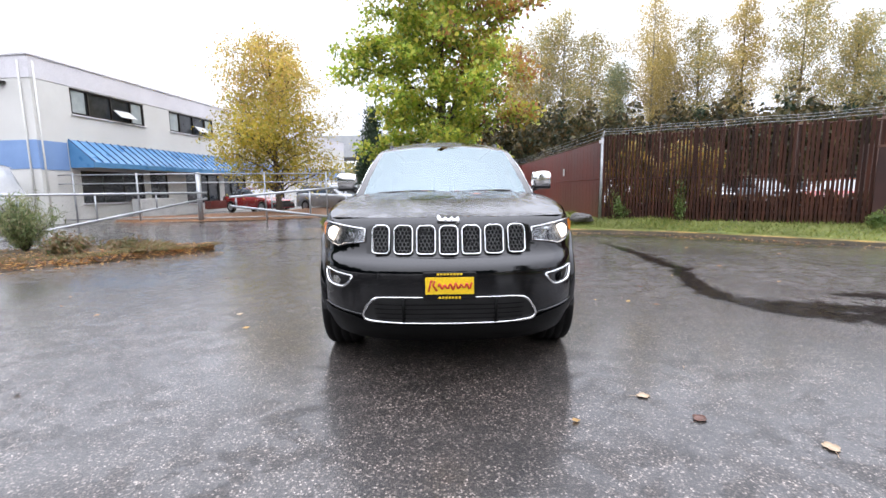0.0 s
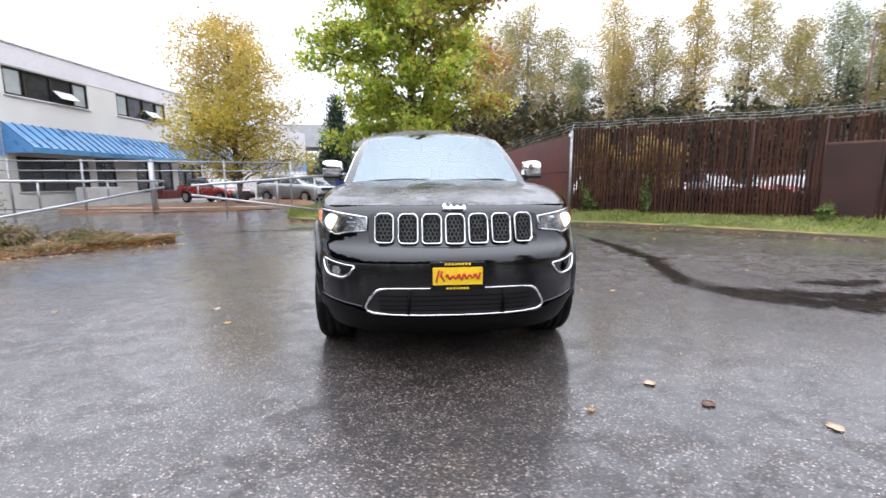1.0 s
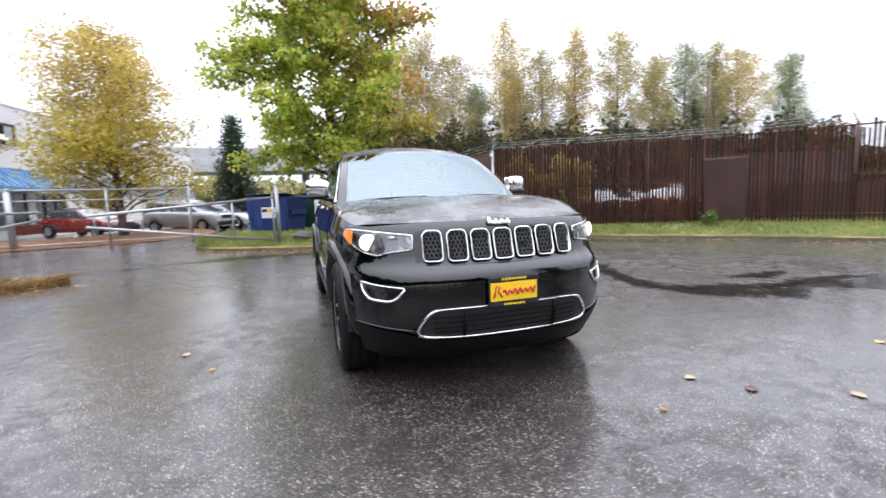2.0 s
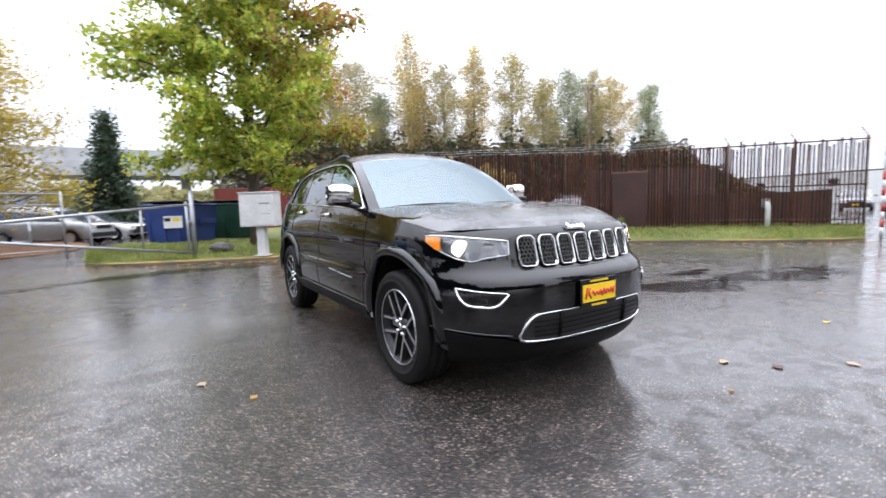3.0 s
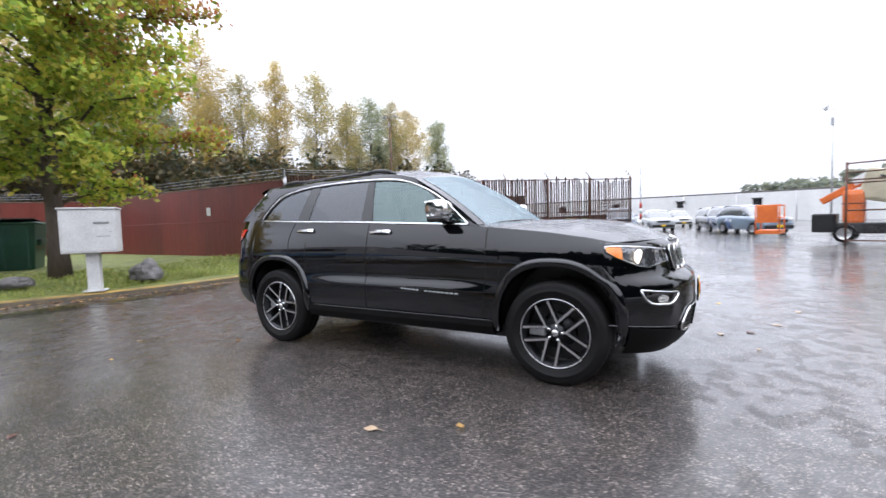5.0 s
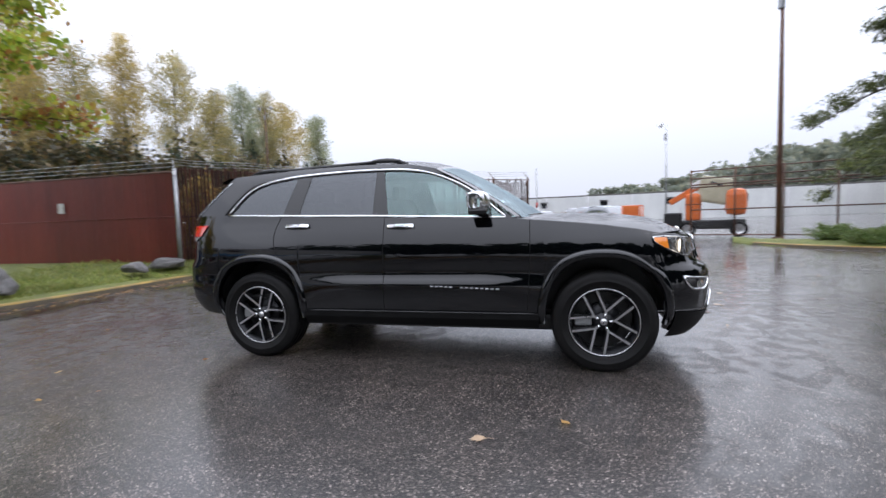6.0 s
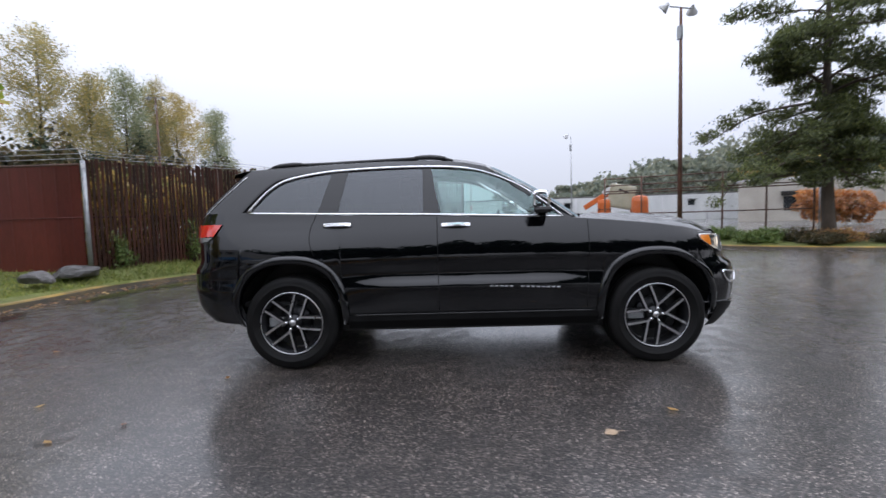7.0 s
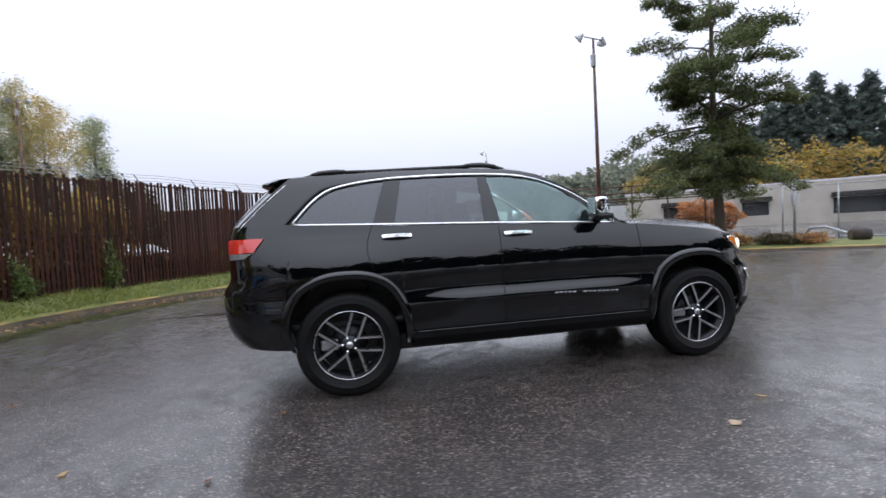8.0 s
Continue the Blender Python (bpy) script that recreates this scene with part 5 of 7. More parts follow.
woods("orange_thicket", "orange autumn thicket across the far lot", [(27 + rng.uniform(-1, 1), -24.5 - 1.2 * k, 0, rng.uniform(2.0, 3.0), rng.uniform(1.0, 1.5)) for k in range(4)], RUSSET, 0.2, 14, 4.0)
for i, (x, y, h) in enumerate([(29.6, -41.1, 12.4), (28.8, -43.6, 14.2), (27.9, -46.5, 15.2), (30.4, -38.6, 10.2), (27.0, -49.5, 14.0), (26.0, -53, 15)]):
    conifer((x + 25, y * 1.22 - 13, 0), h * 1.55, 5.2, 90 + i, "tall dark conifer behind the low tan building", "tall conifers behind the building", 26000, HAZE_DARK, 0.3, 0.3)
# unseen woods behind the camera: close the place, darken what the paint mirrors
woods("near_woods", "dark mixed woods out of view round the lot", [(-46 + rng.uniform(-4, 4), y, 0, rng.uniform(12, 19), rng.uniform(3, 5)) for y in np.linspace(-50, 30, 46)] + [(x, -50 + rng.uniform(-4, 4), 0, rng.uniform(13, 19), rng.uniform(3, 5)) for x in np.linspace(-46, 14, 34)], DARK_NEEDLES, 0.8, 6, 4.5)
woods("roadside_trees", "ochre and green trees below the raised road", [(x, 58 + rng.uniform(-6, 4), 0, rng.uniform(4.2, 5.6), rng.uniform(3, 4.5)) for x in np.linspace(-34, 6, 26)], POPLAR, 0.4, 7, 4.0)

# ---- fences ----
SLAT = grained("rusty_brown_slat", (0.026, 0.0105, 0.007), (0.098, 0.033, 0.018), 1.2, 30, 0.6, 0.3, stretch=(6, 6, 0.6), vary=0.6, spec=0.2)
RED_SHEET = grained("red_oxide_sheet", (0.12, 0.022, 0.016), (0.22, 0.042, 0.028), 0.9, 25, 0.4, 0.2, stretch=(1, 1, 0.3), vary=0.25)
RUST = grained("rusted_steel", (0.06, 0.03, 0.02), (0.16, 0.07, 0.04), 3, 40, 0.6, 0.4)
POST_A, BEND, POST_B = Vector((4.63, 7.78)), Vector((9.5, 4.6)), Vector((13.05, -0.35))

slat_fence = thing("slatted_fence", "tall chain-link fence filled with rusty brown slats, topped with wire", "fence", (POST_A.x, POST_A.y, 0))
slat_me = bpy.data.meshes.new("slat")
sb = bmesh.new()
block(sb, (0.064, 0.012, 2.4), (0, 0, 1.2), 0.003)
sb.to_mesh(sb_me := slat_me)
sb.free()
slat_me.materials.append(SLAT)
rng = random.Random(11)
line = along([POST_A, BEND, POST_B], 0.082)
for i, p in enumerate(line[1:-1]):
    d = (BEND - POST_A) if i < 70 else (POST_B - BEND)
    ob = part("slat", slat_me, None, slat_fence)
    q = i / len(line)
    low = 0.3 - 0.12 * q
    ob.matrix_basis = pose(p.x - POST_A.x, p.y - POST_A.y, low + rng.uniform(-0.02, 0.02), rng.gauss(0, 0.3), rng.gauss(0, 0.25), math.degrees(math.atan2(d.y, d.x)) + rng.gauss(0, 1.2))
    fill = lerp_table([(0, 0.88), (0.3, 0.92), (0.5, 0.95), (0.6, 0.9), (0.68, 0.85), (0.75, 0.76), (1, 0.72)], q)
    ob.scale = (min(fill * rng.uniform(0.88, 1.1), 1.2), 1, 1.0 + rng.uniform(-0.03, 0.012) + (rng.uniform(-0.05, 0.03) if q > 0.7 else 0))
for i, w in enumerate((0.0, 0.25, 0.5, 0.75, 1.0, 1.25, 1.5, 1.75, 2.0)):
    p = (POST_A.lerp(BEND, w) if w <= 1 else BEND.lerp(POST_B, w - 1)) - POST_A
    off = Vector((0.06, 0.08)) if w > 0 else Vector((0, 0))
    h = 2.62 if i == 0 else 2.66
    part("fence_post", tubes_mesh("fence_post", [([(p.x + off.x, p.y + off.y, 0.0), (p.x + off.x, p.y + off.y, h)], 0.045 if i == 0 else 0.035, 10, False), ([(p.x + off.x, p.y + off.y, h), (p.x + off.x + 0.12, p.y + off.y + 0.16, h + 0.22)], 0.012, 5, False)]), STEEL if i == 0 else RUST, slat_fence)
for z in (0.55, 1.45, 2.6):
    pts = [Vector((0.03, 0.05, z)), Vector((BEND.x - POST_A.x + 0.04, BEND.y - POST_A.y + 0.05, z)), Vector((POST_B.x - POST_A.x + 0.05, POST_B.y - POST_A.y + 0.03, z - 0.03))]
    part("fence_rail", tubes_mesh("fence_rail", [(pts, 0.02, 6, False)]), RUST, slat_fence)
for z, o in ((2.72, 0.05), (2.8, 0.1), (2.87, 0.15)):
    pts = along([Vector((0.02 + o * 0.6, 0.02 + o * 0.8, z)), Vector((BEND.x - POST_A.x + o * 0.6, BEND.y - POST_A.y + o * 0.8, z)), Vector((POST_B.x - POST_A.x + o * 0.7, POST_B.y - POST_A.y + o * 0.6, z))], 0.5)
    pts = [v + Vector((0, 0, -0.02 * (i % 4 in (1, 2)))) for i, v in enumerate(pts)]
    part("barbed_wire", tubes_mesh("barbed_wire", [(pts, 0.005, 4, False)]), STEEL, slat_fence)
d = (POST_B - BEND).normalized()
panel = part("fence_door", box((0.95, 0.04, 1.78), (0, 0, 0.89), 0.008), grained("dark_red_door", (0.028, 0.009, 0.006), (0.055, 0.018, 0.012), 1, 30, 0.5, 0.2), slat_fence, "dark rusty door panel")
panel.matrix_basis = pose(BEND.x + d.x * 0.45 - POST_A.x - 0.05, BEND.y + d.y * 0.45 - POST_A.y - 0.04, 0.22, 0, 0, math.degrees(math.atan2(d.y, d.x)))
part("hinge_bar", box((1.0, 0.05, 0.06), (0, 0, 1.8), 0.01), RUST, panel)
sign = part("tag", box((0.1, 0.006, 0.09), (-0.06, -0.05, 2.5), 0.002), WHITE_PLASTIC, slat_fence, "small white tag")

BROWN_BOX = grained("brown_container_steel", (0.035, 0.02, 0.015), (0.085, 0.045, 0.03), 1.2, 30, 0.6, 0.3)
for x, y, ln, turn, h in ((13.8, 6.1, 4.2, -15, 2.3), (14.0, 3.0, 4.0, -54, 1.3)):
    bin_ = thing("storage_container", "low dark brown steel container behind the slatted fence", "container", (x, y, 0), turn, "containers behind the fence")
    part("container_body", grid_mesh("container_body", [[(u, -1.0 - o, 0.1), (u, -1.0 - o, h), (u, 1.0 + o, h), (u, 1.0 + o, 0.1)] for u, o in [(-ln / 2 + ln * i / 30, 0.02 if (i // 2) % 2 else 0.0) for i in range(31)]], close_v=True, smooth=False), BROWN_BOX, bin_)
    for e in (-1, 1):
        part("container_end", box((0.06, 2.06, h - 0.04), (e * ln / 2, 0, h / 2 + 0.05), 0.01), BROWN_BOX, bin_)
        part("skid", box((ln, 0.15, 0.1), (0, e * 0.8, 0.05), 0.01), RUST, bin_)

red_fence = thing("red_fence", "solid red-oxide sheet metal fence running back from the slatted one", "fence", (4.6, 7.8, 0))
RED_LINE = [Vector((0, 0.04)), Vector((0.05, 6.6)), Vector((0.1, 12.5)), Vector((-2.0, 14.5)), Vector((-4.4, 15.6))]
for a, b in zip(RED_LINE, RED_LINE[1:]):
    k = max(1, round((b - a).length / 1.2))
    for i in range(k):
        p, q = a.lerp(b, i / k), a.lerp(b, (i + 1) / k)
        ang = math.degrees(math.atan2((q - p).y, (q - p).x))
        ln = (q - p).length
        prof = []
        for w in np.linspace(0.15, 0.85, 4):
            prof += [(ln * w - 0.03, 0.012), (ln * w - 0.012, 0.015), (ln * w + 0.012, 0.015), (ln * w + 0.03, 0.012)]
        prof = [(0.004, 0.012)] + prof + [(ln - 0.004, 0.012)]
        me = grid_mesh("sheet_panel", [[(x, -y, 0), (x, -y, 2.27), (x, y, 2.27), (x, y, 0)] for x, y in prof], close_v=True, smooth=False)
        ob = part("sheet_panel", me, RED_SHEET, red_fence)
        ob.matrix_basis = pose(p.x, p.y, 0.25, 0, 0, ang)
part("fence_cap", tubes_mesh("fence_cap", [([(p.x, p.y, 2.54) for p in RED_LINE], 0.025, 6, False)]), RUST, red_fence)
part("mid_seam", tubes_mesh("mid_seam", [([(p.x - 0.015, p.y, 1.45) for p in RED_LINE], 0.012, 6, False)]), RED_SHEET, red_fence)
part("wire", tubes_mesh("wire", [([(p.x + 0.1, p.y, z) for p in RED_LINE], 0.006, 4, False) for z in (2.68, 2.78, 2.88)]), STEEL, red_fence)
part("notice", box((0.012, 0.2, 0.26), (-0.03, 3.6, 1.78), 0.002), WHITE_PLASTIC, red_fence, "small white notice")


def pipe_fence(name, label, line, height, rails, step, post_r=0.03, mat=None, mesh=True):
    """Chain-link fence: posts, rails and a diamond wire fabric."""
    top = thing(name, label, "fence", (*line[0], 0))
    o = Vector(line[0])
    pts = along([Vector(p) for p in line], step)
    for p in pts:
        part("fence_post", tubes_mesh("fence_post", [([(p.x - o.x, p.y - o.y, 0), (p.x - o.x, p.y - o.y, height + 0.05)], post_r, 8, False)]), mat or STEEL, top)
    for z in rails:
        part("fence_rail", tubes_mesh("fence_rail", [([(p.x - o.x, p.y - o.y, z) for p in (Vector(q) for q in line)], post_r * 0.7, 6, False)]), mat or STEEL, top)
    if mesh:
        verts, edges = [], []
        bars = []
        for a, b in zip(line, line[1:]):
            a, b = Vector(a) - o, Vector(b) - o
            ln = (b - a).length
            g = 0.16
            k = int(ln / g)
            n = int(height / g)
            for i in range(-n, k + 1):
                for sgn in (1, -1):
                    x0, z0 = i * g, 0.05 if sgn > 0 else height
                    x1, z1 = i * g + n * g, height if sgn > 0 else 0.05
                    t0, t1 = max(0, -x0 / (n * g)), min(1, (ln - x0) / (n * g))
                    if t1 <= t0:
                        continue
                    p, q = [a.lerp(b, (x0 + (x1 - x0) * t) / ln) for t in (t0, t1)]
                    bars.append(([(p.x, p.y, z0 + (z1 - z0) * t0), (q.x, q.y, z0 + (z1 - z0) * t1)], 0.0018, 3, False))
        tagged(part("wire_fabric", tubes_mesh("wire_fabric", bars), STEEL, top), kind="stuff")
    return top


pipe_fence("chain_link_fence", "galvanised chain-link fence before the two-storey building", [(-17.5, 13.2), (-10.0, 13.6), (-5.0, 14.6)], 2.0, (0.15, 1.62, 1.98), 2.5, 0.035)
big = single("gate_post", tubes_mesh("gate_post", [([(0, 0, 0), (0, 0, 1.98)], 0.1, 14, False), ([(0, 0, 1.98), (0, 0, 2.04)], [0.11, 0.05], 14, False)]), STEEL, "thick galvanised steel gate post with a domed cap", "post", pose(-10.0, 13.5, 0))
pipe_fence("yard_fence", "dark framed chain-link yard fence with stacked top rails", [(15.45, -6.65), (13.6, -10.7), (12.2, -13.2)], 2.75, (0.2, 1.2, 2.1, 2.2, 2.45, 2.75), 1.55, 0.035, RUST)
pipe_fence("yard_fence", "galvanised chain-link yard fence behind the pine", [(12.15, -13.35), (11.2, -16.0), (9.5, -19.5)], 2.3, (0.15, 2.28), 1.9, 0.026)
sign_post = thing("sign_post", "steel post with a cross-arm and a small white sign", "post", (10.6, -15.9, 0.0), 30)
part("pole", tubes_mesh("pole", [([(0, 0, 0), (0, 0, 2.6)], 0.05, 10, False)]), STEEL, sign_post)
part("cross_arm", tubes_mesh("cross_arm", [([(-0.5, 0, 2.45), (0.5, 0, 2.45)], 0.03, 8, False)]), STEEL, sign_post)
part("sign_plate", box((0.3, 0.01, 0.4), (0, -0.06, 1.75), 0.002), WHITE_PLASTIC, sign_post, "small white sign")
single("ground_pipe", tubes_mesh("ground_pipe", [([(11.2, -16.9, 0.06), (10.3, -16.3, 0.55), (9.4, -15.9, 0.6), (8.4, -15.4, 0.42), (8.0, -15.3, 0.3)], 0.05, 10, False)]), STEEL, "bent grey steel pipe lying over the planting bed", "pipe")
log = thing("log", "short thick brown log lying on the planting bed", "log", (7.75, -15.2, 0.16), 62)
LOG_BARK = grained("brown_log_bark", (0.018, 0.014, 0.011), (0.06, 0.043, 0.03), 4, 40, 0.8, 0.9, depth=0.02)
part("log_body", lathe([(-0.27, 0.02), (-0.27, 0.17), (-0.25, 0.19), (-0.12, 0.21), (0.0, 0.2), (0.14, 0.22), (0.25, 0.19), (0.27, 0.17), (0.27, 0.02)], 22), LOG_BARK, log).matrix_basis = pose(0, 0, 0.18)
part("sawn_end", lathe([(0.272, 0.001), (0.276, 0.14), (0.27, 0.165)], 22), grained("sawn_wood", (0.08, 0.06, 0.04), (0.16, 0.12, 0.08), 6, 60, 0.7, 0.3), log, "weathered sawn end").matrix_basis = pose(0, 0, 0.18)


def gate_leaf(a, b, za, zb, label, group):
    """A tapering tube gate leaf between two ends: (low, high) heights at each."""
    top = thing("gate_leaf", label, "gate", (*a, 0), 0, group)
    d = Vector(b) - Vector(a)
    def at(u, w):
        lo, hi = za[0] + (zb[0] - za[0]) * u, za[1] + (zb[1] - za[1]) * u
        return (d.x * u, d.y * u, lo + (hi - lo) * w)
    part("top_rail", tubes_mesh("top_rail", [([at(0, 1), at(1, 1)], 0.028, 8, False)]), STEEL, top)
    part("lower_rail", tubes_mesh("lower_rail", [([at(0, 0), at(1, 0)], 0.028, 8, False)]), STEEL, top)
    for u in (0.01, 0.3, 0.55, 0.78, 0.97):
        part("upright", tubes_mesh("upright", [([at(u, 0), at(u, 1)], 0.022, 8, False)]), STEEL, top)
    return top


gate_leaf((-1.7, 8.28), (-4.8, 5.1), (0.24, 1.42), (0.9, 1.1), "open tapering tube gate leaf hung on a steel post", "pair of gate leaves")
gate_leaf((-10.3, 3.55), (-6.3, 7.0), (0.02, 1.2), (1.05, 1.2), "open tapering tube gate leaf beside the weeds", "pair of gate leaves")
single("hinge_post", tubes_mesh("hinge_post", [([(0, 0, 0), (0, 0, 1.62)], 0.055, 12, False), ([(0.0, 0, 1.62), (0, 0, 1.65)], [0.06, 0.03], 12, False), ([(-0.12, 0.0, 0.15), (-0.12, 0, 1.4)], 0.03, 8, False), ([(0, 0, 0.9), (-0.14, -0.08, 0.9)], 0.03, 6, False)]), STEEL,
       "galvanised gate hinge post at the kerb", "post", pose(-1.62, 8.38, 0.1))
single("hinge_post", tubes_mesh("hinge_post", [([(0, 0, 0), (0, 0, 1.5)], 0.055, 12, False)]), STEEL, "galvanised gate hinge post among the weeds", "post", pose(-10.35, 3.5, 0))

# ---- things on the grass bank ----
FRAME_GREY = grained("dark_grey_slot", (0.2,) * 3, (0.3,) * 3, 8, 60, 0.5, 0)
CREAM = grained("weathered_cream_paint", (0.5, 0.5, 0.48), (0.66, 0.66, 0.64), 2.5, 40, 0.5, 0.1)
mail = thing("mailbox", "weathered off-white cluster mailbox on a square post", "mailbox", (-0.2, 7.42, 0.12), -34)
part("post", box((0.2, 0.2, 0.72), (0, 0, 0.36), 0.012), CREAM, mail)
part("foot_plate", box((0.34, 0.34, 0.02), (0, 0, 0.01), 0.004), CREAM, mail)
part("cabinet", box((0.84, 0.46, 0.8), (0, 0, 1.12), 0.014), CREAM, mail, "off-white cabinet")
front = part("front_panel", box((0.76, 0.012, 0.72), (0, -0.234, 1.12), 0.004), CREAM, mail, "plain off-white front panel")
part("mail_slot", box((0.24, 0.012, 0.035), (0.2, -0.243, 1.27), 0.004), FRAME_GREY, front, "dark grey slot")
part("lock", tubes_mesh("lock", [([(0.33, -0.238, 1.1), (0.33, -0.25, 1.1)], 0.012, 10, False)]), STEEL, front)
part("roof_lip", box((0.88, 0.5, 0.03), (0, -0.005, 1.535), 0.008), CREAM, mail)
part("slot", box((0.2, 0.014, 0.014), (0.22, -0.236, 1.02), 0.002), FRAME_GREY, mail)


def dumpster(label, mat, at, turn, w, dep, h):
    top = thing("dumpster", label, "dumpster", at, turn, "waste containers by the kerb")
    rows = []
    for z, gx, gy in ((0.12, 0.9, 0.82), (h * 0.6, 0.96, 0.95), (h, 1.0, 1.0)):
        rows.append([(sx * w / 2 * gx, sy * dep / 2 * gy, z) for sx, sy in ((-1, -1), (1, -1), (1, 1), (-1, 1))])
    rows.insert(0, [(0, 0, 0.12)] * 4)
    part("bin_body", grid_mesh("bin_body", rows, close_v=True, smooth=False), mat, top)
    part("rim", tubes_mesh("rim", [([(-w / 2, -dep / 2, h), (w / 2, -dep / 2, h), (w / 2, dep / 2, h), (-w / 2, dep / 2, h)], 0.035, 6, True)]), mat, top)
    for sx in (-1, 1):
        part("lid", box((w / 2 - 0.02, dep + 0.04, 0.035), (sx * w / 4, 0, h + 0.06), 0.012, Matrix.Rotation(radians(-5), 4, "X")), PLASTIC, top, "black plastic lid")
        part("fork_pocket", box((0.09, dep * 0.7, 0.16), (sx * (w / 2 + 0.03), 0, h * 0.62), 0.01), mat, top)
    for x in np.linspace(-0.4, 0.4, 4):
        part("rib", box((0.05, 0.03, h * 0.75), (x * w, -dep / 2 * 0.95 - 0.01, h * 0.5), 0.006), mat, top)
    for sx in (-1, 1):
        for sy in (-1, 1):
            part("caster", tubes_mesh("caster", [([(sx * w * 0.38 - 0.03, sy * dep * 0.3, 0.07), (sx * w * 0.38 + 0.03, sy * dep * 0.3, 0.07)], 0.07, 12, False)]), RUBBER, top)
    return top


BLUE = grained("blue_bin_paint", (0.012, 0.03, 0.14), (0.025, 0.055, 0.22), 2, 40, 0.45, 0.15)
GREEN = grained("green_bin_paint", (0.008, 0.045, 0.03), (0.015, 0.075, 0.045), 2, 40, 0.45, 0.15)
blue = dumpster("blue steel dumpster with a white notice", BLUE, (-1.75, 11.9, 0.12), -30, 1.55, 1.3, 1.35)
part("notice", box((0.55, 0.01, 0.36), (0.1, -0.68, 0.85), 0.002), WHITE_PLASTIC, blue, "white notice with plain bars")
for i, (x, w, m) in enumerate(((-0.05, 0.18, PLASTIC), (0.2, 0.2, YELLOW))):
    part("notice_bar", box((w, 0.006, 0.1), (x, -0.688, 0.92), 0), m, blue)
dumpster("dark green steel dumpster under the maple", GREEN, (0.0, 13.2, 0.2), -28, 1.75, 1.25, 1.3)

ROCK = grained("wet_boulder", (0.05, 0.048, 0.046), (0.16, 0.15, 0.145), 3, 30, 0.5, 0.8, depth=0.02)


def rock(at, size, seed):
    bm = bmesh.new()
    bmesh.ops.create_icosphere(bm, subdivisions=3, radius=1)
    for v in bm.verts:
        k = 1 + 0.35 * noise.noise(v.co * 1.2 + Vector((seed, 0, 0))) + 0.12 * noise.noise(v.co * 3.1 + Vector((0, seed, 0)))
        v.co = Vector((v.co.x * size[0], v.co.y * size[1], max(v.co.z, -0.4) * size[2])) * k
    me = bpy.data.meshes.new("boulder")
    bm.to_mesh(me)
    bm.free()
    single("boulder", me, ROCK, "dark wet boulder on the grass by the kerb", "boulder", pose(*at, 0, 0, seed * 40), "boulders on the bank")


for at, size, s in (((0.95, 7.9, 0.3), (0.36, 0.28, 0.3), 1), ((3.3, 7.65, 0.32), (0.3, 0.22, 0.17), 2), ((4.0, 7.55, 0.34), (0.38, 0.24, 0.17), 3), ((-1.0, 8.6, 0.3), (0.28, 0.2, 0.14), 4)):
    rock(at, size, s)

stand = thing("card_reader_post", "white bent bollard with a small reader box", "post", (11.75, 1.35, 0.1), 35)
part("pipe", tubes_mesh("pipe", [([(0, 0, 0), (0, 0, 0.8), (0.02, 0, 0.88), (0.12, 0, 0.9)], 0.06, 10, False)]), CREAM, stand)
part("reader_box", box((0.2, 0.14, 0.24), (0.22, 0, 0.9), 0.015), CREAM, stand)
part("reader_face", box((0.1, 0.01, 0.1), (0.24, -0.072, 0.9), 0.002), PLASTIC, stand)
STRIPE_RED = grained("red_reflective_band", (0.4, 0.03, 0.02), (0.55, 0.06, 0.04), 8, 60, 0.4, 0)
marker = thing("marker_pole", "thin steel pole with red and white bands at the drive", "pole", (13.2, -0.6, 0))
part("pole_shaft", tubes_mesh("pole_shaft", [([(0, 0, 0), (0, 0, 3.0)], 0.03, 10, False)]), STEEL, marker)
for i in range(8):
    part("band", tubes_mesh("band", [([(0, 0, 0.1 + 0.2 * i), (0, 0, 0.3 + 0.2 * i)], 0.04, 12, False)]), STRIPE_RED if i % 2 else WHITE_PLASTIC, marker)


# ---- lamps ----
def lamp_pole(at, h, heads, label, turn, mat, r=0.09):
    top = thing("street_lamp", label, "street lamp", at, turn, "lot lamps")
    part("pole", tubes_mesh("pole", [([(0, 0, 0), (0, 0, h * 0.5), (0, 0, h)], [r, r * 0.8, r * 0.55], 10, False), ([(0, 0, 0), (0, 0, 0.12)], r * 1.9, 10, False)]), mat, top)
    part("bracket", box((0.16, 0.16, 0.5), (0.04, 0, h - 0.9), 0.03), STEEL, top)
    if heads == 2:
        part("cross_arm", tubes_mesh("cross_arm", [([(-0.48, 0, h), (0.48, 0, h)], 0.03, 8, False)]), STEEL, top)
    for sx in ((-1, 1) if heads == 2 else (1,)):
        x = 0.52 * sx if heads == 2 else 0.25
        head = part("lamp_head", lathe([(0.0, 0.05), (0.1, 0.11), (0.26, 0.2), (0.3, 0.2), (0.3, 0.18)], 16, "z"), STEEL if h > 10 else WHITE_PLASTIC, top, "bowl flood head")
        head.matrix_basis = pose(x, 0.0, h + 0.12, 125, 0, 35 * sx)
        fl = part("lens", lathe([(0.29, 0.001), (0.285, 0.19)], 16, "z"), LENS, head)
    return top


lamp_pole((12.5, -8.45, 0.1), 8.6, 2, "tall rusty brown lot lamp with twin flood heads", 105, RUST)
lamp_pole((34.2, 25.9, 0), 12.6, 2, "tall dark steel lot lamp with twin flood heads", 100, RUST, 0.12)
lamp_pole((32.4, -9.7, 0), 7.7, 1, "slim steel lot lamp with one flood head", 100, STEEL, 0.06)

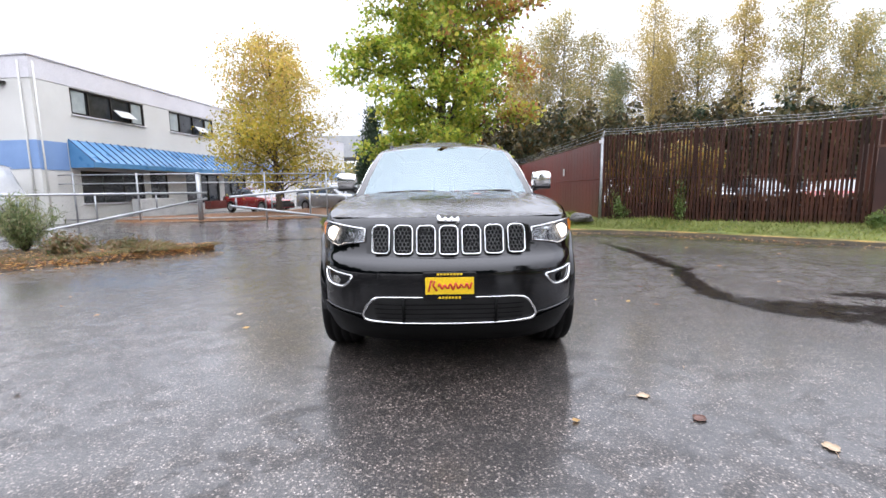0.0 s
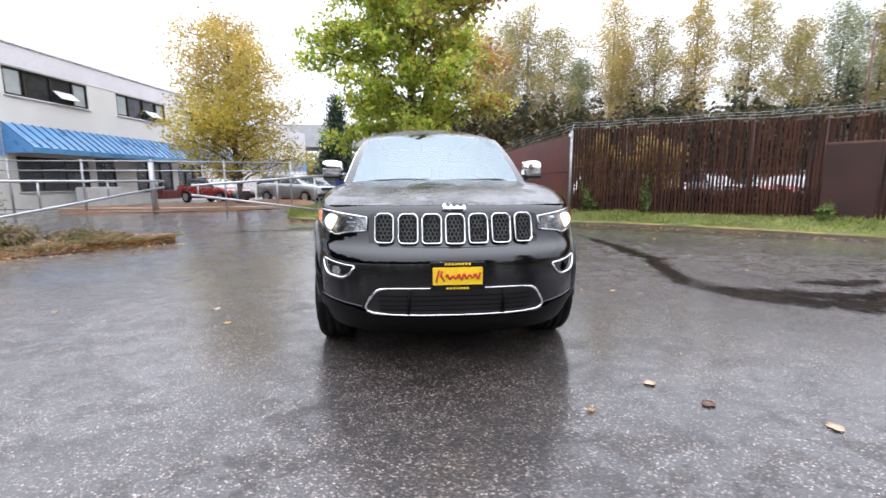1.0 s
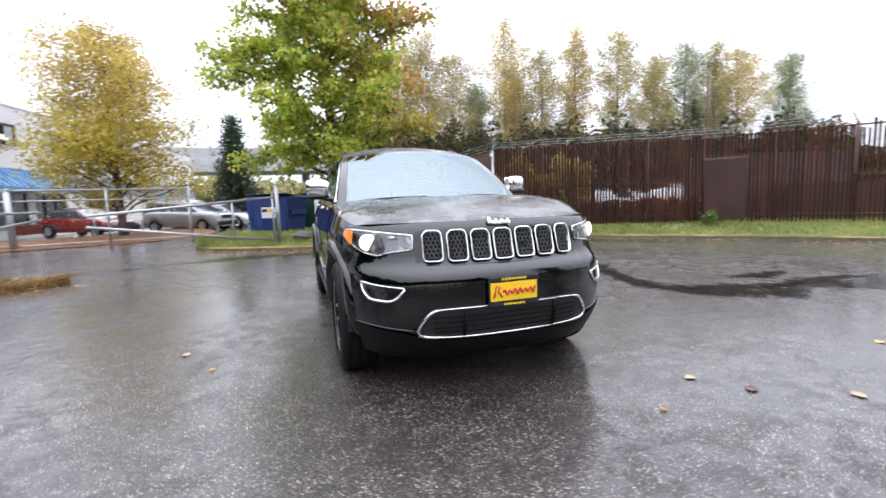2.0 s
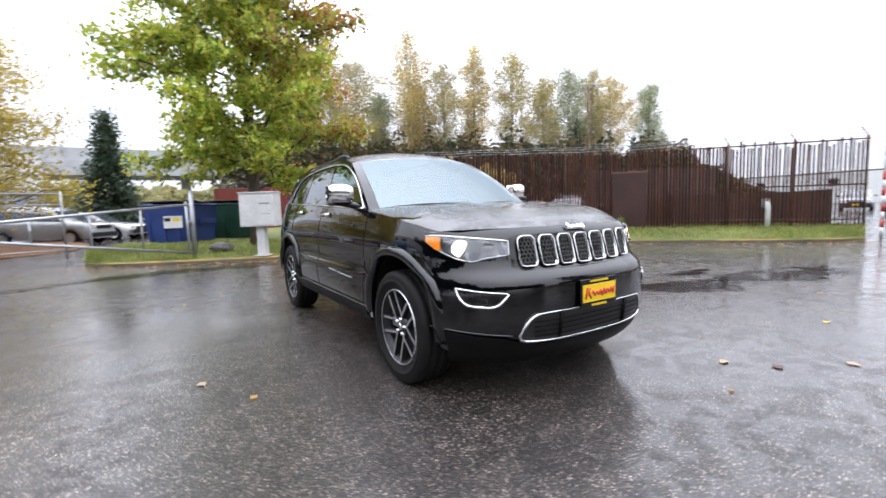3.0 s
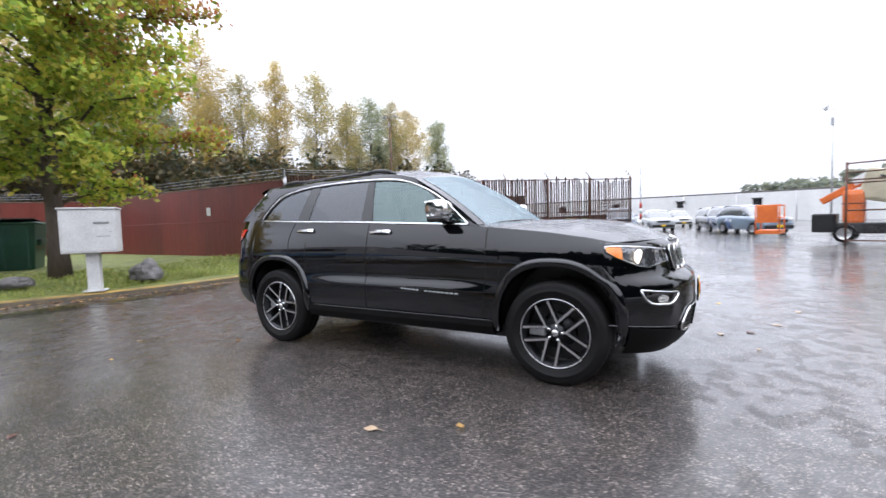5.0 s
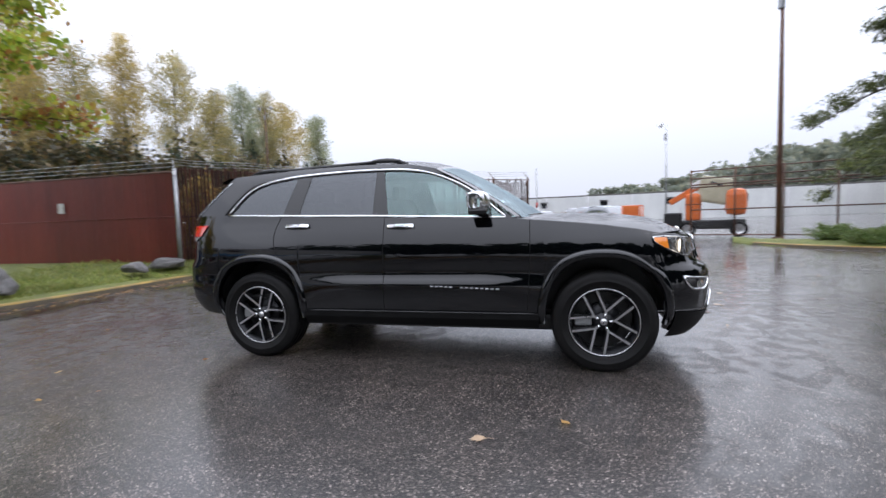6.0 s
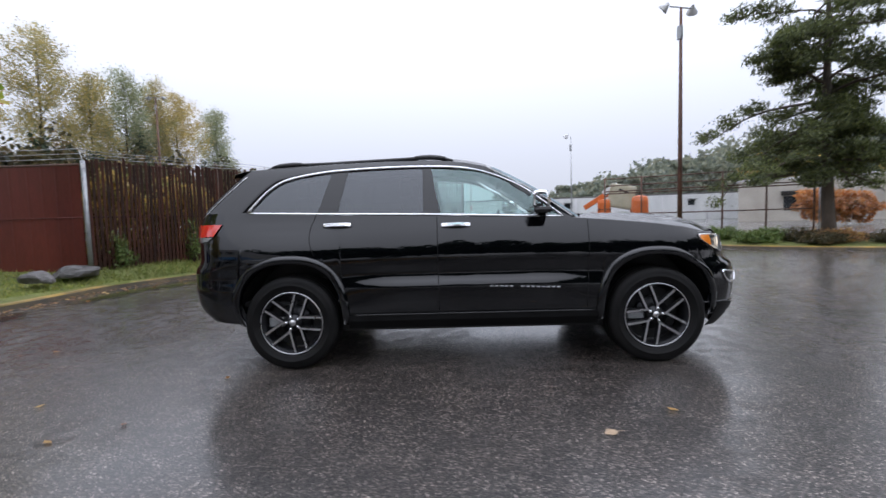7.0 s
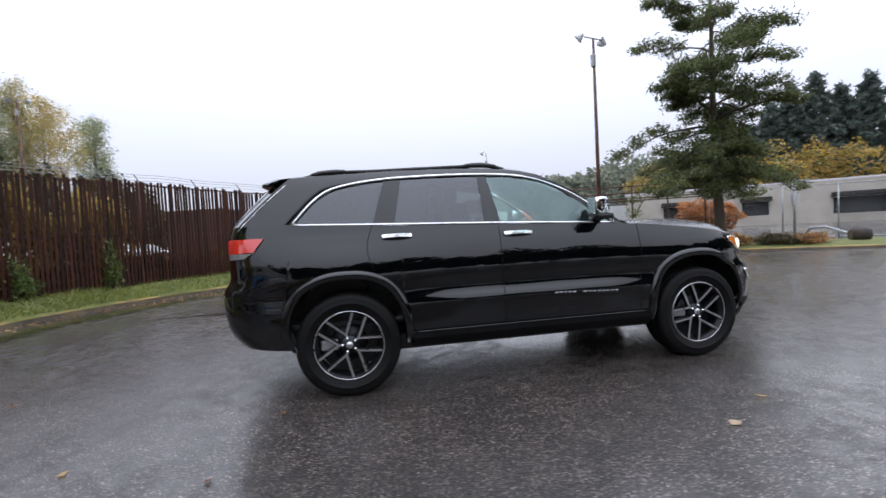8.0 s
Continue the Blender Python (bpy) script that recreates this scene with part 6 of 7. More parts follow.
# ---- two-storey building ----
STUCCO = grained("cream_stucco", (0.66, 0.65, 0.61), (0.72, 0.71, 0.67), 0.8, 90, 0.8, 0.03)
PARAPET = grained("grey_lilac_band", (0.66, 0.64, 0.66), (0.74, 0.72, 0.74), 1, 30, 0.8, 0.15)
BLUE_BAND = grained("blue_wall_band", (0.19, 0.31, 0.55), (0.24, 0.37, 0.62), 1, 90, 0.7, 0.03)
AWNING = grained("blue_metal_awning", (0.08, 0.22, 0.42), (0.12, 0.3, 0.52), 1.5, 40, 0.3, 0.05)
SEAM = grained("dark_blue_seam", (0.02, 0.06, 0.15), (0.03, 0.09, 0.2), 2, 40, 0.4, 0)
DARK_GLASS = grained("dark_window_glass", (0.02, 0.022, 0.025), (0.05, 0.055, 0.06), 2, 20, 0.06, 0)
FRAME_DARK = grained("bronze_window_metal", (0.02, 0.018, 0.016), (0.045, 0.04, 0.035), 4, 60, 0.4, 0.1, metallic=0.5)

BLIND = grained("grey_green_blind", (0.3, 0.34, 0.33), (0.42, 0.46, 0.45), 3, 60, 0.5, 0.05)
ORIGIN = (-15.65, 12.69)
ANG = 90 - math.degrees(math.atan2(0.143, 1))
LEN, DEP, H = 34.0, 26.0, 6.5
EAVE = H - 0.84
hall = thing("office_building", "cream two-storey office building with a blue band and blue awning", "building", (*ORIGIN, 0), ANG)
# local x runs along the long front, local -y looks to the lot; the end wall stands at local x 0


def wall_with_holes(length, height, thick, holes):
    """A wall in the plane y = 0 with openings (x0, x1, z0, z1) cut through."""
    xs = sorted({0, length, *[h[0] for h in holes], *[h[1] for h in holes]})
    zs = sorted({0, height, *[h[2] for h in holes], *[h[3] for h in holes]})
    bm = bmesh.new()
    for x0, x1 in zip(xs, xs[1:]):
        for z0, z1 in zip(zs, zs[1:]):
            cx, cz = (x0 + x1) / 2, (z0 + z1) / 2
            if any(h[0] < cx < h[1] and h[2] < cz < h[3] for h in holes):
                continue
            block(bm, (x1 - x0, thick, z1 - z0), (cx, thick / 2, cz), 0)
    bmesh.ops.remove_doubles(bm, verts=bm.verts, dist=0.001)
    return bm


UPPER = [(1.55, 5.4, 4.55, 5.63), (7.13, 10.8, 4.55, 5.63), (12.7, 16.4, 4.55, 5.63), (18.3, 22.0, 4.55, 5.63)]
SHOP = [(1.63, 5.0, 0.8, 2.2), (5.4, 6.6, 0.05, 2.3), (8.0, 11.0, 0.6, 2.3), (11.5, 14.0, 0.6, 2.3), (16.0, 19.5, 0.6, 2.3)]
part("front_wall", wall_with_holes(LEN, EAVE, 0.3, UPPER + SHOP), STUCCO, hall, "cream stucco front wall")
part("end_wall", box((0.3, DEP, EAVE), (0.148, DEP / 2 + 0.3, EAVE / 2), 0), STUCCO, hall)
part("back_wall", box((LEN, 0.3, EAVE), (LEN / 2, DEP + 0.45, EAVE / 2), 0), STUCCO, hall)
part("parapet", box((LEN + 0.04, DEP + 0.5, 0.83), (LEN / 2, DEP / 2 + 0.23, H - 0.42), 0.02), PARAPET, hall, "pale lilac-grey parapet band")
part("coping", box((LEN + 0.12, DEP + 0.6, 0.08), (LEN / 2, DEP / 2 + 0.23, H + 0.03), 0.02), PARAPET, hall)
part("blue_band", box((1.16, 0.02, 1.14), (0.58, -0.011, 2.75), 0.004), BLUE_BAND, hall)
part("blue_band", box((LEN - 12.5, 0.02, 1.0), (12.5 + (LEN - 12.5) / 2, -0.011, 2.82), 0.004), BLUE_BAND, hall)
part("blue_band", box((0.02, DEP, 1.12), (-0.013, DEP / 2, 2.78), 0.004), BLUE_BAND, hall)
part("downpipe", tubes_mesh("downpipe", [([(0.14, -0.04, 0), (0.14, -0.04, H - 0.2)], 0.035, 8, False)]), STUCCO, hall)
part("downpipe", tubes_mesh("downpipe", [([(-0.05, 0.4, 0), (-0.05, 0.4, H - 0.2)], 0.035, 8, False)]), STUCCO, hall)
part("flood_lamp", box((0.2, 0.3, 0.12), (-0.1, 1.2, H - 1.0), 0.03), FRAME_DARK, hall)
part("ceiling_slab", box((LEN - 0.7, DEP - 0.5, 0.2), (LEN / 2, DEP / 2 + 0.3, 3.4), 0), STUCCO, hall)
part("inner_wall", box((LEN - 0.7, 0.1, H - 1.1), (LEN / 2, 3.4, (H - 1.1) / 2), 0), STUCCO, hall)


def building_window(x0, x1, z0, z1, mullions, open_sash=None):
    w = part("window", merge_meshes("window", [raw("p", [(a, 0.1, b) for a, b in ((x0, z0), (x1, z0), (x1, z1), (x0, z1))], [(0, 1, 2, 3)], False)]), DARK_GLASS, hall, "dark glazed window")
    bm = bmesh.new()
    for a, b, c, d in ((x0, x1, z0, z0 + 0.06), (x0, x1, z1 - 0.06, z1)):
        block(bm, (b - a, 0.1, d - c), ((a + b) / 2, 0.06, (c + d) / 2), 0)
    for x in [x0 + 0.03, x1 - 0.03] + [x0 + (x1 - x0) * m for m in mullions]:
        block(bm, (0.06, 0.09, z1 - z0 - 0.12), (x, 0.06, (z0 + z1) / 2), 0)
    part("window_frame", bm, FRAME_DARK, w)
    part("window_sill", box((x1 - x0 + 0.1, 0.16, 0.05), ((x0 + x1) / 2, -0.0, z0 - 0.028), 0.008), PARAPET, w)
    if open_sash:
        s0, s1 = [x0 + (x1 - x0) * m for m in open_sash]
        part("open_sash", box((s1 - s0, 0.03, 0.5), ((s0 + s1) / 2, -0.18, z0 + 0.35), 0.005, Matrix.Rotation(radians(-48), 4, "X")), CREAM, w, "tilted open sash")
    return w


for i, (a, b, c, d) in enumerate(UPPER):
    building_window(a, b, c, d, (0.22, 0.52, 0.8), (0.54, 0.78) if i < 2 else None)
    for e in (a + 0.42, b - 0.4):
        part("blind", box((0.6, 0.02, 0.9), (e, 0.085, (c + d) / 2), 0), BLIND, hall, "grey-green drawn blind")
for a, b, c, d in SHOP:
    building_window(a, b, c, d, (0.33, 0.66) if b - a > 2 else (0.5,))
# awning: sloped sheet with standing ribs and closed ends
aw = part("awning", grid_mesh("awning", [[(x, -0.02, 3.46), (x, -1.15, 2.52), (x, -1.15, 2.3), (x, -1.12, 2.3)] for x in np.linspace(1.2, 12.4, 24)], smooth=False), AWNING, hall, "blue standing-seam metal awning")
part("awning_end", raw("awning_end", [(1.2, -0.02, 3.46), (1.2, -1.15, 2.52), (1.2, -1.15, 2.3), (1.2, -0.02, 2.3)], [(0, 1, 2, 3)], False), AWNING, aw)
for x in np.linspace(1.23, 12.37, 29):
    part("seam", tubes_mesh("seam", [([(x, -0.03, 3.48), (x, -1.16, 2.54)], 0.024, 5, False)]), SEAM, aw)
part("planter_box", box((2.2, 0.5, 0.9), (4.4, -1.0, 0.5), 0.02), CREAM, hall)
part("bench", box((1.4, 0.4, 0.45), (8.2, -1.6, 0.5), 0.02), RED_SHEET, hall, "red-brown bench")

MULCH = grained("orange_leaf_mulch", (0.07, 0.035, 0.02), (0.3, 0.14, 0.05), 5, 30, 0.85, 0.9, depth=0.03)
bed = [Vector((-13.6, 13.4)), Vector((-11.0, 13.2)), Vector((-8.5, 13.6)), Vector((-6.4, 14.6)), Vector((-5.2, 16.0)), Vector((-5.0, 20))]
bed_back = [Vector((-13.6, 15)), Vector((-12.3, 15.4)), Vector((-10.6, 17)), Vector((-9.6, 18.6)), Vector((-8.6, 20.5)), Vector((-7.5, 24))]
rows = [[(*p.lerp(q, u), 0.02 + 0.16 * math.sin(math.pi * min(u * 1.3, 0.5)) + 0.03 * noise.noise((p.x, p.y, u * 5))) for p, q in zip(ease_line(bed, 0.5), [Vector([lerp_table([(i / 5, b[j]) for i, b in enumerate(bed_back)], k / (len(ease_line(bed, 0.5)) - 1)) for j in range(2)]) for k in range(len(ease_line(bed, 0.5)))])] for u in (0, 0.05, 0.2, 0.4, 0.7, 1)]
single("mulch_bed", grid_mesh("mulch_bed", rows), MULCH, "planting bed covered with orange leaf mulch", "planting bed", kind="structure")

# ---- parked cars ----
car_wheel = lathe([(0.1, 0.2), (0.105, 0.3), (0.08, 0.33), (-0.08, 0.33), (-0.105, 0.3), (-0.1, 0.21)], 20)
car_wheel.materials.append(RUBBER)
car_rim = lathe([(-0.08, 0.0), (-0.09, 0.1), (-0.085, 0.2), (-0.1, 0.215)], 20)
car_rim.materials.append(ALLOY)
CAR_GLASS = grained("car_window_glass", (0.05, 0.06, 0.065), (0.09, 0.1, 0.11), 2, 20, 0.05, 0, coat=1, spec=1.0)
LAMP_GREY = grained("lamp_grey", (0.5,) * 3, (0.7,) * 3, 9, 60, 0.15, 0, coat=1)


def car_paint(name, c):
    return grained(name, tuple(v * 0.9 for v in c), c, 2, 50, 0.2, 0, coat=1)


PAINTS = {"white": car_paint("white_car_paint", (0.66, 0.67, 0.68)), "silver": car_paint("silver_car_paint", (0.32, 0.34, 0.36)), "blue": car_paint("blue_car_paint", (0.06, 0.1, 0.2)),
          "dark": car_paint("dark_car_paint", (0.03, 0.035, 0.045)), "red": car_paint("red_car_paint", (0.32, 0.02, 0.02)), "steel": car_paint("steel_blue_car_paint", (0.18, 0.24, 0.3))}
SHAPES = {  # length, half width, lower body top (y share, z), cabin (y share, z) front to back
    "suv": (4.6, 0.92, [(0, 0.62), (0.02, 0.86), (0.08, 0.95), (0.28, 1.06), (0.98, 1.08), (1, 0.7)], [(0.24, 1.04), (0.4, 1.6), (0.52, 1.68), (0.85, 1.66), (0.97, 1.1)]),
    "sedan": (4.6, 0.88, [(0, 0.5), (0.02, 0.7), (0.08, 0.78), (0.3, 0.92), (0.85, 0.98), (0.98, 0.94), (1, 0.6)], [(0.27, 0.9), (0.43, 1.36), (0.55, 1.43), (0.7, 1.4), (0.87, 0.97)]),
    "pickup": (5.4, 0.98, [(0, 0.7), (0.015, 1.05), (0.05, 1.14), (0.25, 1.2), (0.98, 1.22), (1, 0.75)], [(0.23, 1.18), (0.33, 1.78), (0.4, 1.86), (0.56, 1.86), (0.6, 1.2)]),
    "van": (5.3, 1.0, [(0, 0.6), (0.02, 0.95), (0.1, 1.1), (0.2, 1.2), (0.99, 1.25), (1, 0.7)], [(0.13, 1.15), (0.26, 2.05), (0.36, 2.2), (0.96, 2.2), (0.99, 1.25)]),
}
car_cache = {}


def parked(kind, colour, x, y, turn, label, plate=True):
    """A parked vehicle; its nose looks along local -y."""
    top = thing("parked_car", label, "car", (x, y, 0), turn, "parked cars")
    ln, hw, low, cab = SHAPES[kind]
    key = kind
    if key not in car_cache:
        rows = []
        for u in np.linspace(0, 1, 30):
            yy = -ln / 2 + ln * u
            zt = smooth_table(low, u)
            w = hw * (0.84 + 0.16 * min(1, min(u, 1 - u) / 0.09) ** 0.6)
            zb = 0.26
            for c in (0.19, 0.8):
                dy = abs(u - c) * ln
                if dy < 0.39:
                    zb = max(zb, 0.3 + math.sqrt(0.39 ** 2 - dy ** 2))
            rows.append([(-w * 0.9, yy, zb), (-w, yy, max(zb, 0.45)), (-w, yy, max(zb, zt - 0.22)), (-w * 0.94, yy, zt - 0.03), (-w * 0.7, yy, zt), (0, yy, zt + 0.03), (w * 0.7, yy, zt), (w * 0.94, yy, zt - 0.03), (w, yy, max(zb, zt - 0.22)), (w, yy, max(zb, 0.45)), (w * 0.9, yy, zb)])
        bodym = grid_mesh("body", rows, flip=True)
        caps = raw("cap", rows[0] + rows[-1], [tuple(range(11)), tuple(range(11, 22))[::-1]], False)
        cabr = []
        for u in np.linspace(0, 1, 14):
            us = cab[0][0] + (cab[-1][0] - cab[0][0]) * u
            zz = smooth_table(cab, us)
            zb = smooth_table(low, us) - 0.06
            w = hw * 0.93
            wt = hw * (0.93 - 0.2 * (zz - zb))
            yy = -ln / 2 + ln * us
            cabr.append([(-w, yy, zb), (-(w + wt) / 2 - 0.01, yy, (zb + zz) / 2), (-wt, yy, max(zz - 0.03, zb)), (-wt * 0.8, yy, zz), (0, yy, zz + 0.02), (wt * 0.8, yy, zz), (wt, yy, max(zz - 0.03, zb)), ((w + wt) / 2 + 0.01, yy, (zb + zz) / 2), (w, yy, zb)])
        cabm = grid_mesh("cabin", cabr, flip=True)
        lo_u, hi_u = cab[1][0], cab[-2][0]
        roofr = []
        for u in np.linspace(lo_u, hi_u, 8):
            zz = smooth_table(cab, u)
            zb = smooth_table(low, u) - 0.06
            wt = hw * (0.93 - 0.2 * (zz - zb))
            roofr.append([(q * wt, -ln / 2 + ln * u, zz + (0.006 if abs(q) < 1 else -0.022) + 0.02 * (1 - abs(q))) for q in (-1.01, -0.8, -0.4, 0, 0.4, 0.8, 1.01)])
        car_cache[key] = (merge_meshes("body", [bodym, caps]), cabm, grid_mesh("roof", roofr, flip=True))
    b, c, r = car_cache[key]
    part("body", b.copy(), PAINTS[colour], top)
    part("cabin_glass", c.copy(), CAR_GLASS if kind != "van" else (PAINTS[colour]), top)
    part("roof", r.copy(), PAINTS[colour], top)
    for sx in (-1, 1):
        for u in (0.19, 0.8):
            w = part("wheel", car_rim, None, top)
            w.matrix_basis = pose(sx * (hw - 0.1), -ln / 2 + ln * u, 0.33, 0, 0, 0 if sx < 0 else 180)
            part("tyre", car_wheel, None, w)
        part("headlamp", box((0.3, 0.06, 0.13), (sx * hw * 0.72, -ln / 2 + 0.05, smooth_table(low, 0.02) - 0.06), 0.02), LAMP_GREY, top)
        part("door_mirror", box((0.16, 0.09, 0.13), (sx * (hw + 0.06), -ln / 2 + ln * (cab[0][0] + 0.07), smooth_table(low, 0.3) + 0.1), 0.03), PAINTS[colour], top)
    part("grille", box((hw * 1.0, 0.05, 0.16), (0, -ln / 2 + 0.0, smooth_table(low, 0.02) - 0.1), 0.02), PLASTIC, top)
    part("bumper", box((hw * 1.7, 0.12, 0.2), (0, -ln / 2 + 0.02, 0.42), 0.04), PLASTIC, top)
    if kind == "van":
        part("windshield", box((hw * 1.5, 0.02, 0.8), (0, -ln / 2 + ln * 0.195 - 0.03, 1.62), 0.005, Matrix.Rotation(radians(-38), 4, "X")), DARK_GLASS, top)
        for sx in (-1, 1):
            part("cab_window", box((0.02, 0.7, 0.5), (sx * hw * 0.86, -ln / 2 + ln * 0.3, 1.6), 0.005), DARK_GLASS, top)
    if plate:
        part("yellow_plate", box((0.3, 0.02, 0.14), (0, -ln / 2 - 0.05, 0.46), 0.003), YELLOW, top)
    return top


parked("van", "white", -16.2, 9.2, 8, "white panel van parked by the office building", False)
parked("suv", "silver", -6.6, 22.3, 62, "silver sport utility car parked beyond the gate", False)
parked("sedan", "white", -5.3, 25.0, 62, "white sedan parked beyond the gate", False)
parked("sedan", "silver", -4.3, 27.8, 62, "silver sedan parked beyond the gate", False)
parked("suv", "white", -3.2, 30.6, 62, "white sport utility car parked beyond the gate", False)
parked("sedan", "blue", -2.4, 33.4, 62, "blue sedan parked beyond the gate", False)
parked("sedan", "red", -11.0, 21.8, 60, "red car parked under the yellow tree", False)
parked("sedan", "white", 45.0, 3.6, -75, "white sedan parked in the far row")
parked("suv", "silver", 36.5, 0.5, -75, "silver sport utility car parked in the far row")
parked("suv", "white", 50.0, -0.6, -75, "white sport utility car parked in the far row")
parked("sedan", "white", 49.0, -3.6, -75, "white sedan parked in the far row")
parked("suv", "dark", 34.0, -3.6, -75, "dark sport utility car parked in the far row")
parked("suv", "blue", 30.6, -4.3, -75, "blue sport utility car parked in the far row")
parked("suv", "steel", 28.2, -5.2, -62, "steel blue sport utility car parked at the row's end")
parked("sedan", "dark", 38.5, 6.5, -75, "dark sedan parked in the far row")
parked("pickup", "steel", 33.5, 3.0, -75, "steel blue pickup parked near the drive")
parked("sedan", "red", 16.5, 12.5, 118, "red sedan parked behind the slatted fence", False)
ROW = (("suv", "white"), ("sedan", "silver"), ("sedan", "white"), ("suv", "silver"), ("sedan", "white"), ("pickup", "white"), ("suv", "white"), ("sedan", "silver"), ("suv", "white"), ("sedan", "white"))
WORDS = {"suv": "sport utility car", "sedan": "sedan", "pickup": "pickup"}
for i, (kind, colour) in enumerate(ROW):
    x = 13.0 + 3.0 * i
    parked(kind, colour, x, 27.2 - 0.25 * (x - 13), -12, f"{colour} {WORDS[kind]} parked before the undergrowth", False)

# ---- warehouse, tan building, raised road ----
ROOF_EDGE = grained("brown_roof_edge", (0.08, 0.075, 0.07), (0.15, 0.14, 0.13), 1, 20, 0.7, 0.1)
WAREHOUSE = grained("pale_grey_siding", (0.62, 0.63, 0.62), (0.74, 0.75, 0.73), 0.5, 20, 0.7, 0.2, stretch=(1, 1, 0.3))
depot = thing("warehouse", "long low pale grey warehouse across the lot", "building", (82.0, 36.0, 0), -99)
part("wall", wall_with_holes(140, 4.2, 0.3, [(x, x + 1.1, 2.4, 3.3) for x in range(6, 136, 10)]), WAREHOUSE, depot)
part("roof", box((140.6, 18, 0.25), (70, 9, 4.3), 0.05), ROOF_EDGE, depot, "dark roof edge")
part("back_wall", box((140, 0.3, 4.2), (70, 17.5, 2.1), 0), WAREHOUSE, depot)
for x in range(6, 136, 10):
    w = part("window", box((1.1, 0.05, 0.9), (x + 0.55, 0.2, 2.85), 0), DARK_GLASS, depot)
    part("canopy", box((1.3, 0.4, 0.1), (x + 0.55, -0.2, 3.4), 0.02), FRAME_DARK, w)
for x in range(2, 140, 7):
    part("downpipe", tubes_mesh("downpipe", [([(x, -0.06, 0), (x, -0.06, 4.2)], 0.06, 6, False)]), PARAPET, depot)

TAN = grained("tan_block_wall", (0.42, 0.38, 0.32), (0.54, 0.5, 0.43), 0.6, 20, 0.8, 0.2)
shed = thing("tan_building", "low tan block building with dark shop windows", "building", (46.0, -32.0, 0), -128)
WIN = [(4, 6.5, 1.1, 2.6), (12, 14.5, 1.1, 2.6), (20, 24.5, 0.9, 2.6), (31, 34, 1.1, 2.6), (40, 44, 1.1, 2.6)]
part("wall", wall_with_holes(60, 4.4, 0.3, WIN), TAN, shed)
part("roof", box((60.6, 16, 0.2), (30, 8, 4.5), 0.05), PARAPET, shed)
for a, b, c, d in WIN:
    w = part("window", box((b - a, 0.05, d - c), ((a + b) / 2, 0.2, (c + d) / 2), 0), DARK_GLASS, shed)
    part("awning", box((b - a + 0.4, 0.8, 0.5), ((a + b) / 2, -0.4, d + 0.3), 0.1), FRAME_DARK, w)

CONCRETE = grained("grey_concrete", (0.36, 0.37, 0.38), (0.48, 0.49, 0.5), 0.5, 20, 0.8, 0.3)
road = thing("raised_road", "grey concrete raised road with a barrier behind the trees", "overpass", (-80, 72, 0))
part("deck", box((150, 10, 1.0), (75, 5, 7.4), 0.05), CONCRETE, road)
part("barrier", box((150, 0.4, 1.1), (75, 0.2, 8.45), 0.05), CONCRETE, road)
part("screen", box((150, 0.1, 1.6), (75, 0.6, 9.8), 0.02), CONCRETE, road)
for x in range(4, 150, 7):
    part("screen_post", box((0.3, 0.3, 2.6), (x, 0.3, 9.6), 0.02), STEEL, road)
    if x % 3 == 0:
        part("pier", tubes_mesh("pier", [([(x, 5, 0), (x, 5, 7)], 0.7, 12, False)]), CONCRETE, road)

# ---- boom lift behind the yard fence ----
ORANGE = grained("orange_machine_paint", (0.6, 0.12, 0.02), (0.75, 0.18, 0.03), 3, 60, 0.45, 0.1)
SAND = grained("sand_machine_paint", (0.42, 0.38, 0.26), (0.55, 0.5, 0.36), 3, 60, 0.5, 0.1)
lift = thing("boom_lift", "orange and sand-coloured boom lift parked behind the fence", "machine", (17.5, -8.1, 0), -18)
part("chassis", box((1.0, 2.4, 0.4), (0, 0, 0.55), 0.06), PLASTIC, lift)
part("turntable", box((0.8, 0.62, 1.3), (0, 0.75, 1.3), 0.18), ORANGE, lift, "orange engine housing")
part("counterweight", box((0.95, 0.8, 1.15), (0, -0.85, 1.5), 0.28), ORANGE, lift, "rounded orange counterweight")
part("hood_seam", box((0.82, 0.64, 0.03), (0, 0.75, 1.45), 0.004), PLASTIC, lift)
part("boom", box((0.6, 1.2, 1.15), (0, -0.05, 2.05), 0.12, Matrix.Rotation(radians(12), 4, "X")), SAND, lift, "sand-coloured folded boom")
part("boom_slot", box((0.62, 0.5, 0.1), (0, -0.15, 2.3), 0.02, Matrix.Rotation(radians(25), 4, "X")), PLASTIC, lift)
part("upper_boom", box((0.24, 1.5, 0.24), (0.0, 1.05, 1.95), 0.03, Matrix.Rotation(radians(-32), 4, "X")), ORANGE, lift, "orange boom arm")
part("boom_tip", box((0.3, 0.8, 0.28), (0.0, 0.45, 2.42), 0.03, Matrix.Rotation(radians(-32), 4, "X")), WHITE_PLASTIC, lift)
part("fuel_box", box((1.1, 0.7, 0.7), (0.0, 1.55, 0.75), 0.06), PLASTIC, lift, "dark tool box")
cage = [([(x, 2.9, z), (x, 3.7, z)], 0.03, 6, False) for x in (-0.45, 0.45) for z in (0.45, 1.0, 1.5)] + [([(x, y, 0.45), (x, y, 1.5)], 0.03, 6, False) for x in (-0.45, 0.45) for y in (2.9, 3.7)] + [([(-0.45, y, z), (0.45, y, z)], 0.03, 6, False) for y in (2.9, 3.7) for z in (0.45, 1.0, 1.5)]
basket = part("basket", tubes_mesh("basket", cage[:1]), ORANGE, lift)
for bar in cage[1:]:
    part("basket_bar", tubes_mesh("basket_bar", [bar]), ORANGE, basket)
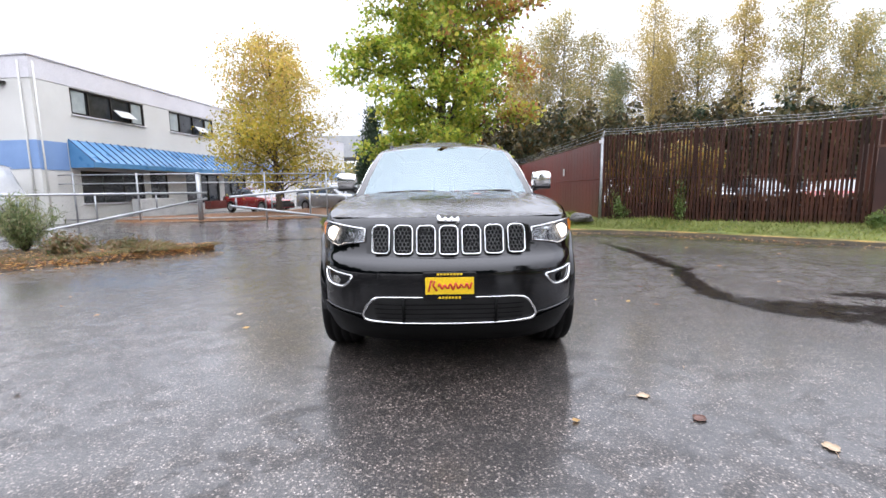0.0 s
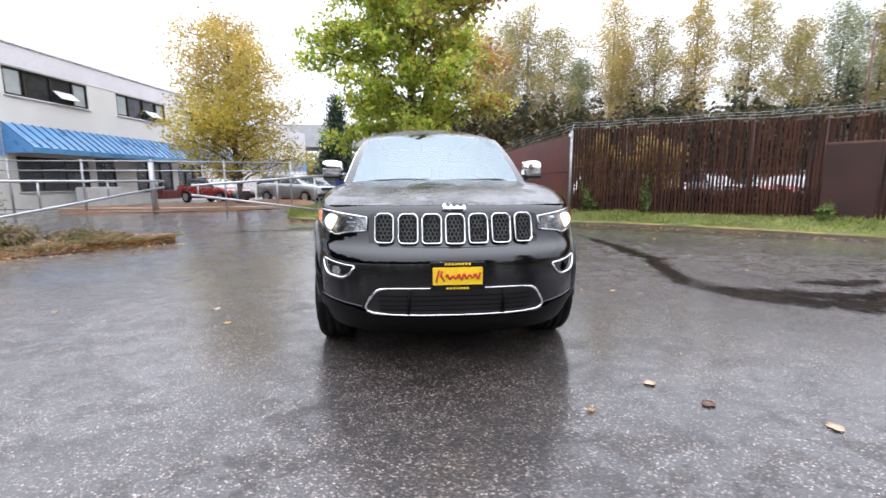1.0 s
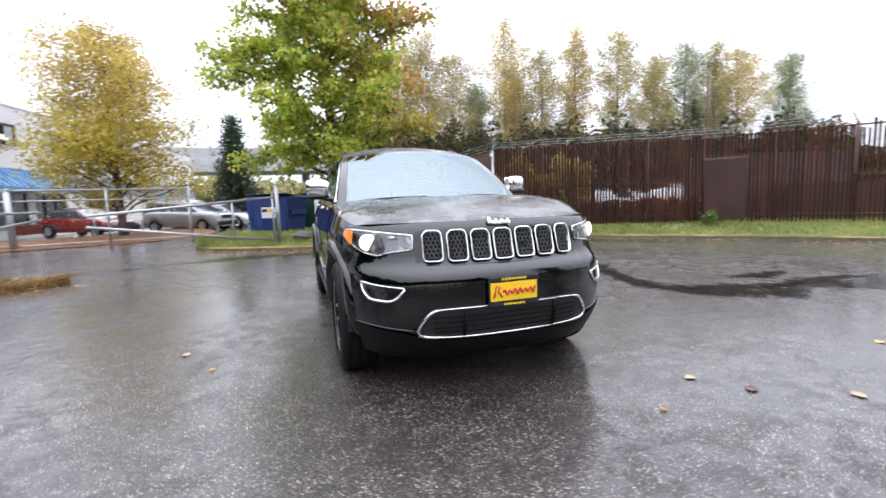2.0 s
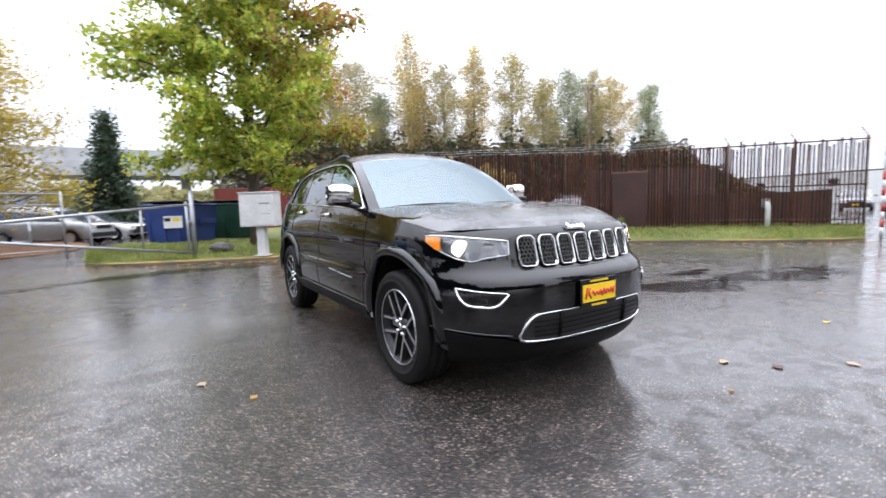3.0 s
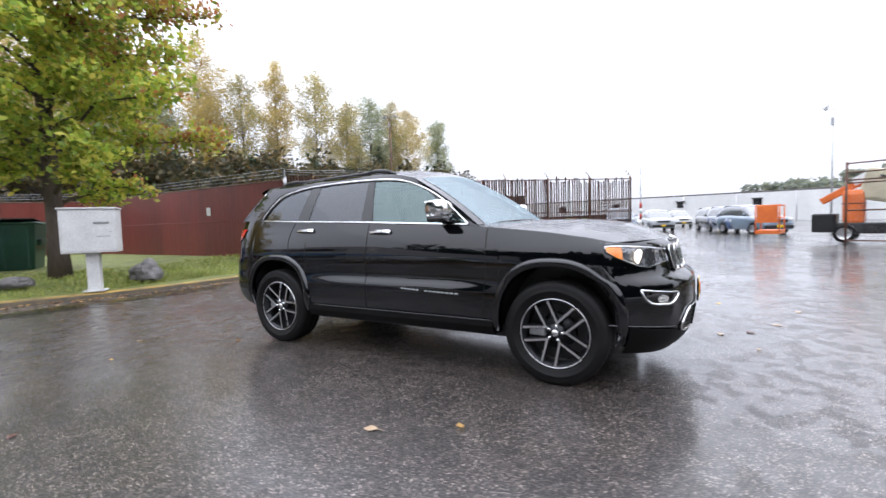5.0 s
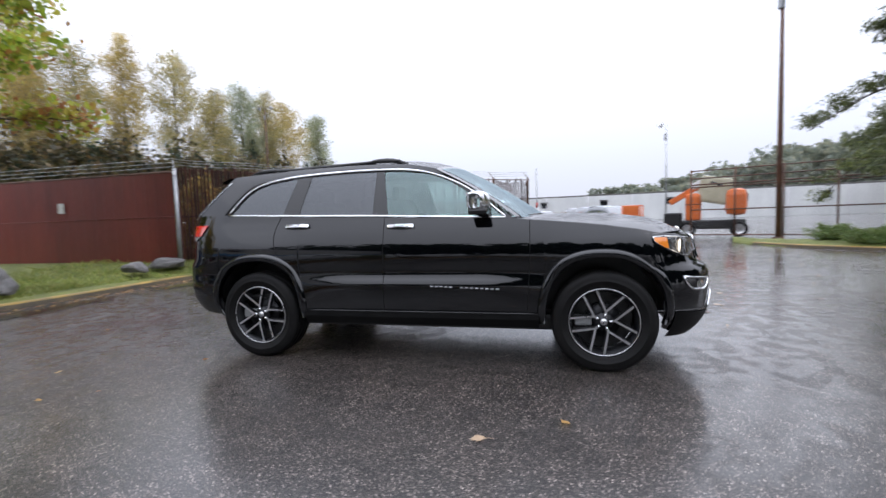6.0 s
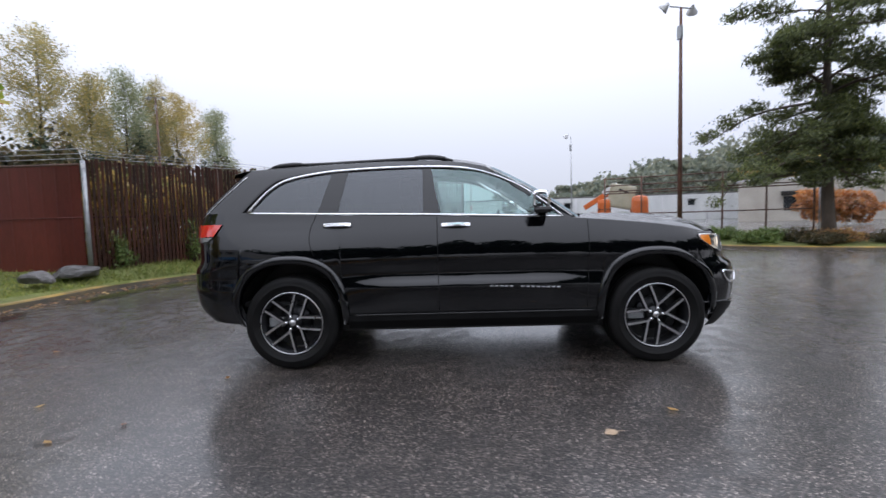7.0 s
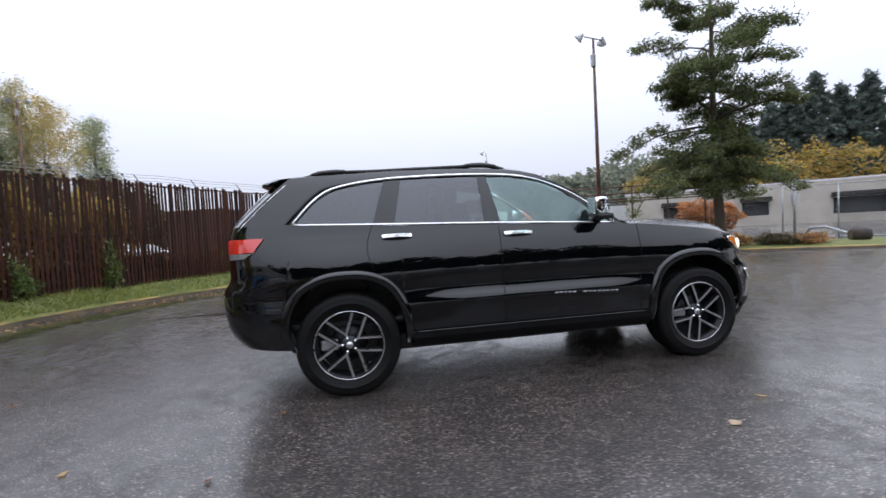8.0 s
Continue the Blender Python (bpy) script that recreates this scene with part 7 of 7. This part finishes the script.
part("basket_panel", box((0.05, 0.7, 0.7), (-0.47, 3.3, 1.15), 0.01), ORANGE, basket)
part("basket_floor", box((0.95, 0.85, 0.16), (0, 3.3, 0.42), 0.02), ORANGE, lift)
for sx in (-1, 1):
    for sy in (-1, 1):
        w = part("wheel", car_rim, None, lift)
        w.matrix_basis = pose(sx * 0.6, sy * 0.95, 0.36, 0, 0, 0 if sx < 0 else 180)
        part("tyre", car_wheel, None, w)

# ---- beds, weeds, litter and water ----
LITTER = leafy("litter_leaves", [(0.07, 0.028, 0.014), (0.154, 0.063, 0.021), (0.252, 0.14, 0.042), (0.315, 0.21, 0.07)])
SOIL = grained("leafy_soil", (0.045, 0.035, 0.022), (0.15, 0.1, 0.05), 3, 35, 0.85, 0.9, depth=0.03)


def mound(name, label, front, back, mat, height):
    a = ease_line([Vector(p) for p in front], 0.3)
    k = len(a)
    b = [Vector([lerp_table([(i / (len(back) - 1), q[j]) for i, q in enumerate(back)], t / (k - 1)) for j in range(2)]) for t in range(k)]
    rows = [[(*p.lerp(q, u), (0.005 if u in (0, 1) else height * math.sin(math.pi * u) ** 0.5) + (0 if u in (0, 1) else 0.04 * noise.noise((p.x * 2, p.y * 2, u * 4)))) for p, q in zip(a, b)] for u in (0, 0.06, 0.15, 0.3, 0.5, 0.7, 0.88, 1)]
    single(name, grid_mesh(name, rows), mat, label, "planting bed", kind="structure")
    return rows


weed_rows = mound("weed_bed", "low bed of wet soil with weeds and fallen leaves", [(-12, -1.2), (-9.0, 0.7), (-7.1, 2.0), (-6.2, 2.65), (-5.3, 3.5), (-4.75, 4.15)], [(-14, 2.5), (-11, 3.6), (-9.0, 4.3), (-7.6, 4.7), (-6.0, 4.7), (-4.9, 4.35)], SOIL, 0.16)
mound("pine_bed", "planting bed with brown leaves below the pine", [(13.3, -7.4), (12.0, -7.5), (10.3, -8.3), (8.7, -9.9), (7.3, -12.2), (6.2, -14.2), (4.6, -17)], [(14.2, -7.7), (13.6, -8.3), (12.8, -9.6), (11.9, -12.0), (10.9, -14.6), (9.8, -17), (8, -20)], LAWN, 0.18)
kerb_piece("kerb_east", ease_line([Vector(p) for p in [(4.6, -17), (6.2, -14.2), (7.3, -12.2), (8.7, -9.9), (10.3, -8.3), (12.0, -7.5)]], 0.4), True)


def tufts(name, label, spots, mat, h, seed, width=0.012, lean=0.5):
    """Blades of grass or weeds as one mass: spots of (x, y, z, size)."""
    rng = np.random.default_rng(seed)
    s = np.asarray(spots, dtype=float)
    k = len(s)
    az = rng.uniform(0, 2 * math.pi, k)
    hh = h * s[:, 3] * rng.uniform(0.5, 1.3, k)
    tilt = np.stack([rng.normal(0, lean, k) * hh, rng.normal(0, lean, k) * hh, hh], 1)
    wv = np.stack([np.cos(az), np.sin(az), np.zeros(k)], 1) * width * s[:, 3:4]
    v = np.empty((k, 4, 3))
    v[:, 0], v[:, 1] = s[:, :3] - wv, s[:, :3] + wv
    v[:, 2] = s[:, :3] + tilt * 0.55 + wv * 0.8
    v[:, 3] = s[:, :3] + tilt + np.stack([tilt[:, 0], tilt[:, 1], -np.abs(tilt[:, 0]) * 0.4], 1) * 0.3
    me = bpy.data.meshes.new(name)
    me.from_pydata(v.reshape(-1, 3).tolist(), [], [(4 * i, 4 * i + 1, 4 * i + 2) for i in range(k)] + [(4 * i, 4 * i + 2, 4 * i + 3) for i in range(k)])
    single(name, me, mat, label, "grass", kind="stuff")


GRASS = leafy("grass_blades", [(0.08, 0.11, 0.024), (0.12, 0.15, 0.034), (0.16, 0.175, 0.044), (0.2, 0.185, 0.065)])
WEED = leafy("weed_leaves", [(0.04, 0.05, 0.018), (0.07, 0.07, 0.025), (0.11, 0.085, 0.04), (0.1, 0.055, 0.025), (0.13, 0.1, 0.06)])
WEED_GREEN = leafy("sapling_leaves", [(0.05, 0.085, 0.02), (0.08, 0.12, 0.03), (0.12, 0.14, 0.04)])
BROOM = leafy("broom_twigs", [(0.05, 0.075, 0.025), (0.085, 0.115, 0.04), (0.13, 0.14, 0.06), (0.16, 0.14, 0.08)])
rng = random.Random(21)
spots = []
for _ in range(30000):
    u, w = rng.random(), rng.random() ** 1.3
    i = u * (k_line := len(kerb_even) - 1)
    a = int(i)
    p = kerb_even[a].lerp(kerb_even[min(a + 1, k_line)], i - a)
    q = back_even[a].lerp(back_even[min(a + 1, k_line)], i - a)
    if (q - p).length > 3.5:
        w *= 3.5 / (q - p).length
    g = p.lerp(q, 0.04 + 0.96 * w)
    spots.append((g.x, g.y, lawn_height(0.04 + 0.96 * w) - 0.01, 0.7 + 0.8 * max(noise.noise((g.x * 0.8, g.y * 0.8, 3)), 0)))
tufts("grass", "wet green grass blades on the bank", spots, GRASS, 0.11, 22)
spots = []
for _ in range(12000):
    x = rng.uniform(-11, -4.8)
    y = lerp_table([(-12, -1.2), (-9.0, 0.7), (-7.1, 2.0), (-6.2, 2.65), (-5.3, 3.5), (-4.75, 4.15)], x) + rng.uniform(0.1, 1.0) * lerp_table([(-11, 3.2), (-7, 2.2), (-5, 0.4)], x)
    spots.append((x, y, 0.1, 0.4 + 1.3 * max(noise.noise((x * 1.1, y * 1.1, 7)), 0)))
tufts("weeds", "rough weeds on the wet bed", spots, WEED, 0.16, 23, 0.02, 0.7)


def bush(at, r, h, seed, label, mat, stems=60, steep=0.35, long=3.0, leaf=0.03):
    rng = np.random.default_rng(seed)
    top = thing("bush", label, "bush", at)
    bars, pts = [], []
    for i in range(stems):
        az, el = rng.uniform(0, 2 * math.pi), rng.uniform(steep, 1.45)
        ln = h * rng.uniform(0.6, 1.1)
        e = Vector((math.cos(az) * math.cos(el) * ln * r / h * 1.2, math.sin(az) * math.cos(el) * ln * r / h * 1.2, math.sin(el) * ln))
        bars.append(([(0, 0, 0), tuple(e * 0.5 + Vector((0, 0, 0.08 * ln))), tuple(e)], [0.008, 0.005, 0.002], 3, False))
        w = rng.uniform(0.3, 1.05, (60, 1))
        pts.append(np.array(e)[None] * w + rng.normal(size=(60, 3)) * 0.05)
    part("stems", tubes_mesh("stems", bars), BARK, top)
    c = np.concatenate(pts)
    c = c[c[:, 2] > 0.02]
    part("leaves", leaf_cloud("leaves", c, leaf * rng.uniform(0.6, 1.4, len(c)), rng, 0.5, long), mat, top)


bush((-7.9, 3.35, 0.1), 0.75, 1.1, 41, "straggly grey-green broom bush in the weed bed", BROOM, 80, 0.75, 9.0, 0.014)
bush((-7.0, 3.2, 0.1), 0.5, 0.35, 42, "low brown-green weeds in the bed", WEED, 40)
bush((-8.9, 2.6, 0.1), 0.55, 0.5, 43, "low brown-green weeds in the bed", WEED, 40)
bush((-6.2, 3.6, 0.08), 0.4, 0.22, 44, "low brown-green weeds in the bed", WEED, 30)
for i, (x, y, r, h) in enumerate([(9.2, -11.6, 0.8, 0.38), (8.5, -12.6, 0.8, 0.35), (10.6, -10.4, 0.8, 0.4), (11.4, -9.4, 0.7, 0.5), (9.8, -11.0, 0.7, 0.4), (8.0, -13.4, 0.7, 0.3), (10.0, -9.6, 0.7, 0.35), (8.9, -10.9, 0.7, 0.3)]):
    bush((x, y, 0.14), r, h, 50 + i, "low russet shrubs below the pine", WEED_GREEN if i in (2, 3, 6) else (LITTER, UNDERGROWTH, LITTER)[i % 3], 80)
bush((5.0, 7.45, 0.3), 0.3, 0.75, 57, "small sapling weed against the fence", WEED_GREEN, 7)
bush((6.25, 6.55, 0.3), 0.3, 0.95, 58, "small sapling weed against the fence", WEED_GREEN, 6)
bush((9.2, 4.25, 0.3), 0.3, 0.35, 59, "low green weed against the fence", WEED_GREEN, 14)

# fallen leaves
LEAF_TAN = grained("pale_fallen_leaf", (0.34, 0.24, 0.15), (0.5, 0.37, 0.25), 20, 120, 0.4, 0.3)
LEAF_BROWN = grained("dark_fallen_leaf", (0.06, 0.025, 0.015), (0.13, 0.05, 0.03), 20, 120, 0.35, 0.3)
LEAF_YELLOW = grained("yellow_fallen_leaf", (0.5, 0.32, 0.05), (0.62, 0.45, 0.1), 20, 120, 0.4, 0.3)


def leaf_mesh(size, seed, lobes=5):
    """A lobed leaf with a folded midrib, a raised rim here and there, and a stem."""
    rng = np.random.default_rng(seed)
    k = 30
    rim = []
    for i in range(k):
        a = 2 * math.pi * i / k
        r = size * (0.42 + 0.13 * abs(math.cos(lobes * a / 2)) ** 0.8 + 0.015 * rng.normal()) * (0.8 + 0.2 * math.cos(a))
        rim.append((r * math.cos(a) * 1.2, r * math.sin(a) * 0.95, 0.004 + 0.05 * size * (0.5 + 0.5 * math.sin(2 * a + seed)) + 0.07 * size * abs(math.sin(a))))
    half = [(x * 0.5, y * 0.5, 0.004 + z * 0.3) for x, y, z in rim]
    verts = rim + half + [(0, 0, 0.004)] + [(x, y, z - 0.0012) for x, y, z in rim]
    faces = [(i, (i + 1) % k, k + (i + 1) % k, k + i) for i in range(k)] + [(k + i, k + (i + 1) % k, 2 * k) for i in range(k)]
    faces += [(i, 2 * k + 1 + i, 2 * k + 1 + (i + 1) % k, (i + 1) % k) for i in range(k)]
    sv, sf = tube([(-0.3 * size, 0, 0.005), (-0.65 * size, 0.05 * size, 0.006), (-0.95 * size, 0.16 * size, 0.004)], [0.0018, 0.0014, 0.001], 5)
    o = len(verts)
    return raw("fallen_leaf", verts + [tuple(v) for v in sv], faces + [tuple(o + i for i in f) for f in sf])


def fallen(x, y, size, turn, mat, label, seed):
    single("fallen_leaf", leaf_mesh(size, seed), mat, label, "leaf", pose(x, y, 0, 0, 0, turn), "leaves on the asphalt")


for i, (x, y, s, m, lab) in enumerate([(1.11, -2.553, 0.075, LEAF_TAN, "pale tan fallen leaf on wet asphalt"), (1.289, -2.819, 0.08, LEAF_BROWN, "dark brown curled leaf on wet asphalt"), (1.746, -3.096, 0.08, LEAF_TAN, "pale tan fallen leaf on wet asphalt"),
                                       (-2.06, -0.7, 0.075, LEAF_TAN, "pale yellow leaf lying flat on wet asphalt"), (2.6, -3.4, 0.07, LEAF_TAN, "pale tan fallen leaf on wet asphalt"), (2.9, -2.6, 0.07, LEAF_YELLOW, "yellow fallen leaf on wet asphalt"), (-3.1, 1.2, 0.06, LEAF_BROWN, "dark brown curled leaf on wet asphalt"), (2.2, -4.4, 0.07, LEAF_BROWN, "dark brown curled leaf on wet asphalt")]):
    fallen(x, y, s, 37 * i, m, lab, i)
rng = np.random.default_rng(77)
pts = []
for _ in range(1500):
    u = rng.uniform()
    i = u * (len(kerb_even) - 1)
    p = kerb_even[int(i)]
    pts.append((p.x + rng.normal() * 0.35, p.y - abs(rng.normal()) * 0.3 + 0.1, 0.012))
for _ in range(4200):
    along, across = rng.uniform(0.15, 0.999) * (len(weed_rows[0]) - 1), min(abs(rng.normal()) * 2.2, 6.9)
    a, b = int(along), int(across)
    low = Vector(weed_rows[b][a]).lerp(Vector(weed_rows[b][a + 1]), along - a)
    high = Vector(weed_rows[b + 1][a]).lerp(Vector(weed_rows[b + 1][a + 1]), along - a)
    p = low.lerp(high, across - b)
    pts.append((p.x, p.y, p.z + 0.015))
for _ in range(500):
    along = rng.uniform(0.15, 1) * (len(weed_rows[0]) - 1)
    p = weed_rows[0][min(int(along), len(weed_rows[0]) - 1)]
    pts.append((p[0] + rng.normal() * 0.3, p[1] - abs(rng.normal()) * 0.12, 0.01))
for _ in range(260):
    pts.append((rng.uniform(-12, 13), rng.uniform(-9, 14), 0.008))
pts = [p for p in pts if not (abs(p[0]) < 1.1 and abs(p[1]) < 2.5)]
litter = leaf_cloud("leaf_litter", pts, 0.045 * rng.uniform(0.5, 1.4, len(pts)), rng, 0.3, 1.3)
co = np.empty(len(litter.vertices) * 3)
litter.vertices.foreach_get("co", co)
co = co.reshape(-1, 3)
base = np.repeat(np.array(pts)[:, 2], 4)
co[:, 2] = base + (co[:, 2] - base) * 0.25 + 0.004
litter.vertices.foreach_set("co", co.ravel())
single("leaf_litter", litter, LITTER, "brown and orange leaf litter along the kerbs", "leaves", kind="stuff")

# leaves and sprigs on the wet hood
SPRIG = grained("green_sprig", (0.1, 0.16, 0.03), (0.2, 0.26, 0.06), 30, 120, 0.45, 0.2)
LEAF_RED = grained("red_brown_leaf", (0.22, 0.05, 0.03), (0.34, 0.1, 0.05), 20, 120, 0.4, 0.3)
for i, (u, v, s, m, lab) in enumerate([(0.57, 0.42, 0.06, LEAF_RED, "red-brown leaf stuck to the wet hood"), (0.46, 0.6, 0.045, SPRIG, "small green sprig on the wet hood"), (0.53, 0.72, 0.04, LEAF_RED, "red-brown leaf stuck to the wet hood"), (0.41, 0.86, 0.05, LEAF_RED, "red-brown leaf stuck to the wet hood"),
                                       (0.36, 0.66, 0.04, SPRIG, "small green sprig on the wet hood"), (0.63, 0.55, 0.035, LEAF_BROWN, "dark leaf stuck to the wet hood"), (0.2, 0.5, 0.035, LEAF_BROWN, "dark leaf stuck to the wet hood"), (0.7, 0.8, 0.045, SPRIG, "small green sprig on the wet hood"), (0.3, 0.9, 0.035, LEAF_BROWN, "dark leaf stuck to the wet hood")]):
    p = hood_at(u, v)
    nrm = (hood_at(u + 0.01, v) - hood_at(u - 0.01, v)).cross(hood_at(u, v + 0.01) - hood_at(u, v - 0.01)).normalized()
    m4 = Matrix.Translation(p + nrm * 0.001) @ nrm.to_track_quat("Z", "Y").to_matrix().to_4x4() @ Matrix.Rotation(i * 1.3, 4, "Z")
    single("leaf", leaf_mesh(s, 60 + i, 3 if m is SPRIG else 5), m, lab, "leaf", m4, "leaves on the hood")


# standing water in the hollow beside the car
def water():
    """Thin water with a ragged, soaked-in margin; depth runs from 0 at the rim to 1."""
    m, n, l, b = material("puddle_water", 0.05)
    co = coords(n)
    b.inputs["Base Color"].default_value = (0.012, 0.011, 0.01, 1)
    rip = noise_node(n, l, co, 26, 4, 0.6)
    bumped(n, l, b, rip.outputs[0], 0.35, 0.004)
    at = n.new("ShaderNodeAttribute")
    at.attribute_name = "depth"
    rag = noise_node(n, l, co, 4.5, 8, 0.75)
    add = n.new("ShaderNodeMath")
    add.operation = "ADD"
    far = n.new("ShaderNodeMath")
    far.operation = "MULTIPLY_ADD"
    far.inputs[1].default_value, far.inputs[2].default_value = 3.4, -1.2
    l.new(rag.outputs[0], far.inputs[0])
    l.new(at.outputs["Fac"], add.inputs[0])
    l.new(far.outputs[0], add.inputs[1])
    a = ramp(n, l, add.outputs[0], [(0.8, (0, 0, 0)), (1.08, (0.8,) * 3)])
    l.new(a.outputs[0], b.inputs["Alpha"])
    return m


WATER = water()


def puddle(line, width, seed):
    pts = ease_line([Vector(p) for p in line], 0.08)
    rows, deep = [], []
    share = (-1, -0.7, -0.4, 0, 0.4, 0.7, 1)
    for i, p in enumerate(pts):
        d = (pts[min(i + 1, len(pts) - 1)] - pts[max(i - 1, 0)]).normalized()
        n2 = Vector((-d.y, d.x))
        u = i / (len(pts) - 1)
        w = 1.6 * width * math.sin(math.pi * min(max(u, 0.02), 0.98)) ** 0.5
        a, b = [max(w * (0.75 + 0.6 * noise.noise((p.x * 1.7, p.y * 1.7, seed + k))), 0.02) for k in (0, 9)]
        rows.append([(p.x + n2.x * s * (a if s < 0 else b), p.y + n2.y * s * (a if s < 0 else b), 0.004 + 0.0015 * seed) for s in share])
        deep += [(1 - abs(s)) * min(1, 6 * u, 6 * (1 - u)) for s in share]
    me = grid_mesh("puddle", rows)
    me.attributes.new("depth", "FLOAT", "POINT").data.foreach_set("value", deep)
    single("puddle", me, WATER, "dark puddle lying in a hollow of the asphalt", "puddle", kind="structure")


puddle([(3.5, 5.3), (3.6, 2.9), (3.45, 1.4), (3.15, 0.4), (3.1, -0.35), (3.5, -0.65), (4.2, -0.85), (5.4, -0.9), (7.0, -1.2)], 0.2, 1)
puddle([(2.9, -0.3), (3.3, -0.75), (4.0, -1.15), (4.6, -1.1)], 0.3, 4)
puddle([(4.4, -0.6), (5.0, -1.25), (6.0, -1.5), (7.2, -1.5)], 0.42, 5)
puddle([(4.2, -0.2), (4.6, -0.35), (5.4, -0.3)], 0.16, 6)
puddle([(-5.2, 5.4), (-4.2, 6.0), (-3.2, 6.4), (-1.8, 6.6), (0.5, 6.4), (2.5, 6.45)], 0.45, 2)
puddle([(2.0, 6.3), (3.6, 6.2), (5.2, 5.6), (6.6, 4.5), (8.2, 3.0)], 0.4, 3)
